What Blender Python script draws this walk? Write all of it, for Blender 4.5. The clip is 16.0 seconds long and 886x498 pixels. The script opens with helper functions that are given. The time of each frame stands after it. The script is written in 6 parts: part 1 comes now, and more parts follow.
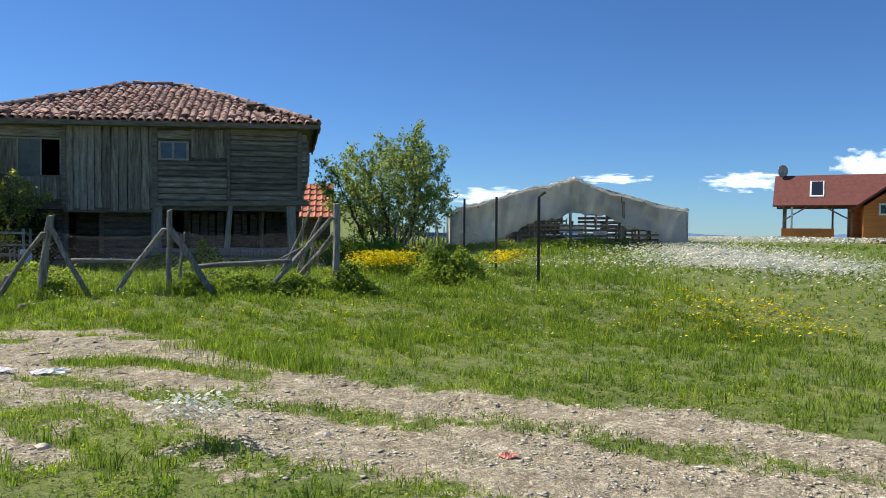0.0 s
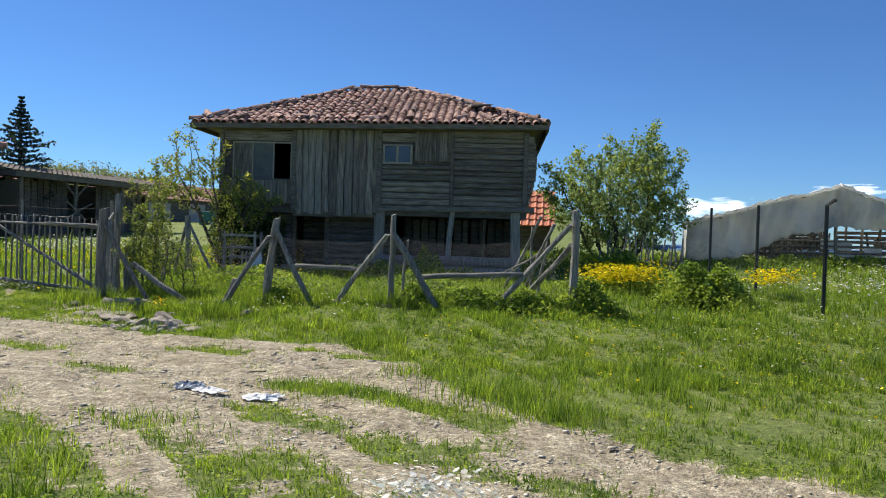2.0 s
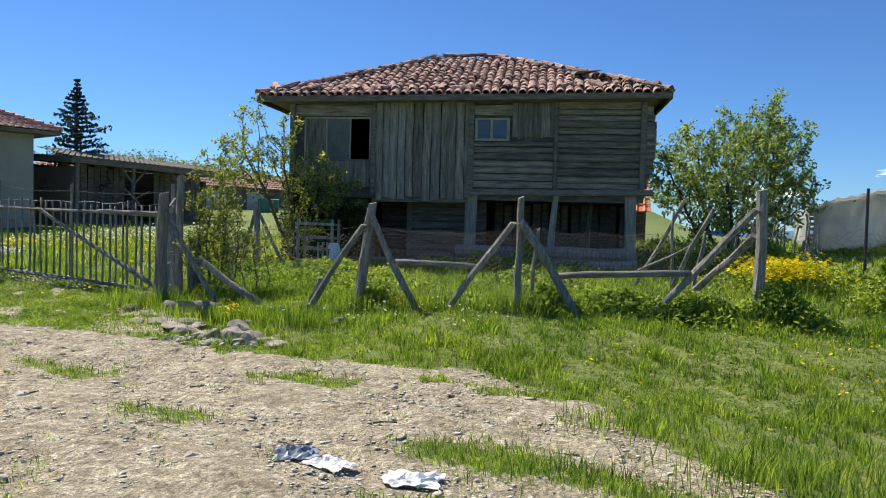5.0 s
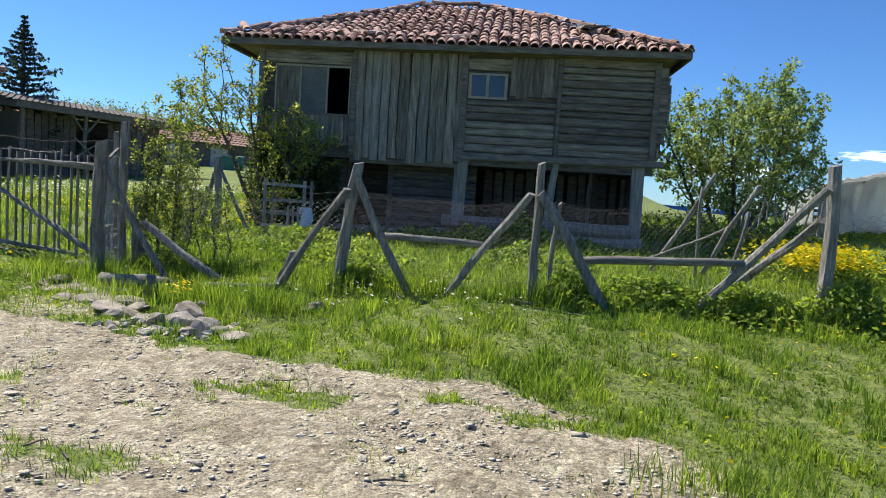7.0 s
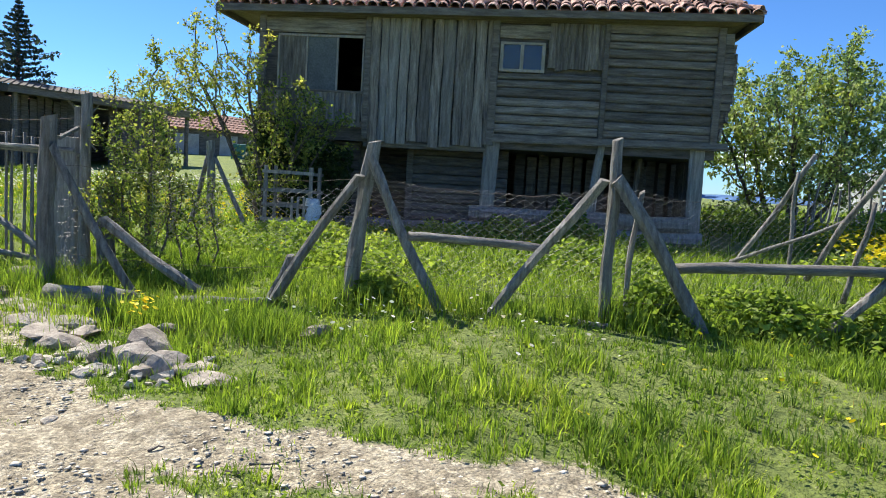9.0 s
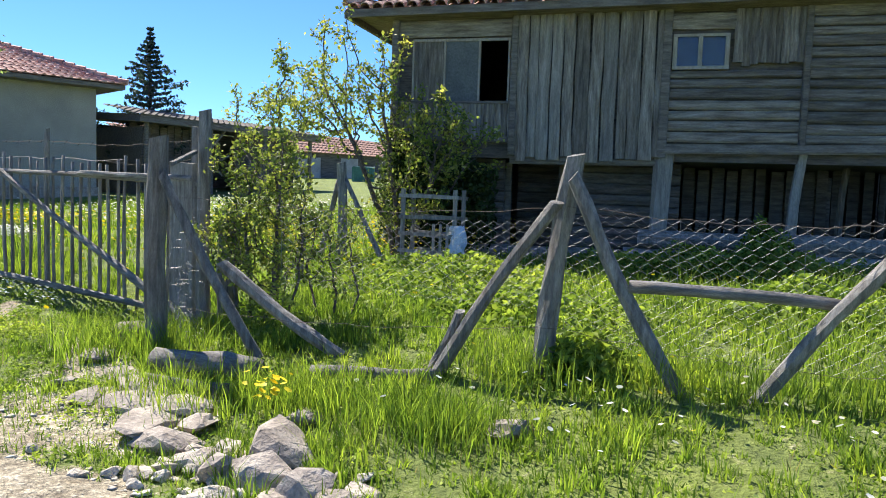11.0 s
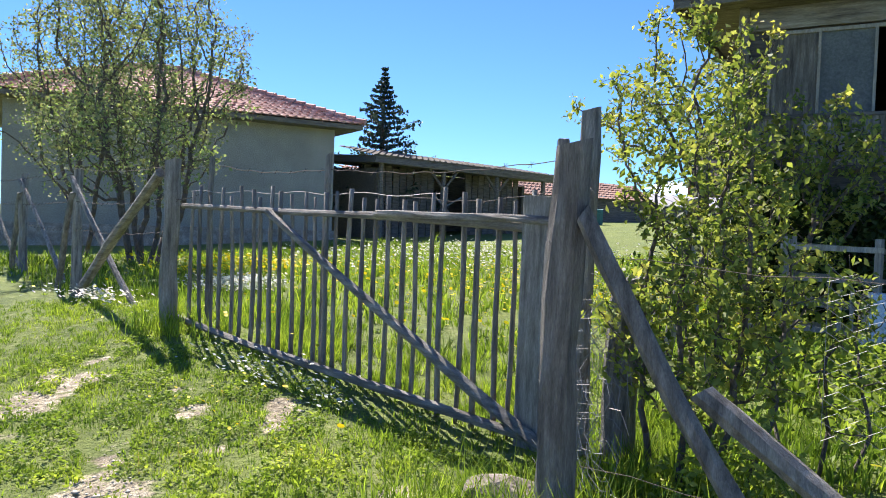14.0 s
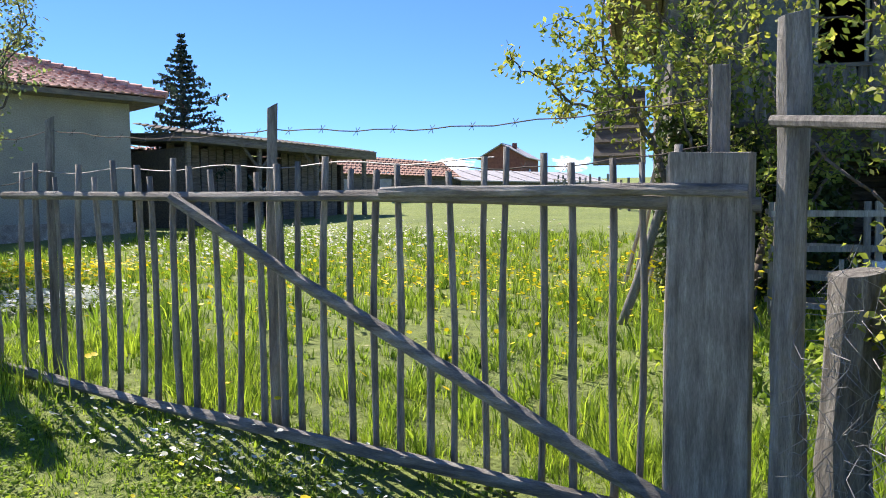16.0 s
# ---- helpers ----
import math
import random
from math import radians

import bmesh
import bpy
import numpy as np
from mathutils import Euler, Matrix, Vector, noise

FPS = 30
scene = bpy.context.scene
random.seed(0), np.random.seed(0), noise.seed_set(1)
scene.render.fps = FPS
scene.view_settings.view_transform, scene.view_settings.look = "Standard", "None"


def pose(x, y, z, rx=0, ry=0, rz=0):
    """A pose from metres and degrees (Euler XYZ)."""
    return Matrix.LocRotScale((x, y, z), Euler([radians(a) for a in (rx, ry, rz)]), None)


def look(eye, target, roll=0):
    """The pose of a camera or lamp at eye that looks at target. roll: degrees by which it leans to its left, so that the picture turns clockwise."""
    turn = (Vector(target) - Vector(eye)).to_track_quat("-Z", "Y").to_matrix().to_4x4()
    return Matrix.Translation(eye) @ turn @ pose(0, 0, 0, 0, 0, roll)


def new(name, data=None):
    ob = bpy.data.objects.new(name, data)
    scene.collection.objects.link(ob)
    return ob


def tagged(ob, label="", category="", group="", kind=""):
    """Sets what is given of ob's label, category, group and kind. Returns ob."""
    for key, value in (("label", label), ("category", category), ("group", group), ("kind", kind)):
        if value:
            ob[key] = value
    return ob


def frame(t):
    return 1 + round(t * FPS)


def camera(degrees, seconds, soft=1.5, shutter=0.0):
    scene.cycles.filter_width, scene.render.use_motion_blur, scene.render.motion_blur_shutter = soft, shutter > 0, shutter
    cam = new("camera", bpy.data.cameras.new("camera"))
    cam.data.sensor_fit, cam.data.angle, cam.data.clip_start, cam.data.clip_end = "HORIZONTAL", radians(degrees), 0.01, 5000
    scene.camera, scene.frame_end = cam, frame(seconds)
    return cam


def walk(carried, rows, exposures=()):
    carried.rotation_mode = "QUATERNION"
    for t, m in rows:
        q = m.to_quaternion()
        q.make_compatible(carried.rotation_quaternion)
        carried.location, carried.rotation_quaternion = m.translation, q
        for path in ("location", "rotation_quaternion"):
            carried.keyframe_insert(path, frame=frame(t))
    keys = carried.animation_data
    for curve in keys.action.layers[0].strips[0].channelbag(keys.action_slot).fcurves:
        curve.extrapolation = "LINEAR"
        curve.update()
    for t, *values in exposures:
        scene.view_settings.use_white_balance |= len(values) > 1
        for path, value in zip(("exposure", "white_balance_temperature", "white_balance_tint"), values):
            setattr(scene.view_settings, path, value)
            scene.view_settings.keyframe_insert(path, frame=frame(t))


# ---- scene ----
cam = camera(60.9, 16.0, 0.95)
METRES, EYE, TILT, LEAN, TURN = 16.0, 1.5, 0.0, 0.0, 0.0
ROWS = [
    (0.0, 0.0, 0.0, 0.0, 0.01, -1.4, -0.41),
    (0.5, -0.0125, 0.0294, -0.0006, 4.07, -1.27, -0.63),
    (1.0, -0.0223, 0.0565, -0.0022, 8.49, -1.2, -1.0),
    (1.5, -0.0332, 0.0836, -0.0006, 12.52, -1.11, -1.46),
    (2.0, -0.0456, 0.1089, 0.0005, 15.75, -1.0, -1.77),
    (2.5, -0.0566, 0.1364, 0.0012, 18.06, -1.08, -1.91),
    (3.0, -0.0713, 0.1564, 0.0002, 19.3, -1.35, -1.79),
    (3.5, -0.0905, 0.1783, -0.0011, 19.68, -1.66, -1.46),
    (4.0, -0.1144, 0.2024, -0.0003, 19.89, -1.91, -1.22),
    (4.5, -0.1381, 0.2207, -0.0005, 19.81, -1.9, -1.25),
    (7.0, -0.2184, 0.3368, -0.0002, 17.01, -4.6, -3.71),
    (7.5, -0.2277, 0.362, -0.0016, 16.47, -5.08, -4.06),
    (8.0, -0.2392, 0.3937, -0.0028, 16.29, -5.24, -4.46),
    (10.5, -0.3251, 0.52, -0.0033, 24.07, -5.33, -1.34),
    (11.0, -0.3464, 0.5422, -0.0015, 26.6, -4.53, -1.91),
    (11.5, -0.368, 0.5605, 0.0004, 30.18, -3.3, -3.0),
    (12.0, -0.3965, 0.5785, 0.0001, 33.99, -2.49, -4.26),
    (12.5, -0.4265, 0.5992, -0.0005, 37.16, -2.04, -4.78),
    (13.0, -0.4585, 0.6152, -0.002, 39.35, -1.94, -4.32),
    (13.5, -0.492, 0.6278, -0.0029, 40.75, -1.82, -3.25),
    (14.0, -0.5273, 0.6409, -0.0031, 41.5, -1.77, -2.05),
    (14.5, -0.5608, 0.6541, -0.0047, 38.76, -3.18, -0.82),
    (15.0, -0.5951, 0.6681, -0.0042, 33.82, -2.65, -0.17),
    (15.5, -0.6282, 0.6742, -0.0038, 29.22, -2.22, 0.13),
    (16.0, -0.6605, 0.6828, -0.0036, 25.39, -3.06, 0.59),
]
walk(cam, [(t, pose(0, 0, EYE, TILT, LEAN, TURN) @ pose(METRES * x, METRES * y, METRES * z, 90 + pitch, roll, yaw)) for t, x, y, z, yaw, pitch, roll in ROWS],
     [(0.0, 0.37, 6550, 10), (4.5, 0.52, 6600, 10), (8.0, 0.76, 6350, 10), (11.0, 1.14, 6350, 13), (13.0, 1.17, 6350, 16), (16.0, 1.1, 6450, 17)])
# ---- world, sun ----
SUN = Vector((-1.36, 0.62, 1.75)).normalized()
world = bpy.data.worlds.new("sky")
scene.world = world
world.use_nodes = True
wn = world.node_tree.nodes
wn.clear()
sky = wn.new("ShaderNodeTexSky")
sky.sky_type = "NISHITA"
sky.sun_disc = False
sky.sun_elevation = math.asin(SUN.z)
sky.sun_rotation = math.atan2(SUN.x, SUN.y)
sky.air_density, sky.dust_density, sky.ozone_density = 1.0, 0.0, 3.5
sky.altitude = 1200
bg = wn.new("ShaderNodeBackground")
bg.inputs["Strength"].default_value = 0.072
wout = wn.new("ShaderNodeOutputWorld")
tint = wn.new("ShaderNodeMix")
tint.data_type, tint.blend_type = "RGBA", "MULTIPLY"
tint.inputs[0].default_value, tint.inputs[7].default_value = 1.0, (0.55, 0.86, 1.24, 1)
world.node_tree.links.new(sky.outputs[0], tint.inputs[6])
world.node_tree.links.new(tint.outputs[2], bg.inputs[0])
world.node_tree.links.new(bg.outputs[0], wout.inputs[0])
sun_data = bpy.data.lights.new("sun", "SUN")
sun_data.energy, sun_data.angle, sun_data.color = 5.0, radians(0.5), (1.0, 0.94, 0.82)
sun = new("sun", sun_data)
sun.matrix_world = look(SUN * 100, (0, 0, 0))


# ---- materials ----
def ramp(nt, stops):
    n = nt.nodes.new("ShaderNodeValToRGB")
    e = n.color_ramp.elements
    while len(e) < len(stops):
        e.new(0.5)
    for k, (p, c) in zip(e, stops):
        k.position, k.color = p, (*c, 1)
    return n


def noise_node(nt, scale, detail=4, rough=0.6, stretch=None, space="Object", offset=None):
    tc = nt.nodes.new("ShaderNodeTexCoord")
    n = nt.nodes.new("ShaderNodeTexNoise")
    n.inputs["Scale"].default_value, n.inputs["Detail"].default_value, n.inputs["Roughness"].default_value = scale, detail, rough
    mp = nt.nodes.new("ShaderNodeMapping")
    mp.inputs["Scale"].default_value = stretch or (1, 1, 1)
    nt.links.new(tc.outputs[space], mp.inputs[0])
    if offset:
        add = nt.nodes.new("ShaderNodeVectorMath")
        sc = nt.nodes.new("ShaderNodeMath")
        sc.operation = "MULTIPLY"
        sc.inputs[1].default_value = 37.0
        nt.links.new(offset, sc.inputs[0])
        nt.links.new(mp.outputs[0], add.inputs[0])
        nt.links.new(sc.outputs[0], add.inputs[1])
        nt.links.new(add.outputs[0], n.inputs["Vector"])
    else:
        nt.links.new(mp.outputs[0], n.inputs["Vector"])
    return n


def blank(name, rough=0.8, metal=0.0):
    m = bpy.data.materials.new(name)
    m.use_nodes = True
    nt = m.node_tree
    b = nt.nodes["Principled BSDF"]
    b.inputs["Roughness"].default_value, b.inputs["Metallic"].default_value = rough, metal
    return m, nt, b


def mixc(nt, fac, a, b, mode="MIX"):
    n = nt.nodes.new("ShaderNodeMix")
    n.data_type, n.blend_type = "RGBA", mode
    for sock, v in ((0, fac), (6, a), (7, b)):
        if isinstance(v, (int, float)):
            n.inputs[sock].default_value = v
        elif isinstance(v, tuple):
            n.inputs[sock].default_value = (*v, 1)
        else:
            nt.links.new(v, n.inputs[sock])
    return n.outputs[2]


def bump(nt, b, height, strength=0.4, dist=0.02):
    n = nt.nodes.new("ShaderNodeBump")
    n.inputs["Strength"].default_value, n.inputs["Distance"].default_value = strength, dist
    nt.links.new(height, n.inputs["Height"])
    nt.links.new(n.outputs[0], b.inputs["Normal"])


def surface(name, stops, scale=6, rough=0.85, stretch=None, fine=None, bumpy=0.4, dist=0.01, vary=0.0, island=False, metal=0.0, spread=1.0):
    """Two scales of noise over a colour ramp, with relief; vary: change from piece to piece."""
    m, nt, b = blank(name, rough, metal)
    if island:
        src = nt.nodes.new("ShaderNodeNewGeometry").outputs["Random Per Island"]
    else:
        src = nt.nodes.new("ShaderNodeObjectInfo").outputs["Random"]
    big = noise_node(nt, scale, 4, 0.6, stretch, offset=src)
    rp = ramp(nt, stops)
    nt.links.new(big.outputs[0], rp.inputs[0])
    small = noise_node(nt, fine or scale * 7, 3, 0.7, stretch)
    g = ramp(nt, [(0.25, (0.62, 0.62, 0.62)), (0.75, (1.3, 1.3, 1.3))])
    nt.links.new(small.outputs[0], g.inputs[0])
    col = mixc(nt, spread, rp.outputs[0], g.outputs[0], "MULTIPLY")
    if vary:
        vr = ramp(nt, [(0.0, (1 - vary,) * 3), (1.0, (1 + vary,) * 3)])
        nt.links.new(src, vr.inputs[0])
        col = mixc(nt, 1.0, col, vr.outputs[0], "MULTIPLY")
    nt.links.new(col, b.inputs["Base Color"])
    if bumpy:
        bump(nt, b, small.outputs[0], bumpy, dist)
    return m


def leaf_material(name, dark, light, trans=0.35, rough=0.55, through_tint=(1.2, 1.25, 0.7)):
    """Leaves and blades: colour changes from leaf to leaf and light comes through them."""
    m, nt, b = blank(name, rough)
    geo = nt.nodes.new("ShaderNodeNewGeometry")
    rp = ramp(nt, [(0.0, dark), (1.0, light)])
    nt.links.new(geo.outputs["Random Per Island"], rp.inputs[0])
    patch = noise_node(nt, 1.1, 6, 0.75)
    pr = ramp(nt, [(0.36, (0.58, 0.66, 0.6)), (0.5, (0.95, 0.95, 0.95)), (0.64, (1.35, 1.2, 1.1))])
    nt.links.new(patch.outputs[0], pr.inputs[0])
    col = mixc(nt, 1.0, rp.outputs[0], pr.outputs[0], "MULTIPLY")
    spot = noise_node(nt, 6.5, 3, 0.6)
    sr = ramp(nt, [(0.36, (0.68, 0.74, 0.7)), (0.5, (1.0, 1.0, 1.0)), (0.66, (1.3, 1.22, 1.15))])
    nt.links.new(spot.outputs[0], sr.inputs[0])
    col = mixc(nt, 1.0, col, sr.outputs[0], "MULTIPLY")
    nt.links.new(col, b.inputs["Base Color"])
    b.inputs["Specular IOR Level"].default_value = 0.25
    tr = nt.nodes.new("ShaderNodeBsdfTranslucent")
    nt.links.new(mixc(nt, 1.0, col, through_tint, "MULTIPLY"), tr.inputs[0])
    mx = nt.nodes.new("ShaderNodeMixShader")
    mx.inputs[0].default_value = trans
    nt.links.new(b.outputs[0], mx.inputs[1])
    nt.links.new(tr.outputs[0], mx.inputs[2])
    nt.links.new(mx.outputs[0], nt.nodes["Material Output"].inputs[0])
    return m


GREYWOOD = [(0.25, (0.085, 0.075, 0.064)), (0.45, (0.21, 0.192, 0.168)), (0.6, (0.31, 0.29, 0.255)), (0.78, (0.47, 0.445, 0.40))]
DARKWOOD = [(0.25, (0.07, 0.055, 0.042)), (0.47, (0.21, 0.178, 0.14)), (0.62, (0.30, 0.262, 0.21)), (0.75, (0.50, 0.44, 0.355))]
M_POLE = surface("weathered_pole_wood", GREYWOOD, 4, 0.85, (6, 6, 0.8), 40, 0.9, 0.014, 0.2)
M_RAIL = surface("weathered_rail_wood", GREYWOOD, 4, 0.85, (0.8, 6, 6), 40, 0.9, 0.014, 0.2)
M_BOARD = surface("old_dark_boards", DARKWOOD, 3.5, 0.88, (6, 6, 0.6), 30, 0.9, 0.012, 0.36)
M_PLANK = surface("old_dark_planks", DARKWOOD, 3.5, 0.88, (0.6, 6, 6), 30, 0.9, 0.012, 0.36)
M_BEAM = surface("old_beam_wood", [(0.3, (0.10, 0.085, 0.07)), (0.7, (0.26, 0.225, 0.18))], 4, 0.9, (0.7, 5, 5), 30, 0.6, 0.01, 0.15)
M_LOG = surface("dark_log_wood", [(0.3, (0.075, 0.064, 0.055)), (0.7, (0.22, 0.19, 0.16))], 4, 0.9, (0.7, 5, 5), 30, 0.6, 0.01, 0.2)
M_TILE = surface("old_clay_tile", [(0.25, (0.15, 0.10, 0.085)), (0.42, (0.34, 0.19, 0.145)), (0.58, (0.48, 0.32, 0.26)), (0.75, (0.56, 0.47, 0.40))], 9, 0.9, None, 60, 0.6, 0.006, 0.32)
M_TILE_ISL = surface("old_clay_tiles", [(0.25, (0.15, 0.10, 0.085)), (0.42, (0.34, 0.19, 0.145)), (0.58, (0.48, 0.32, 0.26)), (0.75, (0.56, 0.47, 0.40))], 9, 0.9, None, 60, 0.6, 0.006, 0.32, island=True)


# ---- mesh builder ----
class Build:
    """Gathers vertices and faces of one mesh."""

    def __init__(self):
        self.v, self.f = [], []

    def add(self, verts, faces):
        n = len(self.v)
        self.v.extend(tuple(p) for p in verts)
        self.f.extend(tuple(i + n for i in q) for q in faces)
        return self

    def box(self, size, m=Matrix(), chamfer=0.0, jitter=0.0):
        """A box about the origin of m; chamfer rounds the four long edges along local z."""
        x, y, z = (s / 2 for s in size)
        if chamfer:
            c = chamfer
            ring = [(x - c, -y), (x, -y + c), (x, y - c), (x - c, y), (-x + c, y), (-x, y - c), (-x, -y + c), (-x + c, -y)]
        else:
            ring = [(x, -y), (x, y), (-x, y), (-x, -y)]
        n = len(ring)
        vs = [m @ Vector((a + random.uniform(-jitter, jitter), b + random.uniform(-jitter, jitter), h + random.uniform(-jitter, jitter))) for h in (-z, z) for a, b in ring]
        fs = [(i, (i + 1) % n, n + (i + 1) % n, n + i) for i in range(n)] + [tuple(range(n))[::-1], tuple(range(n, 2 * n))]
        return self.add(vs, fs)

    def pole(self, p0, p1, r0, r1, sides=8, rings=7, bend=0.0, rough=0.08, cut=0.0):
        """A limb from p0 to p1, tapered, bent and knotty."""
        p0, p1 = Vector(p0), Vector(p1)
        d = p1 - p0
        up = d.normalized()
        a = up.orthogonal().normalized()
        b = up.cross(a)
        ph, sd = random.uniform(0, 6.28), random.uniform(0, 99)
        vs, fs = [], []
        for k in range(rings):
            t = k / (rings - 1)
            off = a * math.cos(ph) * math.sin(t * 3.14) * bend + b * (math.sin(ph) * math.sin(t * 3.14) * bend + bend * 0.4 * math.sin(t * 9 + ph))
            r = r0 + (r1 - r0) * t
            for s in range(sides):
                g = 6.2832 * s / sides
                q = r * (1 + rough * noise.noise((math.cos(g) * 1.3 + sd, math.sin(g) * 1.3, t * 5)) * 2.2)
                lift = up * (cut * math.cos(g) if k == rings - 1 else 0)
                vs.append(p0 + d * t + off + a * math.cos(g) * q + b * math.sin(g) * q + lift)
        for k in range(rings - 1):
            for s in range(sides):
                i, j = k * sides + s, k * sides + (s + 1) % sides
                fs.append((i, j, j + sides, i + sides))
        fs += [tuple(range(sides))[::-1], tuple(range((rings - 1) * sides, rings * sides))]
        return self.add(vs, fs)

    def line(self, pts, r, sides=4):
        """A thin tube along points."""
        pts = [Vector(p) for p in pts]
        vs, fs = [], []
        for i, p in enumerate(pts):
            d = (pts[min(i + 1, len(pts) - 1)] - pts[max(i - 1, 0)]).normalized()
            a = d.cross(Vector((0, 0, 1)))
            a = a.normalized() if a.length > 1e-4 else Vector((1, 0, 0))
            b = d.cross(a)
            for s in range(sides):
                g = 6.2832 * s / sides
                vs.append(p + (a * math.cos(g) + b * math.sin(g)) * r)
        for i in range(len(pts) - 1):
            for s in range(sides):
                k, j = i * sides + s, i * sides + (s + 1) % sides
                fs.append((k, j, j + sides, k + sides))
        return self.add(vs, fs)

    def mesh(self, name, material, smooth=False):
        me = bpy.data.meshes.new(name)
        me.from_pydata(self.v, [], self.f)
        me.materials.append(material)
        if smooth:
            me.polygons.foreach_set("use_smooth", [True] * len(me.polygons))
        me.update()
        return me


def part(name, built, material, parent=None, label="", smooth=False):
    ob = new(name, built if isinstance(built, bpy.types.Mesh) else built.mesh(name, material, smooth))
    if parent:
        ob.parent = parent
    if label:
        ob["label"] = label
    return ob


def thing(name, label, category, at=(0, 0, 0), turn=0.0, group="", kind=""):
    e = new(name)
    e.matrix_basis = pose(*at, 0, 0, turn)
    return tagged(e, label, category, group, kind)


def solid(name, built, material, label, category, group="", kind="", smooth=False):
    return tagged(part(name, built, material, None, "", smooth), label, category, group, kind)


def arrays_mesh(name, verts, faces, material, smooth=False):
    """A mesh from numpy arrays; faces are rows of equal length."""
    me = bpy.data.meshes.new(name)
    k = faces.shape[1]
    me.vertices.add(len(verts))
    me.vertices.foreach_set("co", np.asarray(verts, np.float32).ravel())
    me.loops.add(faces.size)
    me.loops.foreach_set("vertex_index", faces.astype(np.int32).ravel())
    me.polygons.add(len(faces))
    me.polygons.foreach_set("loop_start", np.arange(0, faces.size, k, dtype=np.int32))
    me.materials.append(material)
    me.update(calc_edges=True)
    if smooth:
        me.polygons.foreach_set("use_smooth", np.ones(len(faces), bool))
    return me


# ---- ground ----
def ss(a, b, v):
    t = np.clip((v - a) / (b - a), 0, 1)
    return t * t * (3 - 2 * t)


def wave(x, y, s, seed=0.0):
    """A cheap smooth unevenness between about -1 and 1."""
    x, y = x / s + seed, y / s - seed * 0.7
    return (np.sin(x * 1.7 + 1.3 * np.sin(y * 1.1 + seed)) + np.sin(y * 1.9 + 1.7 * np.sin(x * 0.9 + 2.1)) + np.sin((x + y) * 2.7 + np.sin(x * 2.3 - y))) / 3


TRACKS = (((9.0, 0.6), (5.0, 3.1), (2.2, 4.7), (-0.5, 5.7), (-2.6, 6.9), (-4.6, 8.4), (-7.0, 9.2), (-9.6, 9.8), (-13.0, 10.2), (-20.0, 10.6)),
          ((9.5, 2.2), (5.5, 4.2), (2.6, 5.5), (0.2, 6.5), (-2.0, 7.7), (-3.9, 9.5), (-6.0, 10.1), (-8.6, 10.6)))


def track_distance(x, y):
    best = np.full(np.shape(x), 1e9)
    for line, half in zip(TRACKS, (0.45, 0.16)):
        for (ax, ay), (bx, by) in zip(line, line[1:]):
            t = np.clip(((x - ax) * (bx - ax) + (y - ay) * (by - ay)) / ((bx - ax) ** 2 + (by - ay) ** 2), 0, 1)
            best = np.minimum(best, np.hypot(x - ax - t * (bx - ax), y - ay - t * (by - ay)) - half)
    return best


# far and near edges of the bare track, as y over x
EDGE_X = (-20, -12, -9.5, -8, -7.2, -6, -4.5, -3.7, -3.2, -2.6, -2, -1, 0, 1.1, 2, 3.1, 5, 9)
FAR_Y = (10.9, 11.1, 11.2, 11.2, 10.9, 10.8, 10.9, 10.5, 9.9, 9.0, 8.5, 7.75, 7.1, 6.6, 6.25, 5.5, 4.2, 1.9)
NEAR_Y = (9.0, 8.4, 8.0, 7.4, 7.0, 6.85, 6.6, 6.45, 6.3, 6.0, 5.7, 5.0, 4.3, 3.7, 3.2, 2.5, 1.4, -1.0)
# grass growing in the track: a line and its half width
STRIPS = ((((-3.92, 7.5), (-2.6, 6.9), (-1.7, 6.55), (-0.45, 6.1), (0.52, 5.84), (1.48, 5.32), (2.0, 5.12), (4.0, 3.9)), 0.13),
          (((-4.16, 8.5), (-3.57, 8.4), (-3.02, 8.22), (-2.5, 8.03), (-1.95, 7.72)), 0.24), (((-3.7, 7.2), (-3.3, 7.2), (-3.05, 7.0), (-2.5, 6.85), (-1.7, 7.05)), 0.14), (((-4.9, 10.45), (-4.3, 10.3), (-3.5, 10.45)), 0.13), (((-6.7, 8.4), (-6.2, 8.6)), 0.2), (((-6.6, 10.1), (-5.8, 10.05)), 0.16), (((-9.2, 9.6), (-8.0, 9.5)), 0.12))


# bare wheel ruts in the near grass
RUTS = ((((-7.6, 7.35), (-6.6, 7.1), (-5.67, 6.84), (-4.83, 6.45), (-4.1, 5.98), (-3.5, 5.5), (-2.6, 4.9)), 0.13),)


def line_distance(x, y, line):
    best = np.full(np.shape(x), 1e9)
    for (ax, ay), (bx, by) in zip(line, line[1:]):
        t = np.clip(((x - ax) * (bx - ax) + (y - ay) * (by - ay)) / ((bx - ax) ** 2 + (by - ay) ** 2), 0, 1)
        best = np.minimum(best, np.hypot(x - ax - t * (bx - ax), y - ay - t * (by - ay)))
    return best


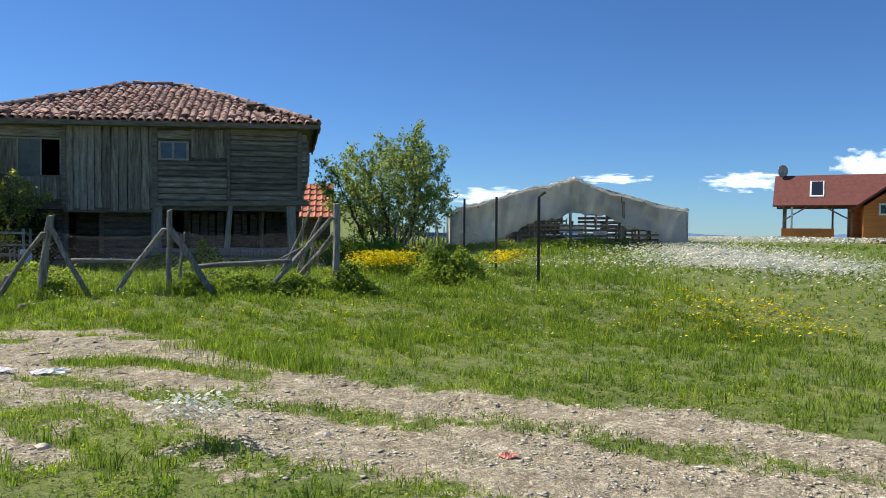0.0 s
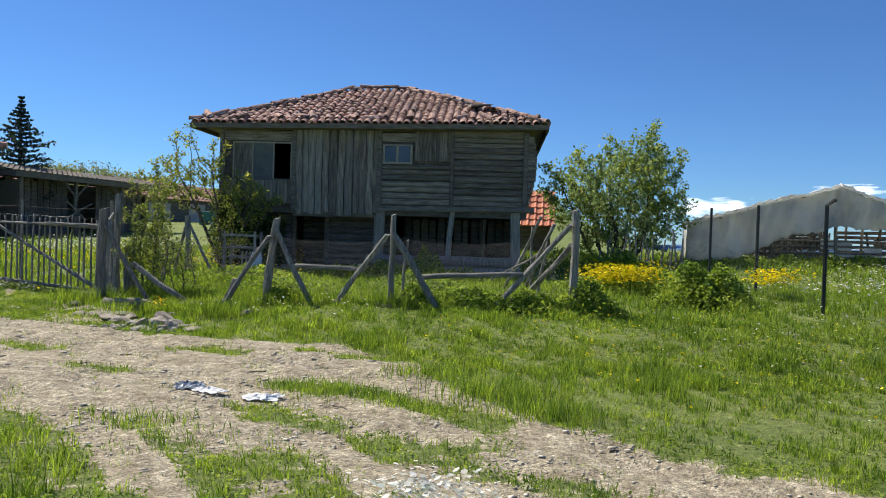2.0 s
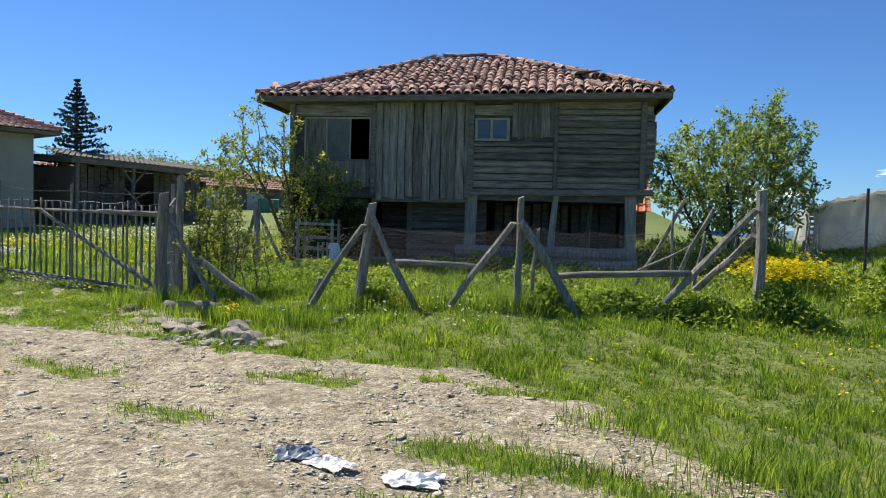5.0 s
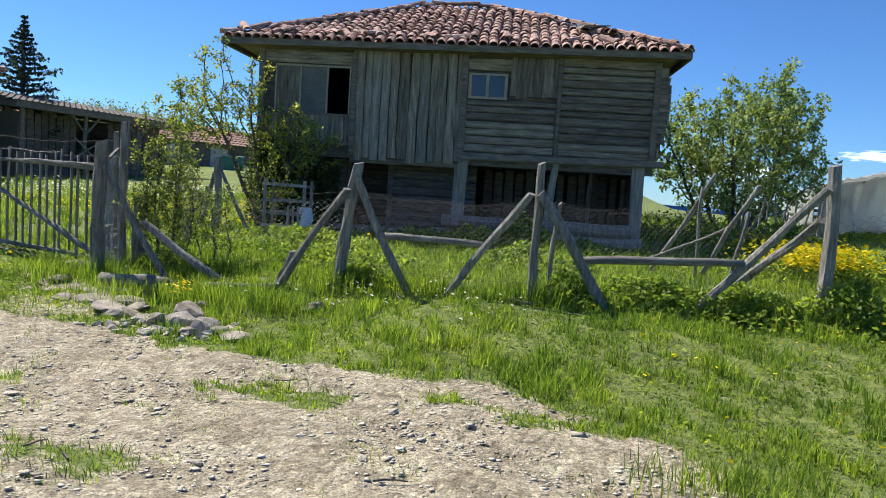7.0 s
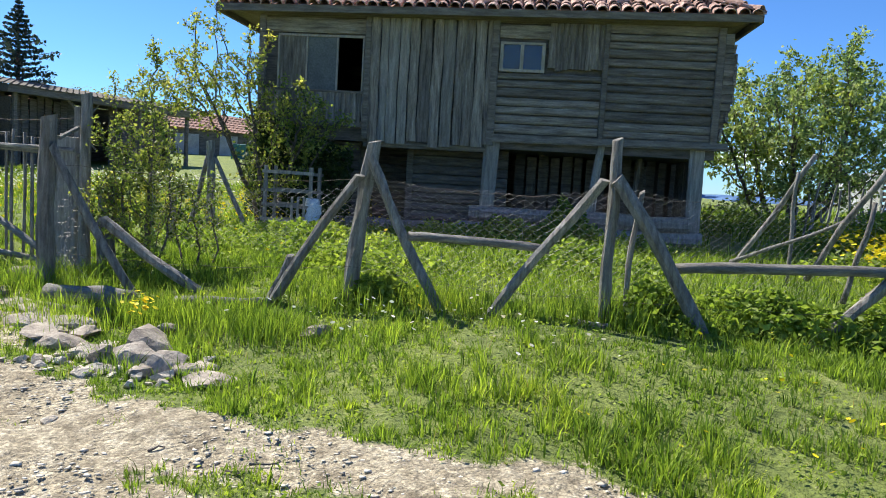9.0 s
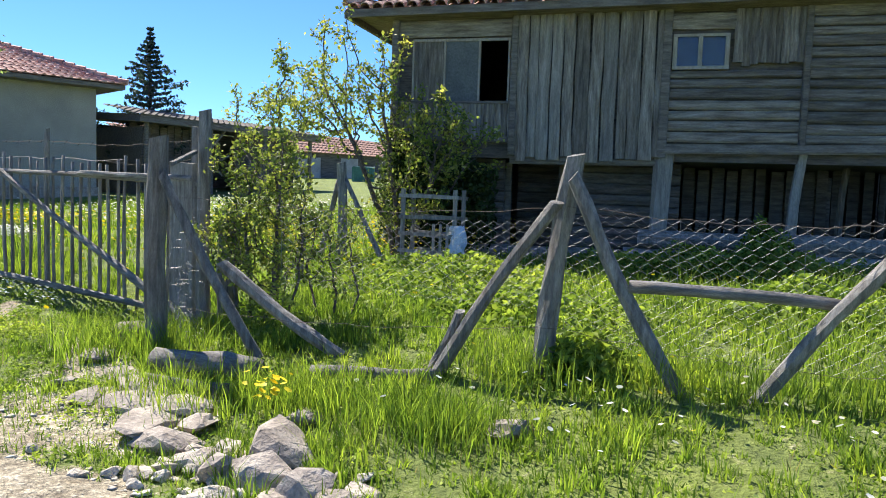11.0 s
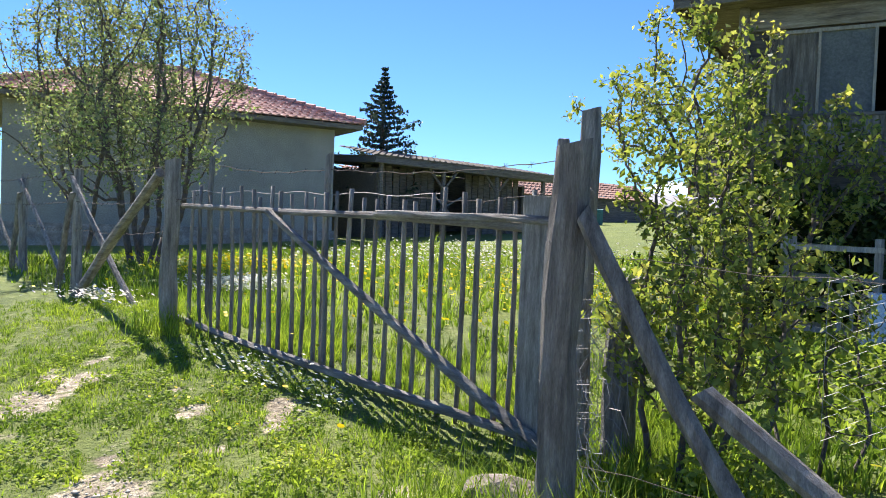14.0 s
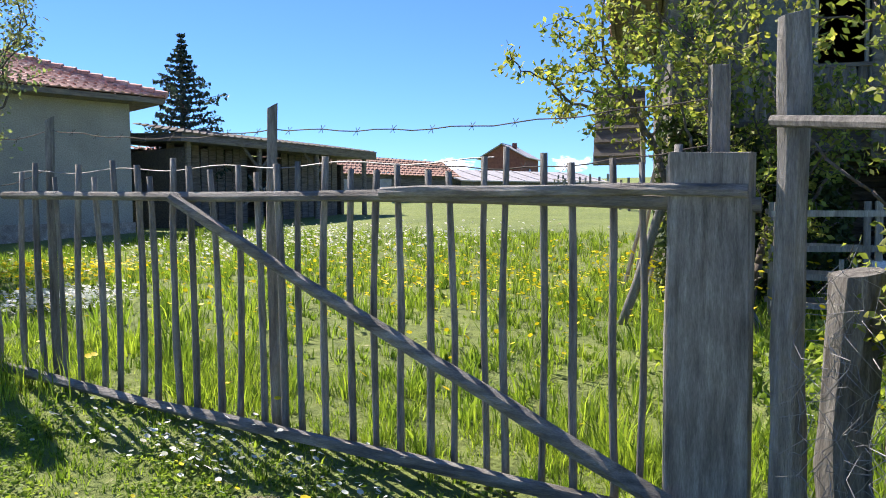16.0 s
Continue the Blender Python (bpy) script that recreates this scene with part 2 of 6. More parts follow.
def dirt(x, y):
    """How bare the ground is: 0 grass, 1 bare earth and gravel."""
    x, y = np.asarray(x, float), np.asarray(y, float)
    rag = 0.16 * wave(x, y, 0.5) + 0.14 * wave(x, y, 0.17, 3.0) + 0.08 * wave(x, y, 0.07, 1.0)
    far = np.interp(x, EDGE_X, FAR_Y) - y + rag
    near = y - np.interp(x, EDGE_X, NEAR_Y) + 1.6 * rag
    bare = ss(-0.12, 0.22, far) * ss(-0.35, 0.35, near)
    for line, half in STRIPS:
        bare = bare * (0.12 + 0.88 * ss(half - 0.12, half + 0.16, line_distance(x, y, line) + 0.9 * rag))
    for line, half in RUTS:
        bare = np.maximum(bare, 1 - ss(half - 0.06, half + 0.12, line_distance(x, y, line) + 0.5 * rag))
    gate = np.hypot((x + 9.5) / 1.1, (y - 11.7) / 0.8) + 0.4 * wave(x, y, 0.4, 7.0)
    bare = np.maximum(bare, 0.55 * (1 - ss(0.5, 1.1, gate)))
    worn = wave(x, y, 0.55, 4.4) + 0.6 * wave(x, y, 0.17, 1.9) - 0.35 - 1.2 * np.clip(np.hypot((x + 12.2) / 2.6, (y - 12.3) / 1.0) - 0.8, 0, 9)
    bare = np.maximum(bare, 0.8 * ss(0.0, 0.3, worn))
    thin = wave(x, y, 0.3, 2.7) + 0.7 * wave(x, y, 0.12, 5.1) - 0.55 - 1.5 * np.clip(np.abs(near + 0.6) - 0.6, 0, 9) * (near < 0) - 9 * (near >= 0)
    bare = np.maximum(bare, 0.75 * ss(0.0, 0.3, thin))
    pale = np.hypot((x - 10.0) / 4.6, (y - 22.0) / 8.0) + 0.25 * wave(x, y, 1.4, 3.0) + 0.2 * wave(x, y, 0.5, 1.0)
    return np.maximum(bare, 0.14 * (1 - ss(0.7, 1.1, pale)))


def ground_z(x, y):
    x, y = np.asarray(x, float), np.asarray(y, float)
    start = 10.4 + 0.9 * ss(-5.5, -7.5, x)
    z = 0.30 * ss(start, start + 2.7, y) + 0.12 * ss(13, 19, y) + 0.45 * ss(19, 30, y) + 0.12 * ss(-2, 3, x) * ss(12, 17, y) + 0.1 * ss(-11, -16, x) * ss(12, 14, y)
    z = z - 0.14 * np.exp(-((x + 10.9) / 1.8) ** 2) * ss(12.4, 13.7, y) * (1 - ss(14.6, 16.5, y))
    r = np.hypot(x, y)
    left = ss(2, -22, x)
    z = z + 0.05 * np.clip(y - 30, 0, 110) * left
    z = z - 0.0155 * np.clip(r - 62, 0, 1e9) * (1 - left) - 0.0165 * np.clip(r - 190, 0, 1e9) * left
    near = np.exp(-r / 60)
    z = z + near * (0.035 * wave(x, y, 1.6) + 0.012 * wave(x, y, 0.45, 4.0))
    return z - 0.045 * (1 - ss(-0.3, 0.3, track_distance(x, y))) * (y < 12)


def gz(x, y):
    return float(ground_z(np.array([x]), np.array([y]))[0])
def stretch_axis(lo, hi, step, far, grow=1.13):
    a = list(np.arange(lo, hi, step))
    s, p, q = step, a[0], a[-1]
    left, right = [], []
    while q < far:
        s *= grow
        q += s
        p -= s
        right.append(q)
        left.append(p)
    return np.array(left[::-1] + a + right)


def ground_material():
    m, nt, b = blank("meadow_and_gravel", 0.95)
    at = nt.nodes.new("ShaderNodeAttribute")
    at.attribute_name = "bare"
    n1, n2, n3, n4 = noise_node(nt, 0.7, 5), noise_node(nt, 9, 6, 0.7), noise_node(nt, 70, 4, 0.7), noise_node(nt, 2.2, 6, 0.75)
    earth = ramp(nt, [(0.28, (0.20, 0.165, 0.11)), (0.5, (0.40, 0.345, 0.245)), (0.72, (0.60, 0.54, 0.415))])
    nt.links.new(n2.outputs[0], earth.inputs[0])
    grit = ramp(nt, [(0.32, (0.6, 0.58, 0.55)), (0.5, (1, 1, 1)), (0.68, (1.5, 1.5, 1.5))])
    nt.links.new(n3.outputs[0], grit.inputs[0])
    e = mixc(nt, 0.9, earth.outputs[0], grit.outputs[0], "MULTIPLY")
    cells = []
    for size in (26, 70):
        vo = nt.nodes.new("ShaderNodeTexVoronoi")
        vo.inputs["Scale"].default_value = size
        tcv = nt.nodes.new("ShaderNodeTexCoord")
        nt.links.new(tcv.outputs["Object"], vo.inputs["Vector"])
        sep = nt.nodes.new("ShaderNodeSeparateColor")
        nt.links.new(vo.outputs["Color"], sep.inputs[0])
        tone = ramp(nt, [(0.0, (0.62, 0.6, 0.57)), (0.6, (0.98, 0.98, 0.97)), (1.0, (1.5, 1.5, 1.48))])
        nt.links.new(sep.outputs[0], tone.inputs[0])
        e = mixc(nt, 0.5, e, tone.outputs[0], "MULTIPLY")
        cells.append(vo)
    stain = ramp(nt, [(0.34, (0.72, 0.69, 0.64)), (0.5, (1.05, 1.04, 1.02)), (0.66, (1.3, 1.31, 1.32))])
    nt.links.new(n4.outputs[0], stain.inputs[0])
    e = mixc(nt, 1.0, e, stain.outputs[0], "MULTIPLY")
    grass = ramp(nt, [(0.3, (0.10, 0.135, 0.03)), (0.55, (0.18, 0.23, 0.05)), (0.75, (0.27, 0.29, 0.09))])
    nt.links.new(n2.outputs[0], grass.inputs[0])
    wide = ramp(nt, [(0.3, (0.8, 0.82, 0.8)), (0.7, (1.2, 1.15, 1.0))])
    nt.links.new(n1.outputs[0], wide.inputs[0])
    g = mixc(nt, 1.0, grass.outputs[0], wide.outputs[0], "MULTIPLY")
    sharp = nt.nodes.new("ShaderNodeMath")
    sharp.operation = "ADD"
    nt.links.new(at.outputs["Fac"], sharp.inputs[0])
    jit = nt.nodes.new("ShaderNodeMapRange")
    jit.inputs["From Min"].default_value, jit.inputs["From Max"].default_value = 0.3, 0.7
    jit.inputs["To Min"].default_value, jit.inputs["To Max"].default_value = -0.3, 0.3
    nt.links.new(n2.outputs[0], jit.inputs["Value"])
    nt.links.new(jit.outputs[0], sharp.inputs[1])
    st = nt.nodes.new("ShaderNodeMapRange")
    st.inputs["From Min"].default_value, st.inputs["From Max"].default_value = 0.18, 0.45
    nt.links.new(sharp.outputs[0], st.inputs["Value"])
    nt.links.new(mixc(nt, st.outputs[0], g, e), b.inputs["Base Color"])
    rel = nt.nodes.new("ShaderNodeMath")
    rel.operation = "MULTIPLY_ADD"
    rel.inputs[1].default_value = 2.2
    nt.links.new(n2.outputs[0], rel.inputs[0])
    nt.links.new(n3.outputs[0], rel.inputs[2])
    dome = nt.nodes.new("ShaderNodeMath")
    dome.operation = "MULTIPLY_ADD"
    dome.inputs[1].default_value = -0.8
    nt.links.new(cells[0].outputs["Distance"], dome.inputs[0])
    nt.links.new(rel.outputs[0], dome.inputs[2])
    bump(nt, b, dome.outputs[0], 0.9, 0.024)
    return m


def make_ground():
    xs = stretch_axis(-20, 7, 0.11, 4300)
    ys = stretch_axis(1.5, 19, 0.11, 4300)
    gx, gy = np.meshgrid(xs, ys)
    z = ground_z(gx, gy)
    bare = np.where((np.abs(gx) < 30) & (gy < 36) & (gy > -15), dirt(gx, gy), 0)
    z = z + bare * (0.014 * wave(gx, gy, 0.14, 2.0) + 0.02 * wave(gx, gy, 0.5, 1.0))
    nx, ny = len(xs), len(ys)
    idx = np.arange(nx * ny).reshape(ny, nx)
    faces = np.stack([idx[:-1, :-1], idx[:-1, 1:], idx[1:, 1:], idx[1:, :-1]], -1).reshape(-1, 4)
    me = arrays_mesh("ground", np.stack([gx, gy, z], -1).reshape(-1, 3), faces, ground_material(), True)
    at = me.attributes.new("bare", "FLOAT", "POINT")
    at.data.foreach_set("value", bare.astype(np.float32).ravel())
    tagged(new("ground", me), "grassy meadow with a bare gravel farm track", "ground", kind="structure")


make_ground()

# ---- farmhouse ----
HX, HY, HTURN = -11.4, 19.4, 11.4
house = thing("old_timber_house", "old two-storey dark timber house with sagging clay tile roof", "house", (HX, HY, 0), HTURN)
U0, U1, DEEP, FLOOR, TOP = -0.45, 7.62, 6.4, 2.15, 4.28


def hbox(name, u0, u1, v0, v1, z0, z1, material, label="", parent=None):
    """A board or block of the house from its corners in the house's own axes."""
    m = Matrix.Translation(((u0 + u1) / 2, (v0 + v1) / 2, (z0 + z1) / 2))
    return part(name, Build().box((u1 - u0, v1 - v0, z1 - z0), m), material, parent or house, label)


def holed(u0, u1, z0, z1, v0, v1, holes):
    """A wall with rectangular openings right through it, as one joined shell."""
    us = sorted({u0, u1, *[h[0] for h in holes], *[h[1] for h in holes]})
    zs = sorted({z0, z1, *[h[2] for h in holes], *[h[3] for h in holes]})
    nu, nz = len(us), len(zs)

    def full(i, k):
        if not (0 <= i < nu - 1 and 0 <= k < nz - 1):
            return False
        mu, mz = (us[i] + us[i + 1]) / 2, (zs[k] + zs[k + 1]) / 2
        return not any(h[0] < mu < h[1] and h[2] < mz < h[3] for h in holes)

    def at(i, k, back):
        return (k * nu + i) * 2 + back

    vs = [(u, v, z) for z in zs for u in us for v in (v0, v1)]
    fs = []
    for i in range(nu - 1):
        for k in range(nz - 1):
            if full(i, k):
                q = [(i, k), (i + 1, k), (i + 1, k + 1), (i, k + 1)]
                fs.append(tuple(at(*p, 0) for p in q))
                fs.append(tuple(at(*p, 1) for p in q[::-1]))
                for (p, r), (di, dk) in zip(zip(q, q[1:] + q[:1]), ((0, -1), (1, 0), (0, 1), (-1, 0))):
                    if not full(i + di, k + dk):
                        fs.append((at(*r, 0), at(*p, 0), at(*p, 1), at(*r, 1)))
    return Build().add(vs, fs)


WIN_A = (-0.12, 1.46, 2.86, 3.82)
WIN_B = (3.86, 4.62, 3.36, 3.83)
part("wall", holed(U0, U1, FLOOR - 0.15, TOP, 0.07, 0.13, [WIN_A, WIN_B]), M_LOG, house)
hbox("wall", U0, U0 + 0.1, 0.13, DEEP, 0.2, TOP, M_LOG)
hbox("wall", U1 - 0.1, U1, 0.13, DEEP, FLOOR, TOP, M_LOG)
hbox("wall", U0, U1, DEEP, DEEP + 0.12, 0.2, TOP, M_LOG)
hbox("upper_floor", U0 + 0.1, U1 - 0.1, 0.13, DEEP, FLOOR - 0.15, FLOOR - 0.03, M_LOG)
hbox("attic_floor", U0 + 0.1, U1 - 0.1, 0.13, DEEP, TOP - 0.08, TOP, M_LOG)

M_BOARD2 = surface("greyer_old_boards", [(0.25, (0.16, 0.14, 0.115)), (0.5, (0.29, 0.26, 0.215)), (0.75, (0.43, 0.39, 0.33))], 3.5, 0.88, (6, 6, 0.6), 30, 0.7, 0.008, 0.25)
M_PANEL = surface("dusty_board_panel", [(0.3, (0.10, 0.11, 0.105)), (0.7, (0.17, 0.18, 0.17))], 3, 0.8, None, 30, 0.2, 0.004)
M_FRAME = surface("pale_bare_wood", [(0.3, (0.28, 0.24, 0.18)), (0.7, (0.46, 0.41, 0.33))], 5, 0.8, (5, 5, 0.8), 40, 0.4, 0.005)
M_STONE = surface("grey_fieldstone", [(0.25, (0.19, 0.155, 0.125)), (0.5, (0.34, 0.29, 0.235)), (0.75, (0.54, 0.48, 0.40))], 5, 0.9, None, 35, 0.9, 0.02, 0.18)
M_PALESTONE = surface("pale_fieldstone", [(0.25, (0.33, 0.28, 0.21)), (0.5, (0.49, 0.43, 0.34)), (0.75, (0.66, 0.60, 0.50))], 5, 0.9, None, 35, 0.9, 0.02, 0.18)
M_GLASS, _nt, _b = blank("window_glass", 0.03)
_b.inputs["Base Color"].default_value = (0.42, 0.48, 0.55, 1)
_b.inputs["Transmission Weight"].default_value = 0.9


def upright_board(u, w, z0, z1, lean, material):
    """One hewn board standing on the front, with a ragged foot."""
    m = pose(u, -0.005 + random.uniform(-0.008, 0.008), (z0 + z1) / 2, 0, lean, random.uniform(-1.5, 1.5))
    b = Build()
    h = (z1 - z0) / 2
    n = 6
    vs, fs = [], []
    for k in range(n):
        t = -h + 2 * h * k / (n - 1)
        e0, e1 = random.uniform(-0.016, 0.008), random.uniform(-0.008, 0.016)
        end = random.uniform(-0.05, 0.04) if k == 0 else 0
        for du, dv in ((-w / 2 + e0, 0.028), (-w / 2 + e0, -0.012), (-w / 5, -0.03), (w / 5, -0.03), (w / 2 + e1, -0.012), (w / 2 + e1, 0.028)):
            vs.append(m @ Vector((du, dv, t + end)))
    for k in range(n - 1):
        for s in range(6):
            i, j = k * 6 + s, k * 6 + (s + 1) % 6
            fs.append((i, j, j + 6, i + 6))
    fs += [(5, 4, 3, 2, 1, 0), tuple(range((n - 1) * 6, n * 6))]
    part("board", b.add(vs, fs), material, house)


def lying_plank(u0, u1, z, h, v=0.02):
    """One weathered plank nailed along the front."""
    n = 7
    vs, fs = [], []
    tilt = random.uniform(-0.012, 0.012)
    for k in range(n):
        t = k / (n - 1)
        wob = 0.007 * noise.noise((t * 6, z * 9, 1)) + tilt * (t - 0.5)
        lo, hi = z - h / 2 + random.uniform(-0.005, 0.005) + wob, z + h / 2 + random.uniform(-0.005, 0.005) + wob
        for dv, dz in ((0.03, lo), (-0.012, lo), (-0.03, lo + h * 0.22), (-0.026, hi - h * 0.2), (-0.008, hi), (0.03, hi)):
            vs.append((u0 + (u1 - u0) * t, v + dv - 0.004, dz))
    for k in range(n - 1):
        for s in range(6):
            i, j = k * 6 + s, k * 6 + (s + 1) % 6
            fs.append((i, i + 6, j + 6, j))
    fs += [(0, 1, 2, 3, 4, 5), tuple(range((n - 1) * 6, n * 6))[::-1]]
    part("plank", Build().add(vs, fs), M_PLANK, house)


# upright boards between the two windows, uneven at the foot
u = 1.58
while u < 3.72:
    w = random.uniform(0.13, 0.2)
    upright_board(u + w / 2, w - 0.006, 2.0 + random.uniform(-0.03, 0.03), 4.2, random.uniform(-0.5, 0.5), random.choice([M_BOARD, M_BOARD, M_BOARD2]))
    u += w + random.choice([0.008, 0.014, 0.024])
# low upright boards under the wide window
u = U0 + 0.1
while u < 1.5:
    w = random.uniform(0.085, 0.12)
    upright_board(u + w / 2, w - 0.004, 2.3 + random.uniform(-0.04, 0.02), 2.86, random.uniform(-1, 1), random.choice([M_BOARD, M_BOARD2]))
    u += w
# short upright boards beside the small window
u = 4.7
while u < 5.56:
    w = random.uniform(0.09, 0.125)
    upright_board(u + w / 2, w - 0.004, 3.4 + random.uniform(-0.02, 0.02), 4.18, random.uniform(-0.5, 0.5), M_BOARD)
    u += w
# planks lying along the front
z = 2.28
while z < 3.3:
    h = random.uniform(0.10, 0.17)
    lying_plank(3.84, 5.62, z + h / 2, h - 0.006)
    z += h + random.choice([0.006, 0.01, 0.018])
z = 2.28
while z < 4.16:
    h = random.uniform(0.11, 0.19)
    lying_plank(5.72, 7.52, z + h / 2, h - 0.006)
    z += h + random.choice([0.006, 0.01, 0.018])
lying_plank(3.84, 5.62, 4.02, 0.22)
lying_plank(U0, 1.56, 4.0, 0.26)
# corner posts and beams
for u, w, z0, z1 in ((U0 + 0.05, 0.12, 2.2, 4.2), (1.53, 0.1, 2.05, 4.2), (3.78, 0.13, 2.05, 4.2), (5.67, 0.09, 2.2, 4.2), (7.56, 0.13, 2.15, 4.2)):
    part("corner_post", Build().box((w, 0.1, z1 - z0), Matrix.Translation((u, -0.01, (z0 + z1) / 2)), 0.015, 0.006), M_BEAM, house)
part("sill_beam", Build().box((0.13, 0.14, 4.1), pose(5.76, 0.0, 2.2, 0, 89.2, 0), 0.02, 0.012), M_BEAM, house)
part("sill_beam", Build().box((0.1, 0.14, 2.3), pose(2.65, 0.1, 1.97, 0, 90, 0), 0.02, 0.01), M_BEAM, house)
part("sill_beam", Build().box((0.1, 0.1, 2.05), pose(0.55, 0.02, 2.28, 0, 90, 0), 0.015, 0.008), M_BEAM, house)
hbox("window_ledge", -0.15, 1.5, -0.05, 0.07, 2.83, 2.87, M_BEAM)

# wide window: two board panels and one empty opening
wide = hbox("window_frame", -0.12, 1.46, 0.0, 0.05, 3.80, 3.84, M_FRAME)
for u in (-0.11, 0.41, 0.97, 1.44):
    hbox("mullion", u - 0.015, u + 0.015, 0.0, 0.05, 2.87, 3.80, M_FRAME, parent=wide)
hbox("panel", -0.095, 0.395, 0.03, 0.045, 2.87, 3.80, M_BOARD, "dark board panel", wide)
hbox("panel", 0.425, 0.955, 0.03, 0.045, 2.87, 3.80, M_PANEL, "dull grey sheet panel", wide)
# small two-pane window
small = hbox("window_frame", 3.86, 4.64, -0.03, 0.05, 3.33, 3.38, M_FRAME)
for z0, z1 in ((3.80, 3.84),):
    hbox("frame_bar", 3.86, 4.64, -0.02, 0.05, z0, z1, M_FRAME, parent=small)
for u0, u1 in ((3.86, 3.92), (4.21, 4.27), (4.58, 4.64)):
    hbox("frame_bar", u0, u1, -0.018, 0.05, 3.38, 3.80, M_FRAME, parent=small)
hbox("pane", 3.92, 4.21, 0.01, 0.016, 3.38, 3.80, M_GLASS, "dusty glass pane", small)
hbox("pane", 4.27, 4.58, 0.01, 0.016, 3.38, 3.80, M_GLASS, "dusty glass pane", small)

# ground storey: log wall set back, posts, stone footing
for u0, u1, v, top in ((U0 + 0.1, 1.35, 0.55, 2.1), (2.25, 4.1, 0.85, 1.95), (1.35, 2.25, 1.9, 1.95)):
    z = 0.25
    while z < top:
        part("log", Build().pole((u0, v, z + 0.09), (u1, v, z + 0.09), 0.1, 0.1, 8, 5, 0.01, 0.08), M_LOG, house)
        z += 0.175
for u0, u1, v in ((1.3, 1.42, 0.7), (2.2, 2.32, 0.75)):
    hbox("door_post", u0, u1, v, v + 0.12, 0.3, 1.95, M_BEAM)
for u in np.arange(4.2, 7.5, 0.24):
    hh = random.uniform(1.62, 1.8)
    hbox("stall_board", u, u + random.uniform(0.14, 0.22), 2.3, 2.34, 0.3, 0.3 + hh, M_LOG)
v = 1.0
while v < DEEP - 0.2:
    w = random.uniform(0.16, 0.24)
    hbox("end_board", 7.4, 7.44, v, v + w, 0.35, 2.05 - random.uniform(0.0, 0.06), M_LOG)
    v += w + random.choice([0.01, 0.02, 0.06])
part("prop_post", Build().box((0.26, 0.22, 1.85), pose(3.80, 0.12, 1.28, 0, 1.5, 0), 0.04, 0.02), M_BOARD2, house, "broad grey prop post")
part("prop_post", Build().pole((5.58, 0.1, 0.3), (5.72, 0.1, 2.18), 0.085, 0.07, 8, 6, 0.02), M_BOARD2, house)
part("prop_post", Build().box((0.22, 0.2, 1.85), pose(7.36, 0.12, 1.25, 0, -1.5, 0), 0.04, 0.02), M_BOARD2, house)
part("prop_post", Build().pole((6.5, 1.2, 0.3), (6.55, 1.2, 2.1), 0.06, 0.05, 7, 5, 0.03), M_BOARD, house)
for i, (u0, u1, z) in enumerate(((3.3, 5.4, 0.55), (5.2, 7.5, 0.6), (3.5, 7.3, 0.85), (1.0, 3.6, 0.5))):
    part("footing_log", Build().pole((u0, -0.05 - 0.05 * (i % 2), z), (u1, -0.02, z + 0.02), 0.14, 0.13, 9, 7, 0.02, 0.12), M_BOARD2, house, "fallen grey log")
# planks of the end wall bulging out at the corner
z = 2.32
while z < 4.1:
    h = random.uniform(0.13, 0.2)
    swell = 0.17 * math.sin(max(0.0, min(1.0, (z - 2.45) / 1.75)) * math.pi) ** 0.8
    part("side_plank", Build().box((0.045, random.uniform(1.5, 1.8), h - 0.008), pose(U1 + 0.03 + swell, 0.82, z + h / 2, 0, random.uniform(-4, 4), random.uniform(-1, 1)), 0, 0.01), M_PLANK, house)
    part("corner_plank", Build().box((0.16 + swell, 0.05, h - 0.008), pose(U1 - 0.03 + swell / 2, 0.0, z + h / 2, 0, random.uniform(-2, 2), 0), 0, 0.008), M_PLANK, house)
    z += h

# ---- roof of the farmhouse ----
OV = 0.36
EL, ER = (U0 - 0.68, -OV, 4.25), (U1 + 0.46, -OV, 4.36)
BR, BL = (U1 + 0.46, DEEP + OV, 4.36), (U0 - 0.68, DEEP + OV, 4.25)
RL, RR = (2.6, 3.2, 5.84), (4.1, 3.2, 5.84)
deck = Build().add([EL, ER, BR, BL, RL, RR] + [(p[0], p[1], p[2] - 0.05) for p in (EL, ER, BR, BL)],
                   [(0, 1, 5, 4), (1, 2, 5), (2, 3, 4, 5), (3, 0, 4), (0, 6, 7, 1), (1, 7, 8, 2), (2, 8, 9, 3), (3, 9, 6, 0)])
roof = part("roof", deck, M_TILE_ISL, house, "sagging hipped roof of old clay barrel tiles")
soff = Build().add([(EL[0] + 0.03, -OV + 0.03, 4.22), (ER[0] - 0.03, -OV + 0.03, 4.34), (U1 + 0.02, 0.05, 4.2), (U0 - 0.02, 0.05, 4.12),
                    (ER[0] - 0.03, DEEP + OV - 0.03, 4.34), (U1 + 0.02, DEEP, 4.2), (EL[0] + 0.03, DEEP + OV - 0.03, 4.22), (U0 - 0.02, DEEP, 4.12)],
                   [(0, 3, 2, 1), (1, 2, 5, 4), (6, 7, 3, 0), (4, 5, 7, 6)])
part("soffit", soff, M_BEAM, house)


def rail_between(name, p, q, w, h, material, parent):
    """A square beam from p to q."""
    d = Vector(q) - Vector(p)
    m = Matrix.Translation((Vector(p) + Vector(q)) / 2) @ d.to_track_quat("X", "Z").to_matrix().to_4x4()
    return part(name, Build().box((d.length, w, h), m, 0, 0.006), material, parent)


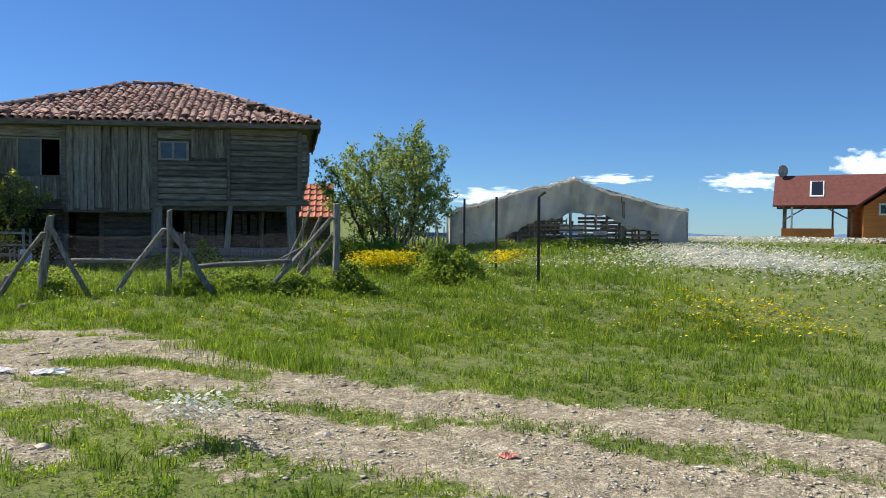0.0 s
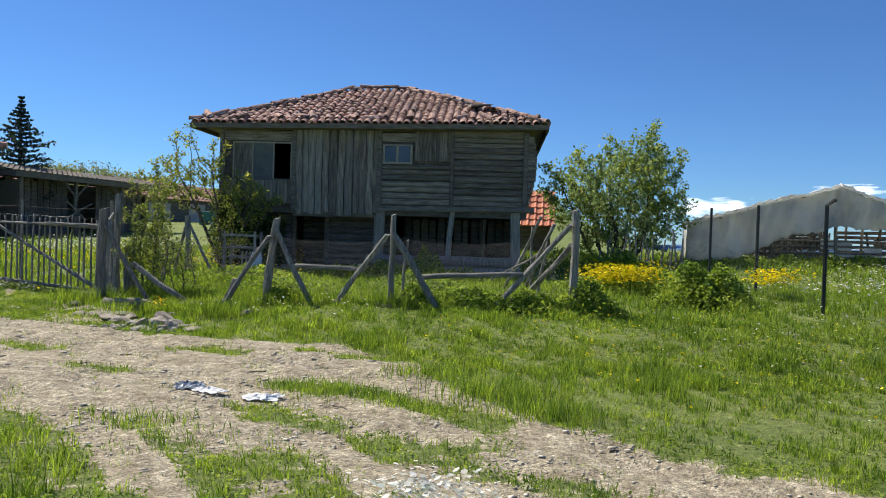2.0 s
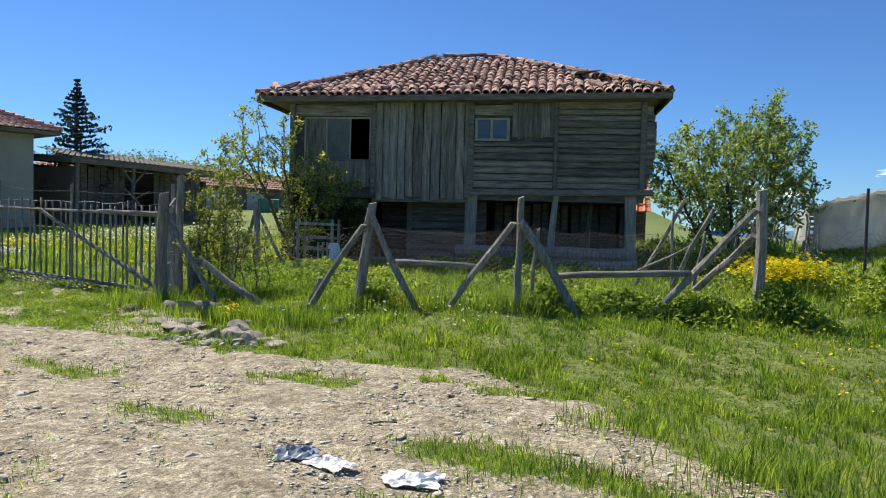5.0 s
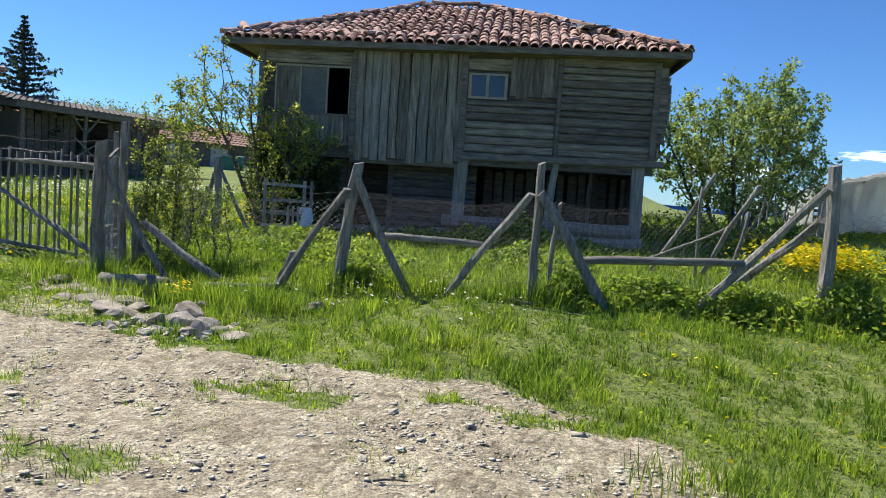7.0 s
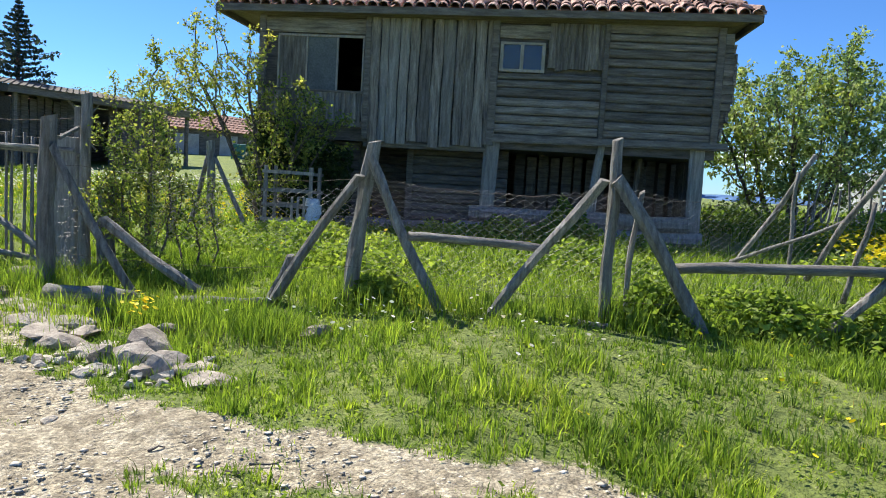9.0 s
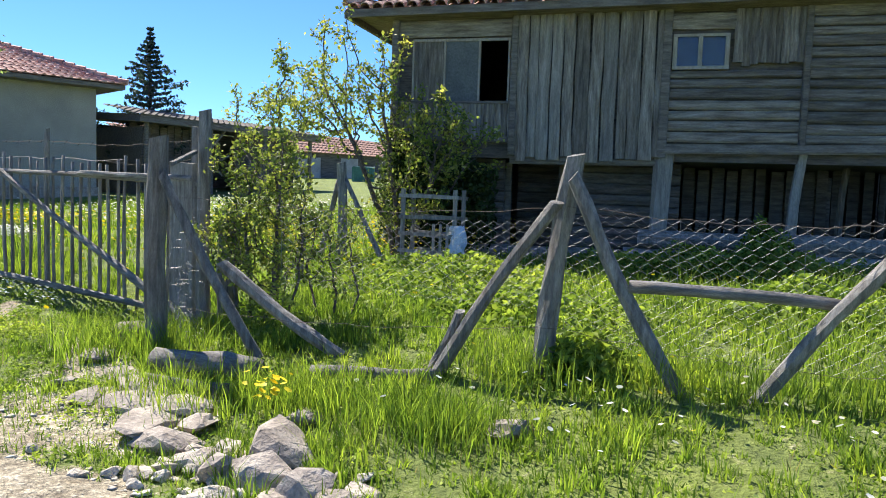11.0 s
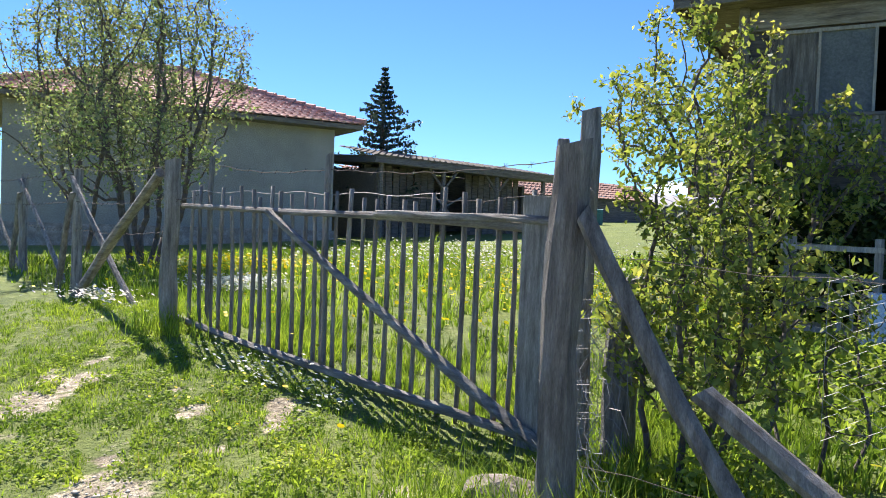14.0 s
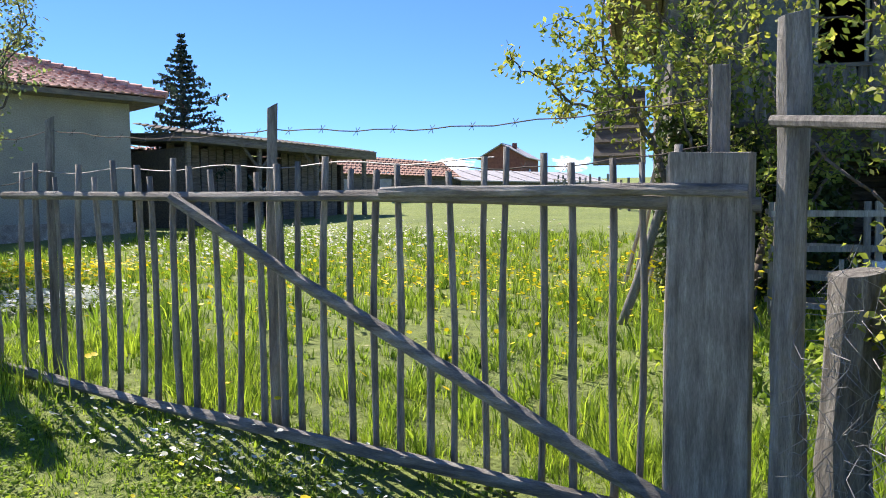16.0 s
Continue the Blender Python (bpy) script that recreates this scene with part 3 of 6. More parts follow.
for p, q in ((EL, ER), (ER, BR), (EL, BL)):
    rail_between("fascia", (p[0], p[1], p[2] - 0.065), (q[0], q[1], q[2] - 0.065), 0.05, 0.12, M_BEAM, house)


def tile_shape():
    """One tapered barrel tile, lower end at the origin, running along y."""
    b = Build()
    vs, fs = [], []
    n = 6
    for y, r in ((0, 0.098), (0.42, 0.078)):
        for rr in (r, r - 0.016):
            for k in range(n):
                a = 3.14159 * k / (n - 1)
                vs.append((-math.cos(a) * rr, y, math.sin(a) * rr * 0.92 - 0.02))
    for k in range(n - 1):
        fs += [(k, k + 1, 2 * n + k + 1, 2 * n + k), (n + k, 3 * n + k, 3 * n + k + 1, n + k + 1), (k, n + k, n + k + 1, k + 1)]
    fs += [(0, 2 * n, 3 * n, n), (n - 1, 2 * n - 1, 4 * n - 1, 3 * n - 1)]
    return b.add(vs, fs)


TILE_MESH = tile_shape().mesh("barrel_tile", M_TILE, False)
TILE_V = [Vector(v.co) for v in TILE_MESH.vertices]
TILE_F = [tuple(p.vertices) for p in TILE_MESH.polygons]
rest = Build()
TILE_PLACES = []


def slope_tiles(e0, e1, t0, t1, step=0.205, pitch=0.30):
    """Tiles in columns over one slope between the eave e0-e1 and the ridge t0-t1."""
    e0, e1, t0, t1 = (Vector(p) for p in (e0, e1, t0, t1))
    along = (e1 - e0).normalized()
    width = (e1 - e0).length
    nrm = along.cross(t0 - e0).normalized()
    up = nrm.cross(along).normalized()
    rise = (t0 - e0).dot(up)
    s0, s1 = (t0 - e0).dot(along), (t1 - e0).dot(along)
    base = Matrix((along, up, nrm)).transposed().to_4x4()
    c = step / 2
    while c < width:
        room = rise * min(1.0, c / s0 if s0 > 0 else 1, (width - c) / (width - s1) if width > s1 else 1)
        h = -0.04 + random.uniform(-0.03, 0.02)
        while h < room - 0.08:
            sag = -0.03 * math.sin(c * 1.1) * math.sin(h)
            p = e0 + along * (c + random.uniform(-0.018, 0.018)) + up * (h + random.uniform(-0.03, 0.03)) + nrm * (0.03 + sag + random.uniform(0, 0.012))
            m = Matrix.Translation(p) @ base @ pose(0, 0, 0, -3 + random.uniform(-2.5, 2.5), random.uniform(-4, 4), random.uniform(-4, 4))
            yield m
            h += pitch + random.uniform(-0.03, 0.03)
        c += step


FRONT = list(slope_tiles(EL, ER, RL, RR))
# a few loose tiles along the eave and round the torn corner
for _ in range(34):
    q = random.random()
    FRONT.append(Matrix.Translation(Vector(EL).lerp(Vector(ER), q) + Vector((0, 0.12 + random.uniform(0, 0.25), 0.14 + random.uniform(0, 0.05)))) @ pose(0, 0, 0, 22 + random.uniform(-14, 8), random.uniform(-25, 25), random.uniform(-55, 55)))
for _ in range(6):
    q = random.uniform(0.12, 0.36)
    FRONT.append(Matrix.Translation(Vector(ER).lerp(Vector(RR), q) + Vector((random.uniform(-0.35, 0.1), random.uniform(-0.3, 0.1), 0.03 + random.uniform(0, 0.04)))) @ pose(0, 0, 0, random.uniform(5, 22), random.uniform(-20, 20), random.uniform(-45, 45)))
# hip and ridge tiles
for p, q in ((EL, RL), (ER, RR), (RL, RR)):
    p, q = Vector(p), Vector(q)
    d = q - p
    n = int(d.length / 0.33)
    turn = d.to_track_quat("Y", "Z").to_matrix().to_4x4()
    for k in range(n):
        FRONT.append(Matrix.Translation(p + d * (k / n) + Vector((random.uniform(-0.03, 0.03), 0, 0.075 + random.uniform(-0.01, 0.03)))) @ turn @ pose(0, 0, 0, random.uniform(-5, 7), random.uniform(-9, 9), random.uniform(-10, 10)))
OTHER = list(slope_tiles(BL, EL, RL, RL)) + list(slope_tiles(ER, BR, RR, RR))
for m in FRONT[300:] + OTHER:
    rest.add([m @ v for v in TILE_V], TILE_F)
tagged(part("roof_tiles", rest, M_TILE_ISL, roof), kind="stuff")
# dark torn hole near the corner of the roof
hole_c = Vector(ER).lerp(Vector(RR), 0.40)
part("torn_felt", Build().box((0.62, 0.4, 0.05), Matrix.Translation(hole_c + Vector((-0.15, -0.1, 0.12))) @ pose(0, 0, 0, 12, -4, 10), 0, 0.05), M_BEAM, roof, "dark torn patch of felt")
# ---- fences and gate ----
M_WIRE, _nt, _b = blank("dull_steel_wire", 0.6, 0.5)
_b.inputs["Base Color"].default_value = (0.27, 0.265, 0.26, 1)
M_BARB = surface("rusted_barbed_wire", [(0.3, (0.05, 0.04, 0.035)), (0.7, (0.12, 0.09, 0.07))], 20, 0.85)
M_BLACK = surface("black_painted_steel", [(0.3, (0.012, 0.012, 0.013)), (0.7, (0.03, 0.03, 0.032))], 9, 0.55, None, 60, 0.2, 0.003)
M_NET = surface("dark_green_netting_wire", [(0.3, (0.03, 0.05, 0.04)), (0.7, (0.05, 0.08, 0.06))], 9, 0.6, None, 60, 0.0)


def braced_post(foot, top, r, braces, label, group="braced fence posts"):
    """A split post with leaning braces, each a part."""
    fx, fy, fz = foot
    t = thing("fence_post", label, "fence post", foot, 0, group)
    part("post", Build().pole((0, 0, -0.25), Vector(top) - Vector(foot), r, r * 0.85, 9, 10, 0.02, 0.16, 0.02), M_POLE, t)
    for p, q, br in braces:
        part("brace", Build().pole(Vector(p) - Vector(foot), Vector(q) - Vector(foot), br * 0.86, br * 0.74, 8, 9, 0.025, 0.14, 0.02), M_POLE, t)
    return t


braced_post((-7.12, 13.3, 0.28), (-6.96, 13.36, 1.72), 0.072,
            [((-7.82, 13.12, 0.16), (-7.02, 13.24, 1.42), 0.056), ((-6.15, 13.28, 0.16), (-6.93, 13.24, 1.58), 0.06), ((-7.9, 13.2, 0.16), (-7.66, 13.22, 0.66), 0.045)],
            "weathered grey split post with two leaning braces")
braced_post((-4.88, 13.4, 0.28), (-4.87, 13.42, 1.83), 0.052,
            [((-5.9, 13.28, 0.2), (-4.94, 13.34, 1.5), 0.055), ((-4.02, 13.4, 0.2), (-4.84, 13.34, 1.52), 0.07), ((-4.72, 13.55, 0.2), (-4.66, 13.55, 1.42), 0.03)],
            "weathered grey fence post with crossed leaning braces")
braced_post((-1.98, 13.75, 0.34), (-1.96, 13.85, 1.98), 0.07,
            [((-3.34, 13.62, 0.22), (-2.02, 13.76, 1.74), 0.055), ((-2.78, 14.5, 0.6), (-2.02, 13.95, 1.42), 0.06)],
            "tall weathered post with one long sloping brace")
braced_post((-10.08, 12.86, 0.16), (-10.04, 12.84, 1.8), 0.085,
            [((-9.18, 13.0, 0.18), (-9.98, 12.82, 1.52), 0.05), ((-8.62, 13.25, 0.22), (-9.55, 13.0, 0.86), 0.06)],
            "thick split gate-side post with leaning braces", "gate posts")
# rails and fallen logs
for name, p, q, r, label in (("fence_rail", (-6.55, 13.26, 0.92), (-5.35, 13.38, 0.90), 0.04, "grey pole rail resting on the fence braces"),
                             ("fence_rail", (-4.4, 13.5, 0.82), (-2.75, 13.7, 0.92), 0.045, "grey pole rail resting on the fence braces"),
                             ("fallen_log", (-9.75, 12.55, gz(-9.75, 12.55) + 0.04), (-8.95, 12.72, gz(-8.95, 12.72) + 0.04), 0.1, "thick grey log lying in the grass"),
                             ("fallen_log", (-8.6, 12.85, gz(-8.6, 12.85) + 0.02), (-7.75, 13.05, gz(-7.75, 13.05) + 0.03), 0.05, "grey log lying in the grass"),
                             ("fallen_log", (-9.6, 12.3, gz(-9.6, 12.3) + 0.02), (-8.9, 12.4, gz(-8.9, 12.4) + 0.02), 0.055, "short grey log lying in the grass"),
                             ("fallen_log", (-5.1, 13.3, gz(-5.1, 13.3) + 0.02), (-4.8, 13.25, gz(-4.8, 13.25) + 0.02), 0.03, "short stick at the foot of a post")):
    solid(name, Build().pole(p, q, r, r * 0.9, 9, 8, 0.02, 0.1), M_RAIL, label, "log" if "log" in name else "fence rail", smooth=True)


def hex_wire(p, q, z0, z1, name, label, cell=0.046, r=0.0012, sag=0.05, material=None):
    """Chicken wire from p to q between two heights, sagging and wavy; one mesh of many wires."""
    p, q = Vector(p), Vector(q)
    d = q - p
    n = int(d.length / cell)
    rows = int((z1 - z0) / (cell * 0.85))
    side = Vector((-d.y, d.x, 0)).normalized()
    b = Build()
    for k in range(rows + 1):
        pts = []
        for i in range(n + 1):
            t = i / n
            z = z0 + (z1 - z0) * k / rows + (0.3 if (i + k) % 2 else -0.3) * cell
            drop = sag * math.sin(t * 3.1416) * (k / rows) + 0.02 * math.sin(t * 17 + k * 0.4) * (k / rows)
            pts.append(p + d * t + side * (0.03 * math.sin(t * 11 + k * 0.35)) + Vector((0, 0, z - drop)))
        b.line(pts, r, 3)
    for i in (0, n // 3, 2 * n // 3, n):
        t = i / n
        b.line([p + d * t + Vector((0, 0, z0)), p + d * t + Vector((0, 0, z1 - sag * math.sin(t * 3.14)))], r, 3)
    return solid(name, b, material or M_WIRE, label, "wire mesh", kind="stuff")


hex_wire((-7.0, 13.42, 0), (-4.9, 13.48, 0), 0.5, 1.38, "chicken_wire", "sagging rusty chicken wire stretched between fence posts")
hex_wire((-4.9, 13.48, 0), (-3.0, 15.2, 0), 0.5, 1.42, "chicken_wire", "sagging rusty chicken wire stretched between fence posts")
hex_wire((-9.2, 13.26, 0), (-7.05, 13.42, 0), 0.72, 1.34, "chicken_wire", "sagging rusty chicken wire stretched between fence posts", sag=0.12)
tangle = Build()
for k in range(70):
    q, z0, ph = random.random(), random.uniform(0.25, 1.3), random.uniform(0, 6)
    p = Vector((-10.52, 13.82, 0)).lerp(Vector((-10.08, 13.05, 0)), q)
    tangle.line([p + Vector((0.05 * math.sin(i * 1.3 + ph) + 0.02 * i * math.cos(ph), 0.06 * math.sin(i * 0.9 + ph), z0 - 0.045 * i + 0.03 * math.sin(i * 2.1 + ph))) for i in range(12)], 0.0014, 3)
solid("wire_tangle", tangle, M_WIRE, "crumpled bundle of chicken wire between two gate posts", "wire mesh", kind="stuff")
hex_wire((-3.0, 15.2, 0), (-2.0, 13.95, 0), 0.5, 1.3, "chicken_wire", "slack chicken wire beside leaning posts", cell=0.07)
for k, (p, q) in enumerate((((-7.0, 13.3, 1.40), (-4.9, 13.36, 1.38)), ((-4.9, 13.36, 1.40), (-3.0, 15.2, 1.42)), ((-10.0, 12.95, 1.35), (-7.0, 13.3, 1.38)), ((-10.0, 12.9, 0.5), (-7.0, 13.26, 0.62)), ((-7.0, 13.26, 0.62), (-4.9, 13.3, 0.55)), ((-4.9, 13.3, 0.55), (-2.0, 13.7, 0.7)), ((-7.0, 13.26, 0.36), (-4.9, 13.3, 0.38)))):
    p, q = Vector(p), Vector(q)
    pts = [p.lerp(q, i / 14) - Vector((0, 0, 0.06 * math.sin(i / 14 * 3.14) + 0.01 * math.sin(i * 2.1 + k))) for i in range(15)]
    solid("fence_wire", Build().line(pts, 0.0018, 3), M_BARB, "thin slack wire strung between fence posts", "wire")
# leaning posts of the cross fence behind
for p, q, r in (((-3.75, 17.3, 0.45), (-2.95, 16.8, 1.95), 0.05), ((-3.1, 16.8, 0.45), (-3.12, 16.8, 1.75), 0.035), ((-3.05, 15.9, 0.6), (-2.5, 15.4, 1.78), 0.05), ((-2.78, 15.4, 0.45), (-2.6, 15.3, 1.45), 0.04), ((-3.8, 16.2, 0.7), (-2.7, 15.6, 1.3), 0.03)):
    solid("leaning_post", Build().pole(p, q, r * 0.72, r * 0.58, 8, 7, 0.03, 0.1), M_POLE, "grey pole leaning in the cross fence", "fence post", "cross fence poles", smooth=True)

# black steel posts with netting towards the plastic-covered barn
BLACKS = ((1.92, 15.15, 0.3), (1.32, 18.7, 0.0), (0.62, 22.1, 0.0))
for x, y, hook in BLACKS:
    g = gz(x, y)
    t = thing("steel_fence_post", "thin black steel fence post standing in grass" if not hook else "black steel fence post with a bent tip", "fence post", (x, y, g), 0, "black steel fence posts")
    part("post", Build().line([(0, 0, -0.3), (0, 0, 1.78 if hook else 1.82)] + ([(0.1, 0, 1.86), (0.13, 0, 1.87)] if hook else [(0, 0, 1.84)]), 0.032, 6), M_BLACK, t)
hex_wire((1.92, 15.15, 0), (0.62, 22.1, 0), 0.6, 1.5, "green_netting", "slack dark green wire netting on black posts", 0.12, 0.0025, 0.25, M_NET)
hex_wire((0.62, 22.1, 0), (-1.6, 21.5, 0), 0.7, 1.55, "green_netting", "slack dark green wire netting on black posts", 0.12, 0.0025, 0.2, M_NET)

# the long pole gate
gate = thing("pole_gate", "long closed gate of thin weathered poles on a frame", "gate", (0, 0, 0))
GL, GR = Vector((-15.0, 13.97, 0)), Vector((-10.7, 13.92, 0))


def at_gate(t, z, dy=0.0):
    p = GL.lerp(GR, t)
    return (p.x, p.y + dy, z)


part("top_rail", Build().pole(at_gate(0, 1.545), at_gate(1.0, 1.45), 0.024, 0.029, 8, 14, 0.022, 0.12), M_RAIL, gate)
part("top_rail", Build().pole(at_gate(0.63, 1.515, -0.04), at_gate(0.99, 1.495, -0.04), 0.027, 0.024, 8, 8, 0.01, 0.15), M_RAIL, gate)
part("bottom_rail", Build().pole(at_gate(0, 0.49, -0.03), at_gate(1.0, 0.23, -0.03), 0.032, 0.034, 8, 16, 0.035, 0.2), M_RAIL, gate)
part("diagonal_brace", Build().pole(at_gate(0.338, 1.51, -0.06), at_gate(0.975, 0.2, -0.06), 0.03, 0.038, 8, 16, 0.03, 0.16), M_RAIL, gate)
for i in range(29):
    t = 0.02 + 0.935 * (i / 28) ** 0.92 + random.uniform(-0.006, 0.006)
    foot = 0.43 - 0.27 * t
    b = Build().pole(at_gate(t + random.uniform(-0.006, 0.006), foot - random.uniform(0.0, 0.08), 0.04), at_gate(t + random.uniform(-0.006, 0.006), 1.70 - 0.06 * t + random.uniform(-0.05, 0.05), 0.04), random.uniform(0.016, 0.021), random.uniform(0.014, 0.018), 6, 9, 0.014, 0.14)
    part("picket", b, M_POLE, gate, "", True)
wires = Build().line([at_gate(i / 40, 1.69 - 0.05 * i / 40 + 0.012 * math.sin(i * 0.9), 0.06) for i in range(31)], 0.003, 4)
part("top_wire", wires, M_WIRE, gate)


def single_post(name, foot, top, r, label, cat="fence post", group="", square=None):
    if square:
        h = Vector(top).z - foot[2] + 0.3
        m = Matrix.Translation((foot[0], foot[1], foot[2] - 0.3 + h / 2))
        return solid(name, Build().box((square[0], square[1], h), m, 0.012, 0.008), M_POLE, label, cat, group)
    return solid(name, Build().pole((foot[0], foot[1], foot[2] - 0.3), top, r, r * 0.88, 9, 10, 0.02, 0.14, 0.015), M_POLE, label, cat, group)


single_post("plank_post", (-10.88, 13.93, 0.2), (-10.88, 13.93, 1.64), 0, "broad dark plank post at the gate's end", "gate post", square=(0.31, 0.09))
single_post("round_post", (-10.6, 13.9, 0.2), (-10.6, 13.9, 2.12), 0.062, "tall round grey post beside the gate", "gate post")
single_post("plank_stake", (-10.86, 14.03, 0.2), (-10.86, 14.03, 1.98), 0, "thin grey plank stake behind the gate post", "gate post", square=(0.075, 0.03))
single_post("stump_post", (-10.4, 14.0, 0.2), (-10.38, 14.0, 1.2), 0.1, "short broken thick post in weeds", "gate post")
single_post("gate_post", (-15.1, 13.9, 0.38), (-15.08, 13.9, 1.98), 0.085, "thick grey gate post under barbed wire", "gate post")
single_post("wire_stake", (-13.03, 14.08, 0.25), (-13.03, 14.08, 1.98), 0.03, "thin grey stake carrying barbed wire", "fence post")
single_post("wire_stake", (-14.72, 14.1, 0.35), (-14.74, 14.1, 2.02), 0.026, "thin grey stake carrying barbed wire", "fence post")
single_post("inner_post", (-11.53, 17.5, 0.35), (-11.53, 17.46, 1.8), 0.075, "grey post of the inner fence", "fence post")
for p, q, r in (((-12.0, 17.6, 0.35), (-11.6, 17.5, 1.55), 0.045), ((-10.85, 17.55, 0.4), (-11.5, 17.5, 1.6), 0.04), ((-11.05, 15.9, 0.3), (-10.9, 15.8, 1.1), 0.05)):
    solid("inner_brace", Build().pole(p, q, r, r * 0.8, 8, 7, 0.02), M_POLE, "grey leaning brace of the inner fence", "fence post", smooth=True)
solid("cross_bar", Build().pole((-10.66, 13.84, 1.74), (-10.03, 12.95, 1.6), 0.022, 0.02, 8, 8, 0.0), M_POLE, "pale pole tied between two posts", "fence rail")

# fence going on past the gate: crossed stakes
for x0 in (-18.45, -21.6, -24.6):
    y0 = 13.95 + (-15.2 - x0) * 0.15
    g = gz(x0, y0)
    braced_post((x0, y0, g), (x0 - 0.02, y0, g + 1.6), 0.07, [((x0 - 0.7, y0 + 0.05, g - 0.05), (x0 + 0.02, y0 - 0.08, g + 1.3), 0.055), ((x0 + 1.75, y0 - 0.06, g - 0.05), (x0 + 0.04, y0 - 0.1, g + 1.5), 0.045)], "grey fence post with crossed leaning stakes", "stake fence posts")
solid("leaning_stake", Build().pole((-18.2, 14.3, 0.35), (-15.2, 13.83, 1.86), 0.06, 0.05, 8, 9, 0.02), M_RAIL, "grey pole leaning against the gate post", "fence post")


def barbed(points, label="slack barbed wire strung above the fence"):
    b = Build()
    pts = []
    for p, q in zip(points, points[1:]):
        p, q = Vector(p), Vector(q)
        n = max(4, int((q - p).length / 0.1))
        for i in range(n):
            t = i / n
            pts.append(p.lerp(q, t) - Vector((0, 0, 0.05 * math.sin(t * 3.14) + 0.006 * math.sin(i * 1.7))))
    pts.append(Vector(points[-1]))
    b.line(pts, 0.0028, 4)
    for p in pts[::2]:
        for s in (1, -1):
            b.line([p - Vector((0.012 * s, 0.012, 0.02)), p + Vector((0.012 * s, 0.012, 0.02))], 0.0016, 3)
    return solid("barbed_wire", b, M_BARB, label, "wire")


barbed([(-24.6, 15.3, 2.0), (-18.45, 14.4, 2.02), (-15.08, 13.9, 1.93), (-14.74, 14.1, 1.95), (-13.03, 14.08, 1.86), (-10.88, 14.03, 1.86)])
barbed([(-24.6, 15.3, 1.6), (-18.45, 14.4, 1.6), (-15.1, 13.85, 1.62), (-14.74, 14.1, 1.72)])
barbed([(-21.6, 14.9, 1.25), (-18.45, 14.4, 1.25), (-15.1, 13.85, 1.3)])
barbed([(-12.3, 14.2, 1.66), (-10.88, 14.03, 1.68)])
# ---- neighbouring buildings ----
M_PLASTER = surface("grey_render", [(0.3, (0.32, 0.31, 0.265)), (0.7, (0.42, 0.405, 0.35))], 1.2, 0.9, None, 30, 0.3, 0.006)
M_REDTILE = surface("red_roof_tile", [(0.3, (0.36, 0.16, 0.115)), (0.5, (0.52, 0.28, 0.215)), (0.7, (0.66, 0.46, 0.38))], 3, 0.85, None, 30, 0.3, 0.006, 0.15, island=True)
M_ORANGETILE = surface("orange_roof_tile", [(0.3, (0.50, 0.15, 0.075)), (0.7, (0.66, 0.25, 0.14))], 3, 0.8, None, 30, 0.3, 0.006, 0.15, island=True)
M_SALMON = surface("faded_salmon_tile", [(0.3, (0.29, 0.15, 0.11)), (0.7, (0.44, 0.27, 0.205))], 3, 0.9, None, 30, 0.3, 0.006, 0.15, island=True)
M_BRICK = surface("dark_red_brick", [(0.3, (0.20, 0.07, 0.05)), (0.7, (0.32, 0.12, 0.085))], 4, 0.9, None, 40, 0.4, 0.006)
M_METAL = surface("grey_sheet_roof", [(0.3, (0.34, 0.32, 0.31)), (0.7, (0.5, 0.48, 0.47))], 2, 0.6, None, 30, 0.2, 0.004)
M_ORANGE = surface("orange_painted_boards", [(0.3, (0.52, 0.15, 0.028)), (0.7, (0.68, 0.23, 0.05))], 2, 0.6, (0.5, 5, 5), 30, 0.3, 0.004)
M_MAROON = surface("maroon_shingles", [(0.3, (0.13, 0.04, 0.032)), (0.7, (0.2, 0.065, 0.05))], 5, 0.85, None, 40, 0.5, 0.006)
M_WHITE = surface("white_paint", [(0.3, (0.7, 0.7, 0.68)), (0.7, (0.82, 0.82, 0.8))], 4, 0.6, None, 40, 0.1, 0.003)
M_DARKGLASS, _nt, _b = blank("dark_window_glass", 0.06)
_b.inputs["Base Color"].default_value = (0.02, 0.025, 0.035, 1)


def tiled_slope(name, corners, material, parent, step=0.26, pitch=0.36, label=""):
    """A slope of wavy tile courses; corners are eave left, eave right, top right, top left."""
    a, b, c, d = (Vector(p) for p in corners)
    rows = max(3, int(((d + c) / 2 - (a + b) / 2).length / pitch))
    nrm = (b - a).cross(d - a).normalized()
    mb = Build()
    for r in range(rows):
        t0, t1 = r / rows, (r + 1) / rows
        l0, r0, l1, r1 = a.lerp(d, t0), b.lerp(c, t0), a.lerp(d, t1), b.lerp(c, t1)
        cols = max(2, int((r0 - l0).length / step))
        vs, fs = [], []
        for k in range(cols * 4 + 1):
            t = k / (cols * 4)
            h = 0.045 * max(0.0, math.sin(k * 1.5708))
            p0, p1 = l0.lerp(r0, t), l1.lerp(r1, t)
            vs += [p0 + nrm * 0.02, p0 + nrm * (0.05 + h), p1 + nrm * (0.01 + h)]
        for k in range(cols * 4):
            i = k * 3
            fs += [(i, i + 3, i + 4, i + 1), (i + 1, i + 4, i + 5, i + 2)]
        mb.add(vs, fs)
    return tagged(part(name, mb, material, parent), label, kind="stuff")


# rendered house with a hipped tile roof
n_house = thing("rendered_house", "plain grey rendered house with red tile hipped roof", "house", (-27.6, 26.4, 0), 251.2)
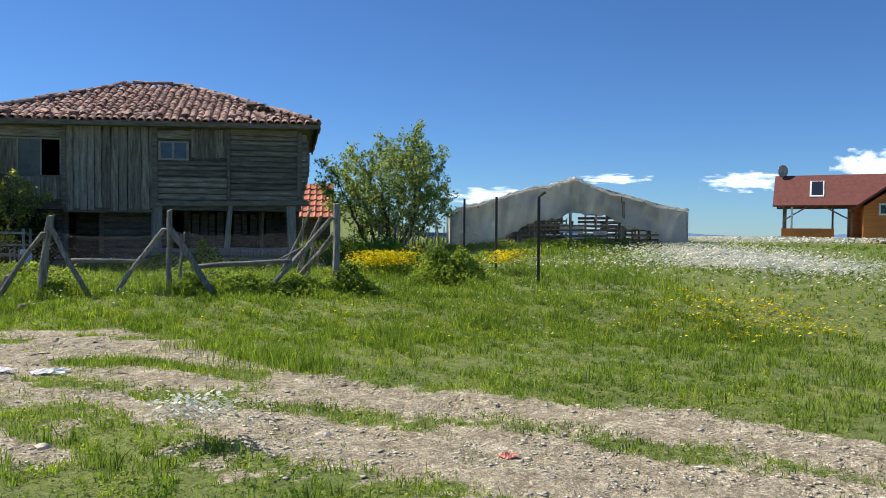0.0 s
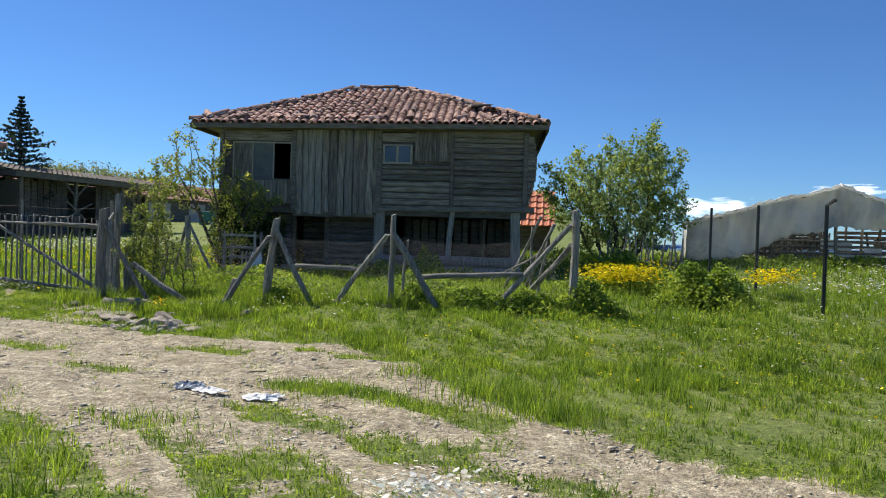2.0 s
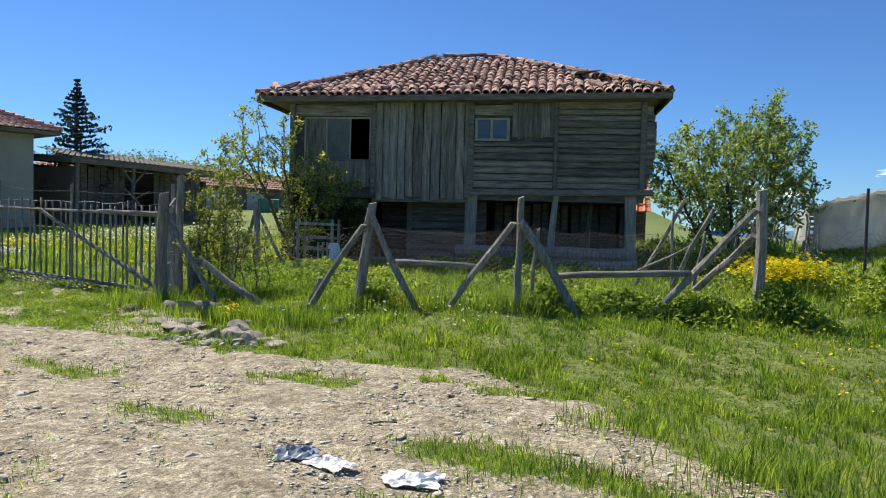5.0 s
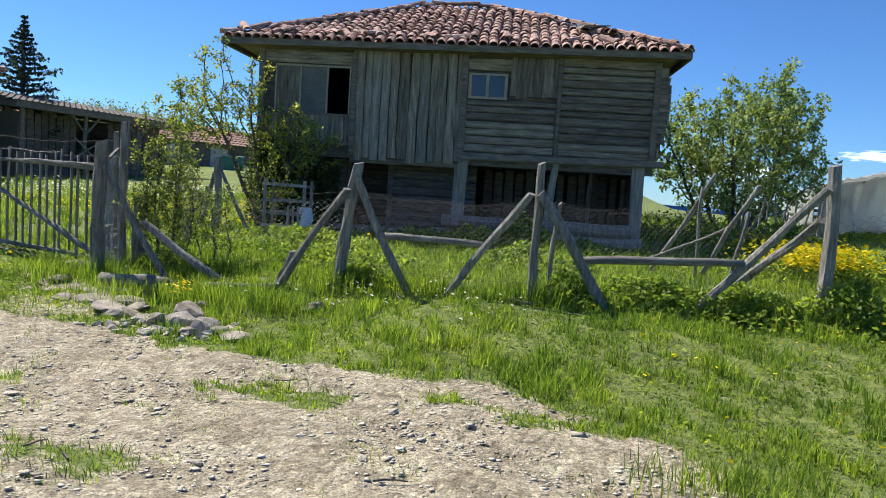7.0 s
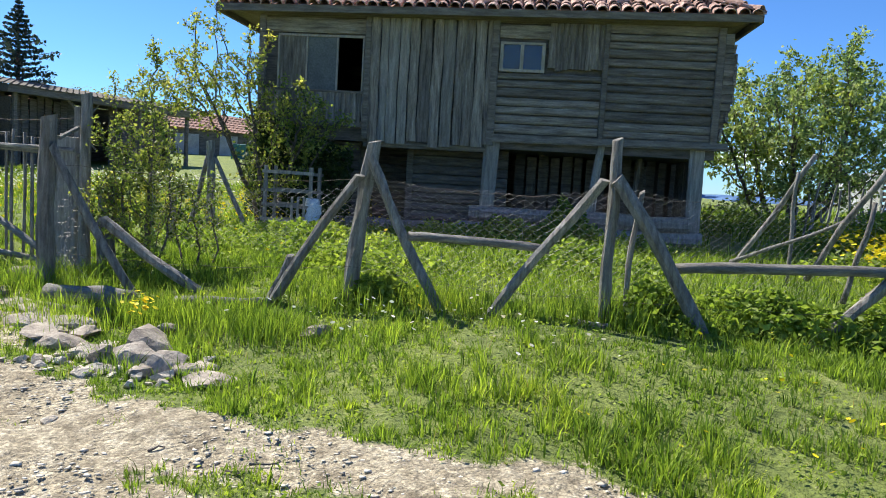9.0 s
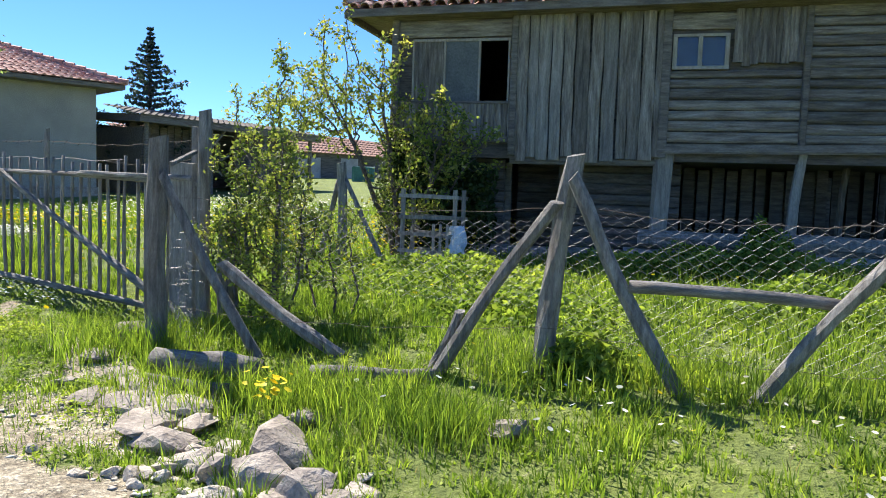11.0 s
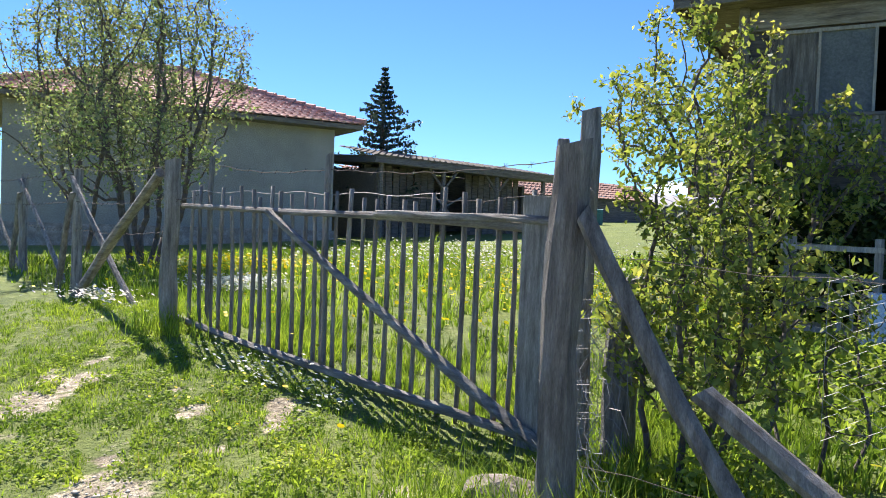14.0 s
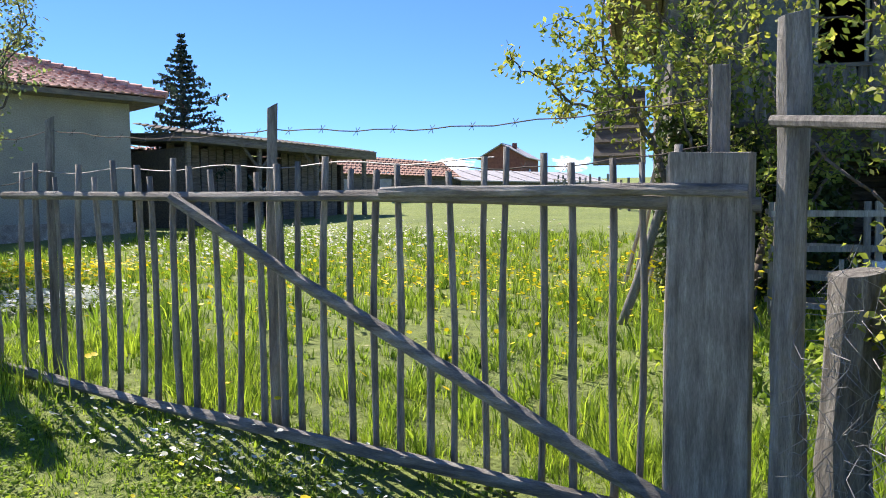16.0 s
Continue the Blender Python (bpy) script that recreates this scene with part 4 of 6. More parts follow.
# local x runs along the wall away from the near corner, local y towards the back is negative
g2 = 0.6
part("wall", Build().box((9.4, 8.0, 3.95), Matrix.Translation((4.7, -4.0, g2 + 1.95))), M_PLASTER, n_house)
part("plinth", Build().box((9.5, 8.1, 0.7), Matrix.Translation((4.7, -4.0, g2 + 0.2))), M_STONE, n_house)
part("eave_board", Build().box((10.8, 9.4, 0.14), Matrix.Translation((4.7, -4.0, 4.52))), M_BEAM, n_house)
e = [(-0.75, 0.75, 4.6), (10.15, 0.75, 4.6), (10.15, -8.75, 4.6), (-0.75, -8.75, 4.6)]
t0, t1 = (4.1, -4.0, 6.45), (5.3, -4.0, 6.45)
tiled_slope("roof_slope", (e[1], e[0], t0, t1), M_REDTILE, n_house)
tiled_slope("roof_slope", (e[0], e[3], t0, t0), M_REDTILE, n_house)
tiled_slope("roof_slope", (e[3], e[2], t1, t0), M_REDTILE, n_house)
tiled_slope("roof_slope", (e[2], e[1], t1, t1), M_REDTILE, n_house)
hip = Build()
for p, q in ((e[0], t0), (e[3], t0), (e[1], t1), (t0, t1)):
    p, q = Vector(p), Vector(q)
    n = max(2, int((q - p).length / 0.36))
    for k in range(n):
        a0, a1 = p.lerp(q, k / n), p.lerp(q, (k + 1.1) / n)
        hip.pole(a0 + Vector((0, 0, 0.1)), a1 + Vector((0, 0, 0.06)), 0.11, 0.09, 6, 2, 0, 0)
part("hip_tiles", hip, M_REDTILE, n_house)

# long open shed with a low dark roof
shed = thing("open_shed", "long low open shed with dark sagging tile roof", "shed", (-27.4, 28.6, 0.85), 79.5)
part("roof", Build().box((8.6, 4.6, 0.22), pose(3.4, 1.6, 2.82, 3, 0.9, 0), 0, 0.06), M_BEAM, shed)
tiled_slope("roof_tiles", ((-0.9, -0.75, 2.86), (7.7, -0.75, 2.72), (7.7, 1.8, 3.1), (-0.9, 1.8, 3.3)), M_LOG, shed)
part("back_wall", Build().box((8.2, 0.15, 2.8), Matrix.Translation((3.4, 3.6, 1.3))), M_LOG, shed)
part("side_wall", Build().box((0.15, 4.0, 2.6), Matrix.Translation((-0.5, 1.7, 1.2))), M_LOG, shed)
part("side_wall", Build().box((0.15, 3.0, 2.5), Matrix.Translation((7.3, 2.2, 1.1))), M_LOG, shed)
for x in (-0.5, 2.2, 4.8, 7.3):
    part("post", Build().pole((x, -0.45, -0.3), (x, -0.45, 2.72), 0.1, 0.08, 8, 6, 0.02), M_BEAM, shed)
for x, s in ((2.2, 1), (2.2, -1), (4.8, 1), (4.8, -1)):
    part("knee_brace", Build().pole((x, -0.45, 1.9), (x + 0.7 * s, -0.45, 2.66), 0.05, 0.05, 6, 4, 0.01), M_BEAM, shed)
for x0, z0, x1, z1 in ((0.9, 0.75, 2.6, 1.75), (1.3, 1.8, 2.3, 0.95)):
    solid("crossed_pole", Build().pole((-26.6 + 0.18 * x0, 28.6 + x0, z0 + 0.75), (-26.6 + 0.18 * x1, 28.6 + x1, z1 + 0.75), 0.035, 0.03, 6, 6, 0.03), M_POLE, "pale pole leaning crosswise before the shed", "pole")

for k in range(24):
    x = -0.4 + 0.31 * k
    if not 2.5 < x < 4.1:
        part("front_board", Build().box((0.27, 0.04, 2.75 - 0.2 * (k % 3 == 1)), pose(x, 0.6, 1.3, 0, random.uniform(-1.5, 1.5), 0)), M_LOG, shed)
annex = thing("tiled_annex", "low annex with a small red tile roof", "shed", (-29.6, 29.8, 0.8), 70)
part("wall", Build().box((2.4, 2.4, 2.2), Matrix.Translation((1.2, 1.3, 1.0))), M_PLASTER, annex)
tiled_slope("roof_slope", ((-0.2, -0.1, 2.1), (2.6, -0.1, 2.1), (2.6, 2.7, 2.95), (-0.2, 2.7, 2.95)), M_REDTILE, annex)
# lower wing of outbuildings with faded tiles
out = thing("outbuilding", "long low outbuilding with faded salmon tile roof", "shed", (-34.5, 49.2, 1.6), 29.5)
part("wall", Build().box((11.4, 3.4, 2.1), Matrix.Translation((0.0, 1.9, 0.9))), M_LOG, out)
for x, w in ((-2.6, 1.2), (-1.0, 1.5), (1.6, 1.1)):
    part("wall_panel", Build().box((w, 0.06, 1.3), Matrix.Translation((x, 0.15, 1.0)), 0, 0.02), M_METAL, out, "grey sheet panel")
tiled_slope("roof_slope", ((-6.1, -0.2, 2.15), (6.3, -0.2, 1.7), (5.4, 2.0, 2.7), (-5.4, 2.0, 3.6)), M_SALMON, out)
tiled_slope("roof_slope", ((6.3, 4.2, 1.7), (-6.1, 4.2, 2.15), (-5.4, 2.0, 3.6), (5.4, 2.0, 2.7)), M_SALMON, out)
low = thing("low_shed", "long low grey shed with sheet metal roof", "shed", (-30.2, 55.0, 2.0), 60)
part("wall", Build().box((13.0, 2.6, 1.5), Matrix.Translation((6.5, 1.3, 0.6))), M_BOARD2, low)
part("roof", Build().box((13.6, 3.6, 0.08), pose(6.5, 1.2, 1.62, 14, 0, 0)), M_METAL, low)
for k in range(9):
    part("roof_rib", Build().box((0.06, 3.6, 0.06), pose(0.3 + k * 1.55, 1.2, 1.68, 14, 0, 0)), M_METAL, low)
tarp = surface("faded_green_tarp", [(0.3, (0.03, 0.12, 0.1)), (0.7, (0.05, 0.18, 0.15))], 2, 0.6, None, 20, 0.3, 0.01)
t = thing("covered_stack", "low stack covered with a faded green tarp", "stack", (-29.6, 46.2, 1.75), 30)
part("cover", Build().box((1.3, 0.9, 0.95), Matrix.Translation((0, 0, 0.4)), 0.12, 0.05), tarp, t)

# brick house on the rise
red = thing("brick_house", "small red brick house with grey sheet roof", "house", (-42.9, 89.0, 3.4), 5)
b = Build().box((5.0, 6.5, 3.6), Matrix.Translation((2.5, 3.25, 1.8)))
b.add([(0, 0, 3.6), (5, 0, 3.6), (2.5, 0, 5.0), (0, 6.5, 3.6), (5, 6.5, 3.6), (2.5, 6.5, 5.0)], [(0, 1, 2), (3, 5, 4)])
part("wall", b, M_BRICK, red)
part("roof", Build().box((3.4, 7.3, 0.1), pose(1.1, 3.25, 4.32, 0, -29, 0)), M_METAL, red)
part("roof", Build().box((3.4, 7.3, 0.1), pose(3.9, 3.25, 4.32, 0, 29, 0)), M_METAL, red)
part("window", Build().box((0.8, 0.06, 0.9), Matrix.Translation((2.5, -0.02, 1.9))), M_DARKGLASS, red)
part("window", Build().box((0.06, 0.8, 0.9), Matrix.Translation((5.02, 2.2, 1.9))), M_DARKGLASS, red)
part("chimney", Build().box((0.45, 0.45, 0.7), Matrix.Translation((3.2, 2.6, 5.0))), M_BRICK, red)

# tile-roofed lean-to behind the farmhouse
lean = thing("tiled_shed", "small dark shed with bright orange tile roof", "shed", (-7.1, 30.4, 0.85), 8)
part("wall", Build().box((2.4, 2.4, 1.3), Matrix.Translation((1.3, 1.5, 0.5))), M_LOG, lean)
tiled_slope("roof_slope", ((0.2, -0.1, 1.13), (2.65, -0.1, 1.13), (2.65, 1.9, 2.6), (0.2, 1.9, 2.6)), M_ORANGETILE, lean)
tiled_slope("roof_slope", ((2.65, 3.9, 1.13), (0.2, 3.9, 1.13), (0.2, 1.9, 2.6), (2.65, 1.9, 2.6)), M_ORANGETILE, lean)

# canopy and leaning poles at the back of the farmhouse's end wall
can = thing("sheet_canopy", "rusty ribbed sheet canopy on thin poles", "canopy", (-12.9, 21.7, 0.4), 11)
part("roof", Build().box((0.7, 1.4, 0.04), pose(0, 0, 2.2, 55, 0, 0)), M_LOG, can)
for k in range(6):
    part("rib", Build().box((0.7, 0.05, 0.05), pose(0, -0.35 + k * 0.14, 1.75 + k * 0.2, 55, 0, 0)), M_BEAM, can)
for x, y in ((0.3, -0.4), (0.3, 0.5)):
    part("pole", Build().pole((x, y, -0.3), (x, y, 2.3), 0.03, 0.03, 6, 5, 0.02), M_FRAME, can)
for k in range(7):
    x = -12.35 + 0.1 * k
    solid("leaning_pole", Build().pole((x - 0.2 + random.uniform(-0.15, 0.1), 20.4 + random.uniform(-0.3, 0.3), 0.35), (x + 0.28, 20.8, random.uniform(2.2, 3.3)), 0.03, 0.022, 6, 6, 0.03), M_FRAME, "long pale pole leaning on the house end", "pole", "leaning poles")

# far fence across the pasture
for k in range(15):
    q = k / 14
    x, y = -22.5 + 7.0 * q + random.uniform(-0.1, 0.1), 50.0 - 13.5 * q
    g = gz(x, y)
    solid("far_fence_post", Build().pole((x, y, g - 0.2), (x + random.uniform(-0.05, 0.05), y, g + random.uniform(1.0, 1.35)), 0.06, 0.05, 6, 3, 0.0), M_POLE, "dark distant fence post in the pasture", "fence post", "far pasture fence posts")
for z in (0.55, 0.95):
    solid("far_fence_rail", Build().pole((-22.5, 50.0, gz(-22.5, 50.0) + z), (-15.5, 36.5, gz(-15.5, 36.5) + z), 0.03, 0.03, 6, 8, 0.04), M_RAIL, "thin grey rail of the distant fence", "fence rail")

# slatted rack under the bushes
rack = thing("slatted_rack", "small pale slatted wooden rack holding white sacks", "rack", (-10.4, 18.1, 0.42), 8)
for x in (-0.38, 0.38):
    for y in (-0.2, 0.2):
        part("leg", Build().box((0.05, 0.05, 1.1), Matrix.Translation((x, y, 0.5))), M_BOARD2, rack)
for z in (0.18, 0.42, 0.66, 0.95):
    for y in (-0.23, 0.23):
        part("slat", Build().box((0.86, 0.025, 0.05), pose(0, y, z, 0, random.uniform(-3, 3), 0)), M_BOARD2, rack)
for x in (0.1, 0.2, 0.3):
    part("slat", Build().box((0.035, 0.025, 0.45), pose(x, -0.26, 0.35)), M_FRAME, rack)
solid("white_sack", Build().pole((-10.0, 18.0, 0.42), (-9.98, 18.0, 0.98), 0.16, 0.09, 9, 6, 0.02, 0.25), M_WHITE, "slumped white sack beside the rack", "sack", smooth=True)

# ---- barn under plastic sheeting ----
M_SHEET, nt, b_ = blank("dusty_white_plastic_sheet", 0.25)
n1, n2 = noise_node(nt, 0.9, 4), noise_node(nt, 3.0, 4, 0.6, (1, 1, 0.35))
rp = ramp(nt, [(0.3, (0.60, 0.60, 0.58)), (0.5, (0.8, 0.8, 0.78)), (0.7, (0.9, 0.9, 0.88))])
nt.links.new(n1.outputs[0], rp.inputs[0])
nt.links.new(rp.outputs[0], b_.inputs["Base Color"])
bump(nt, b_, n2.outputs[0], 1.0, 0.3)
_tr = nt.nodes.new("ShaderNodeBsdfTranslucent")
nt.links.new(rp.outputs[0], _tr.inputs[0])
_mx = nt.nodes.new("ShaderNodeMixShader")
_mx.inputs[0].default_value = 0.68
nt.links.new(b_.outputs[0], _mx.inputs[1])
nt.links.new(_tr.outputs[0], _mx.inputs[2])
nt.links.new(_mx.outputs[0], nt.nodes["Material Output"].inputs[0])
barn = thing("plastic_covered_barn", "open animal barn under torn white plastic sheeting", "barn", (4.7, 27.6, 0.85), -3)
# local: gable to the front at y 0, ridge along y
LXB, RXB, EZL, EZR, PK, LEN = -4.45, 4.1, 1.28, 1.4, 2.52, 9.0


def top_z(x):
    s = (x - LXB) / -LXB if x < 0 else (RXB - x) / RXB
    base = EZL + (PK - EZL) * s if x < 0 else EZR + (PK - EZR) * s
    return base - 0.12 * math.sin(s * 3.14) * (1.0 if x > 0 else -0.35) + 0.035 * math.sin(x * 3.1 + 1) + 0.02 * math.sin(x * 7.7)


def hang_z(x):
    """Lower edge of the torn sheet on the gable."""
    z = np.interp(x, (-4.45, -3.2, -2.5, -1.6, -0.5, 0.0, 1.25, 1.75, 2.0, 3.1, 3.3, 4.1), (0.06, 0.2, 0.37, 0.92, 1.15, 1.32, 1.2, 0.95, 0.78, 0.66, 0.12, 0.0))
    return float(z) + 0.05 * math.sin(x * 9) * math.sin(x * 3.7) + 0.025 * math.sin(x * 23)


def cloth(name, nu, nv, f, label=""):
    vs = [f(i / nu, j / nv) for j in range(nv + 1) for i in range(nu + 1)]
    fs = [(j * (nu + 1) + i, j * (nu + 1) + i + 1, (j + 1) * (nu + 1) + i + 1, (j + 1) * (nu + 1) + i) for j in range(nv) for i in range(nu)]
    ob = part(name, Build().add(vs, fs), M_SHEET, barn, label, True)
    mod = ob.modifiers.new("thick", "SOLIDIFY")
    mod.thickness = 0.008
    return ob


def gable(u, v):
    x = LXB + (RXB - LXB) * u
    lo, hi = hang_z(x), top_z(x)
    fold = 0.11 * math.sin(x * 7 + 2 * v + math.sin(x * 2)) * (1 - 0.7 * v) + 0.09 * math.sin(x * 2.3 + v * 4) + 0.05 * math.sin(x * 13 - v * 5) + 0.10 * math.exp(-abs(x) * 3) * (v - 0.5)
    return (x, -0.06 + fold - 0.12 * (1 - v), lo + (max(hi, lo + 0.05) - lo) * v)


cloth("gable_sheet", 90, 14, gable, "dusty torn sheet hanging over the gable")


def left_roof(u, v):
    x = LXB - 0.15 + (-LXB + 0.15) * u
    return (x, -0.15 + LEN * v, top_z(max(x, LXB)) + 0.05 + 0.04 * math.sin(v * 30 + u * 3) * (1 - abs(2 * u - 1)) + 0.03 * math.sin(u * 19))


def right_roof(u, v):
    x = (RXB + 0.1) * u
    return (x, -0.15 + LEN * v, top_z(min(x, RXB)) + 0.05 - 0.06 * math.sin(u * 3.14) + 0.04 * math.sin(v * 25 + u * 5))


def left_side(u, v):
    return (LXB - 0.12 + 0.06 * math.sin(u * 22) * (1 - v), -0.1 + LEN * u, 0.12 + 0.15 * math.sin(u * 13) + (EZL + 0.02 - 0.12) * v)


def right_side(u, v):
    return (RXB + 0.08 + 0.05 * math.sin(u * 17) * (1 - v), -0.1 + LEN * u, -0.05 + (EZR + 0.05) * v)


cloth("roof_sheet", 24, 40, left_roof)
cloth("roof_sheet", 24, 40, right_roof)
cloth("side_sheet", 50, 8, left_side, "grey dusty side sheet")
cloth("side_sheet", 40, 8, right_side)
for k in range(7):
    for x0, x1 in ((-4.2, -0.2), (1.3, 4.0)):
        part("end_slat", Build().box((x1 - x0, 0.04, 0.13), pose((x0 + x1) / 2, LEN - 0.4, 0.1 + 0.2 * k, 0, random.uniform(-1.5, 1.5), 0)), M_LOG, barn)
for k in range(6):
    part("stall_slat", Build().box((2.3, 0.03, 0.11), pose(-1.15, 3.2, 0.2 + 0.19 * k, 0, random.uniform(-2, 2), 0)), M_LOG, barn)
for side, (xa, xb) in enumerate(((LXB - 0.1, 0.0), (0.0, RXB + 0.05))):
    pts = []
    for k in range(41):
        x = xa + (xb - xa) * k / 40
        pts.append((x, -0.2 + 0.05 * math.sin(k * 1.9), top_z(max(LXB, min(RXB, x))) + 0.04 + 0.03 * math.sin(k * 2.3 + side)))
    part("rolled_edge", Build().line(pts, 0.05, 6), M_SHEET, barn, "bunched white edge of the sheet", True)
for y in (0.1, 3.0, 6.0, 8.8):
    for x in (LXB + 0.05, -1.9, 0.0, 1.75, RXB - 0.05):
        part("pole", Build().pole((x, y, -0.3), (x + random.uniform(-0.08, 0.08), y, top_z(x) - 0.02), 0.06, 0.05, 7, 5, 0.03), M_BOARD, barn)
    for xa, xb in ((LXB, 0), (0, RXB)):
        part("rafter", Build().pole((xa, y, top_z(xa) - 0.03), (xb, y, top_z(xb) - 0.05), 0.045, 0.04, 6, 5, 0.02), M_BOARD, barn)
for k in range(8):
    z = 0.12 + 0.18 * (k % 5)
    part("stall_rail", Build().pole((-1.9 + random.uniform(-0.3, 0.3), 0.3 + 0.25 * (k // 5), z), (3.2 + random.uniform(-0.8, 0.2), 0.3, z + random.uniform(-0.12, 0.12)), 0.035, 0.03, 6, 6, 0.04), M_BOARD, barn)
for k in range(9):
    part("stall_stake", Build().pole((-1.7 + 0.2 * k, 1.0, -0.1), (-1.7 + 0.2 * k + random.uniform(-0.05, 0.05), 1.0, random.uniform(0.9, 1.2)), 0.03, 0.025, 6, 4, 0.02), M_BOARD2, barn)
for x, w, z in ((0.1, 0.9, 0.75), (1.15, 0.5, 0.55), (0.6, 0.9, 0.35)):
    part("pale_board", Build().box((w, 0.04, 0.32), pose(x, 0.8, z, 0, random.uniform(-6, 6), 0)), M_WHITE, barn, "pale board in the stall")
for k in range(16):
    x = -2.0 + 0.34 * k + random.uniform(-0.1, 0.1)
    if not 0.1 < x < 1.0:
        part("stall_stake", Build().pole((x, 0.9, -0.1), (x + random.uniform(-0.15, 0.15), 0.9, random.uniform(0.8, 1.35)), 0.045, 0.035, 6, 4, 0.02), M_LOG, barn)
for k in range(5):
    part("stall_rail", Build().pole((-2.2, 1.1, 0.2 + 0.22 * k), (-0.1, 1.0, 0.25 + 0.2 * k), 0.045, 0.04, 6, 5, 0.03), M_LOG, barn)
    part("stall_rail", Build().pole((1.2, 1.0, 0.15 + 0.2 * k), (3.4, 1.1, 0.1 + 0.2 * k + random.uniform(-0.08, 0.08)), 0.04, 0.035, 6, 5, 0.03), M_LOG, barn)
part("pole", Build().pole((1.75, -0.2, -0.2), (1.85, -0.16, 1.75), 0.07, 0.05, 7, 5, 0.03), M_BOARD, barn)
part("hay", Build().pole((-1.9, 0.9, 0.05), (3.0, 1.2, 0.1), 0.28, 0.25, 8, 12, 0.05, 0.3), M_LOG, barn, "dark heap of litter")
# broken pickets along the barn's near side
for k in range(26):
    x, y = 0.05 - 0.09 * k, 24.9 - 0.06 * k + random.uniform(-0.2, 0.2)
    g = gz(x, y)
    solid("picket", Build().pole((x, y, g - 0.2), (x + random.uniform(-0.18, 0.18), y, g + random.uniform(0.5, 1.25)), 0.028, 0.02, 6, 4, 0.03), M_POLE, "grey broken picket by the barn", "picket", "broken pickets")

# ---- orange cabin ----
cab = thing("orange_cabin", "orange timber cabin with maroon roof and porch", "cabin", (18.45, 41.0, 0.78), -26.6)
part("porch_wall", Build().box((2.5, 0.12, 0.95), Matrix.Translation((1.25, 0, 0.5))), M_ORANGE, cab)
part("porch_wall", Build().box((0.12, 2.6, 0.95), Matrix.Translation((0.0, 1.4, 0.5))), M_ORANGE, cab)
part("porch_floor", Build().box((4.4, 3.2, 0.15), Matrix.Translation((2.0, 1.5, 0.02))), M_BEAM, cab)
for x, y in ((0.05, 0.0), (0.45, 0.05), (0.05, 2.6), (2.45, 2.6), (3.3, 0.1)):
    part("porch_post", Build().box((0.1, 0.1, 2.25), Matrix.Translation((x, y, 1.12))), M_WHITE if x == 0.45 else M_BEAM, cab)
for x0, x1 in ((0.1, 1.3), (3.2, 1.9)):
    part("brace", Build().pole((x0, 0.05, 1.45), (x1, 0.05, 2.2), 0.04, 0.04, 6, 3, 0), M_BEAM, cab)
part("back_wall", Build().box((1.9, 0.12, 2.2), Matrix.Translation((4.1, 1.6, 1.1))), M_ORANGE, cab)
part("roof_slope", Build().box((8.4, 2.9, 0.1), pose(3.7, 0.95, 3.05, 37, 0, 0)), M_MAROON, cab)
part("roof_slope", Build().box((8.4, 2.9, 0.1), pose(3.7, 3.25, 3.05, -37, 0, 0)), M_MAROON, cab)
b = Build().add([(-0.35, 0.1, 2.2), (-0.35, 4.1, 2.2), (-0.35, 2.1, 3.75), (-0.3, 0.1, 2.2), (-0.3, 4.1, 2.2), (-0.3, 2.1, 3.75)], [(0, 2, 1), (3, 4, 5), (0, 1, 4, 3)])
part("gable", b, M_ORANGE, cab)
b = Build().box((3.6, 3.0, 2.1), Matrix.Translation((5.6, 0.6, 1.05)))
b.add([(3.8, -0.9, 2.1), (7.4, -0.9, 2.1), (5.9, -0.9, 3.6)], [(0, 1, 2)])
part("wing_wall", b, M_ORANGE, cab)
part("wing_roof", Build().box((3.3, 4.2, 0.1), pose(4.55, 0.6, 2.88, 0, -36, 0)), M_MAROON, cab)
part("wing_roof", Build().box((3.3, 4.2, 0.1), pose(7.1, 0.6, 2.88, 0, 36, 0)), M_MAROON, cab)
wd = part("window", Build().box((0.55, 0.06, 0.6), Matrix.Translation((4.75, -0.93, 1.95))), M_WHITE, cab, "small white-framed window")
part("pane", Build().box((0.38, 0.04, 0.43), Matrix.Translation((4.75, -0.96, 1.95))), M_DARKGLASS, wd)
sk = part("skylight", Build().box((0.7, 1.5, 0.08), pose(1.65, 0.95, 3.12, 37, 0, 0)), M_WHITE, cab, "white-framed skylight")
part("pane", Build().box((0.54, 1.3, 0.06), pose(1.65, 0.95, 3.16, 37, 0, 0)), M_DARKGLASS, sk)
dish = thing("satellite_dish", "round grey satellite dish on the cabin's ridge", "satellite dish", (19.2, 42.9, 4.55), 20)
b = Build()
vs = [(0, 0, 0)] + [(0.36 * r * math.cos(a * 0.5236), -0.12 * (r * r), 0.36 * r * math.sin(a * 0.5236)) for r in (0.5, 1.0) for a in range(12)]
fs = [(0, 1 + a, 1 + (a + 1) % 12) for a in range(12)] + [(1 + a, 13 + a, 13 + (a + 1) % 12, 1 + (a + 1) % 12) for a in range(12)]
db = part("bowl", b.add([(x, y, z + 0.45) for x, y, z in vs], fs), M_METAL, dish, "", True)
db.modifiers.new("thick", "SOLIDIFY").thickness = 0.02
part("stand", Build().line([(0, 0.02, -0.15), (0, 0.02, 0.45)], 0.03, 6), M_METAL, dish)

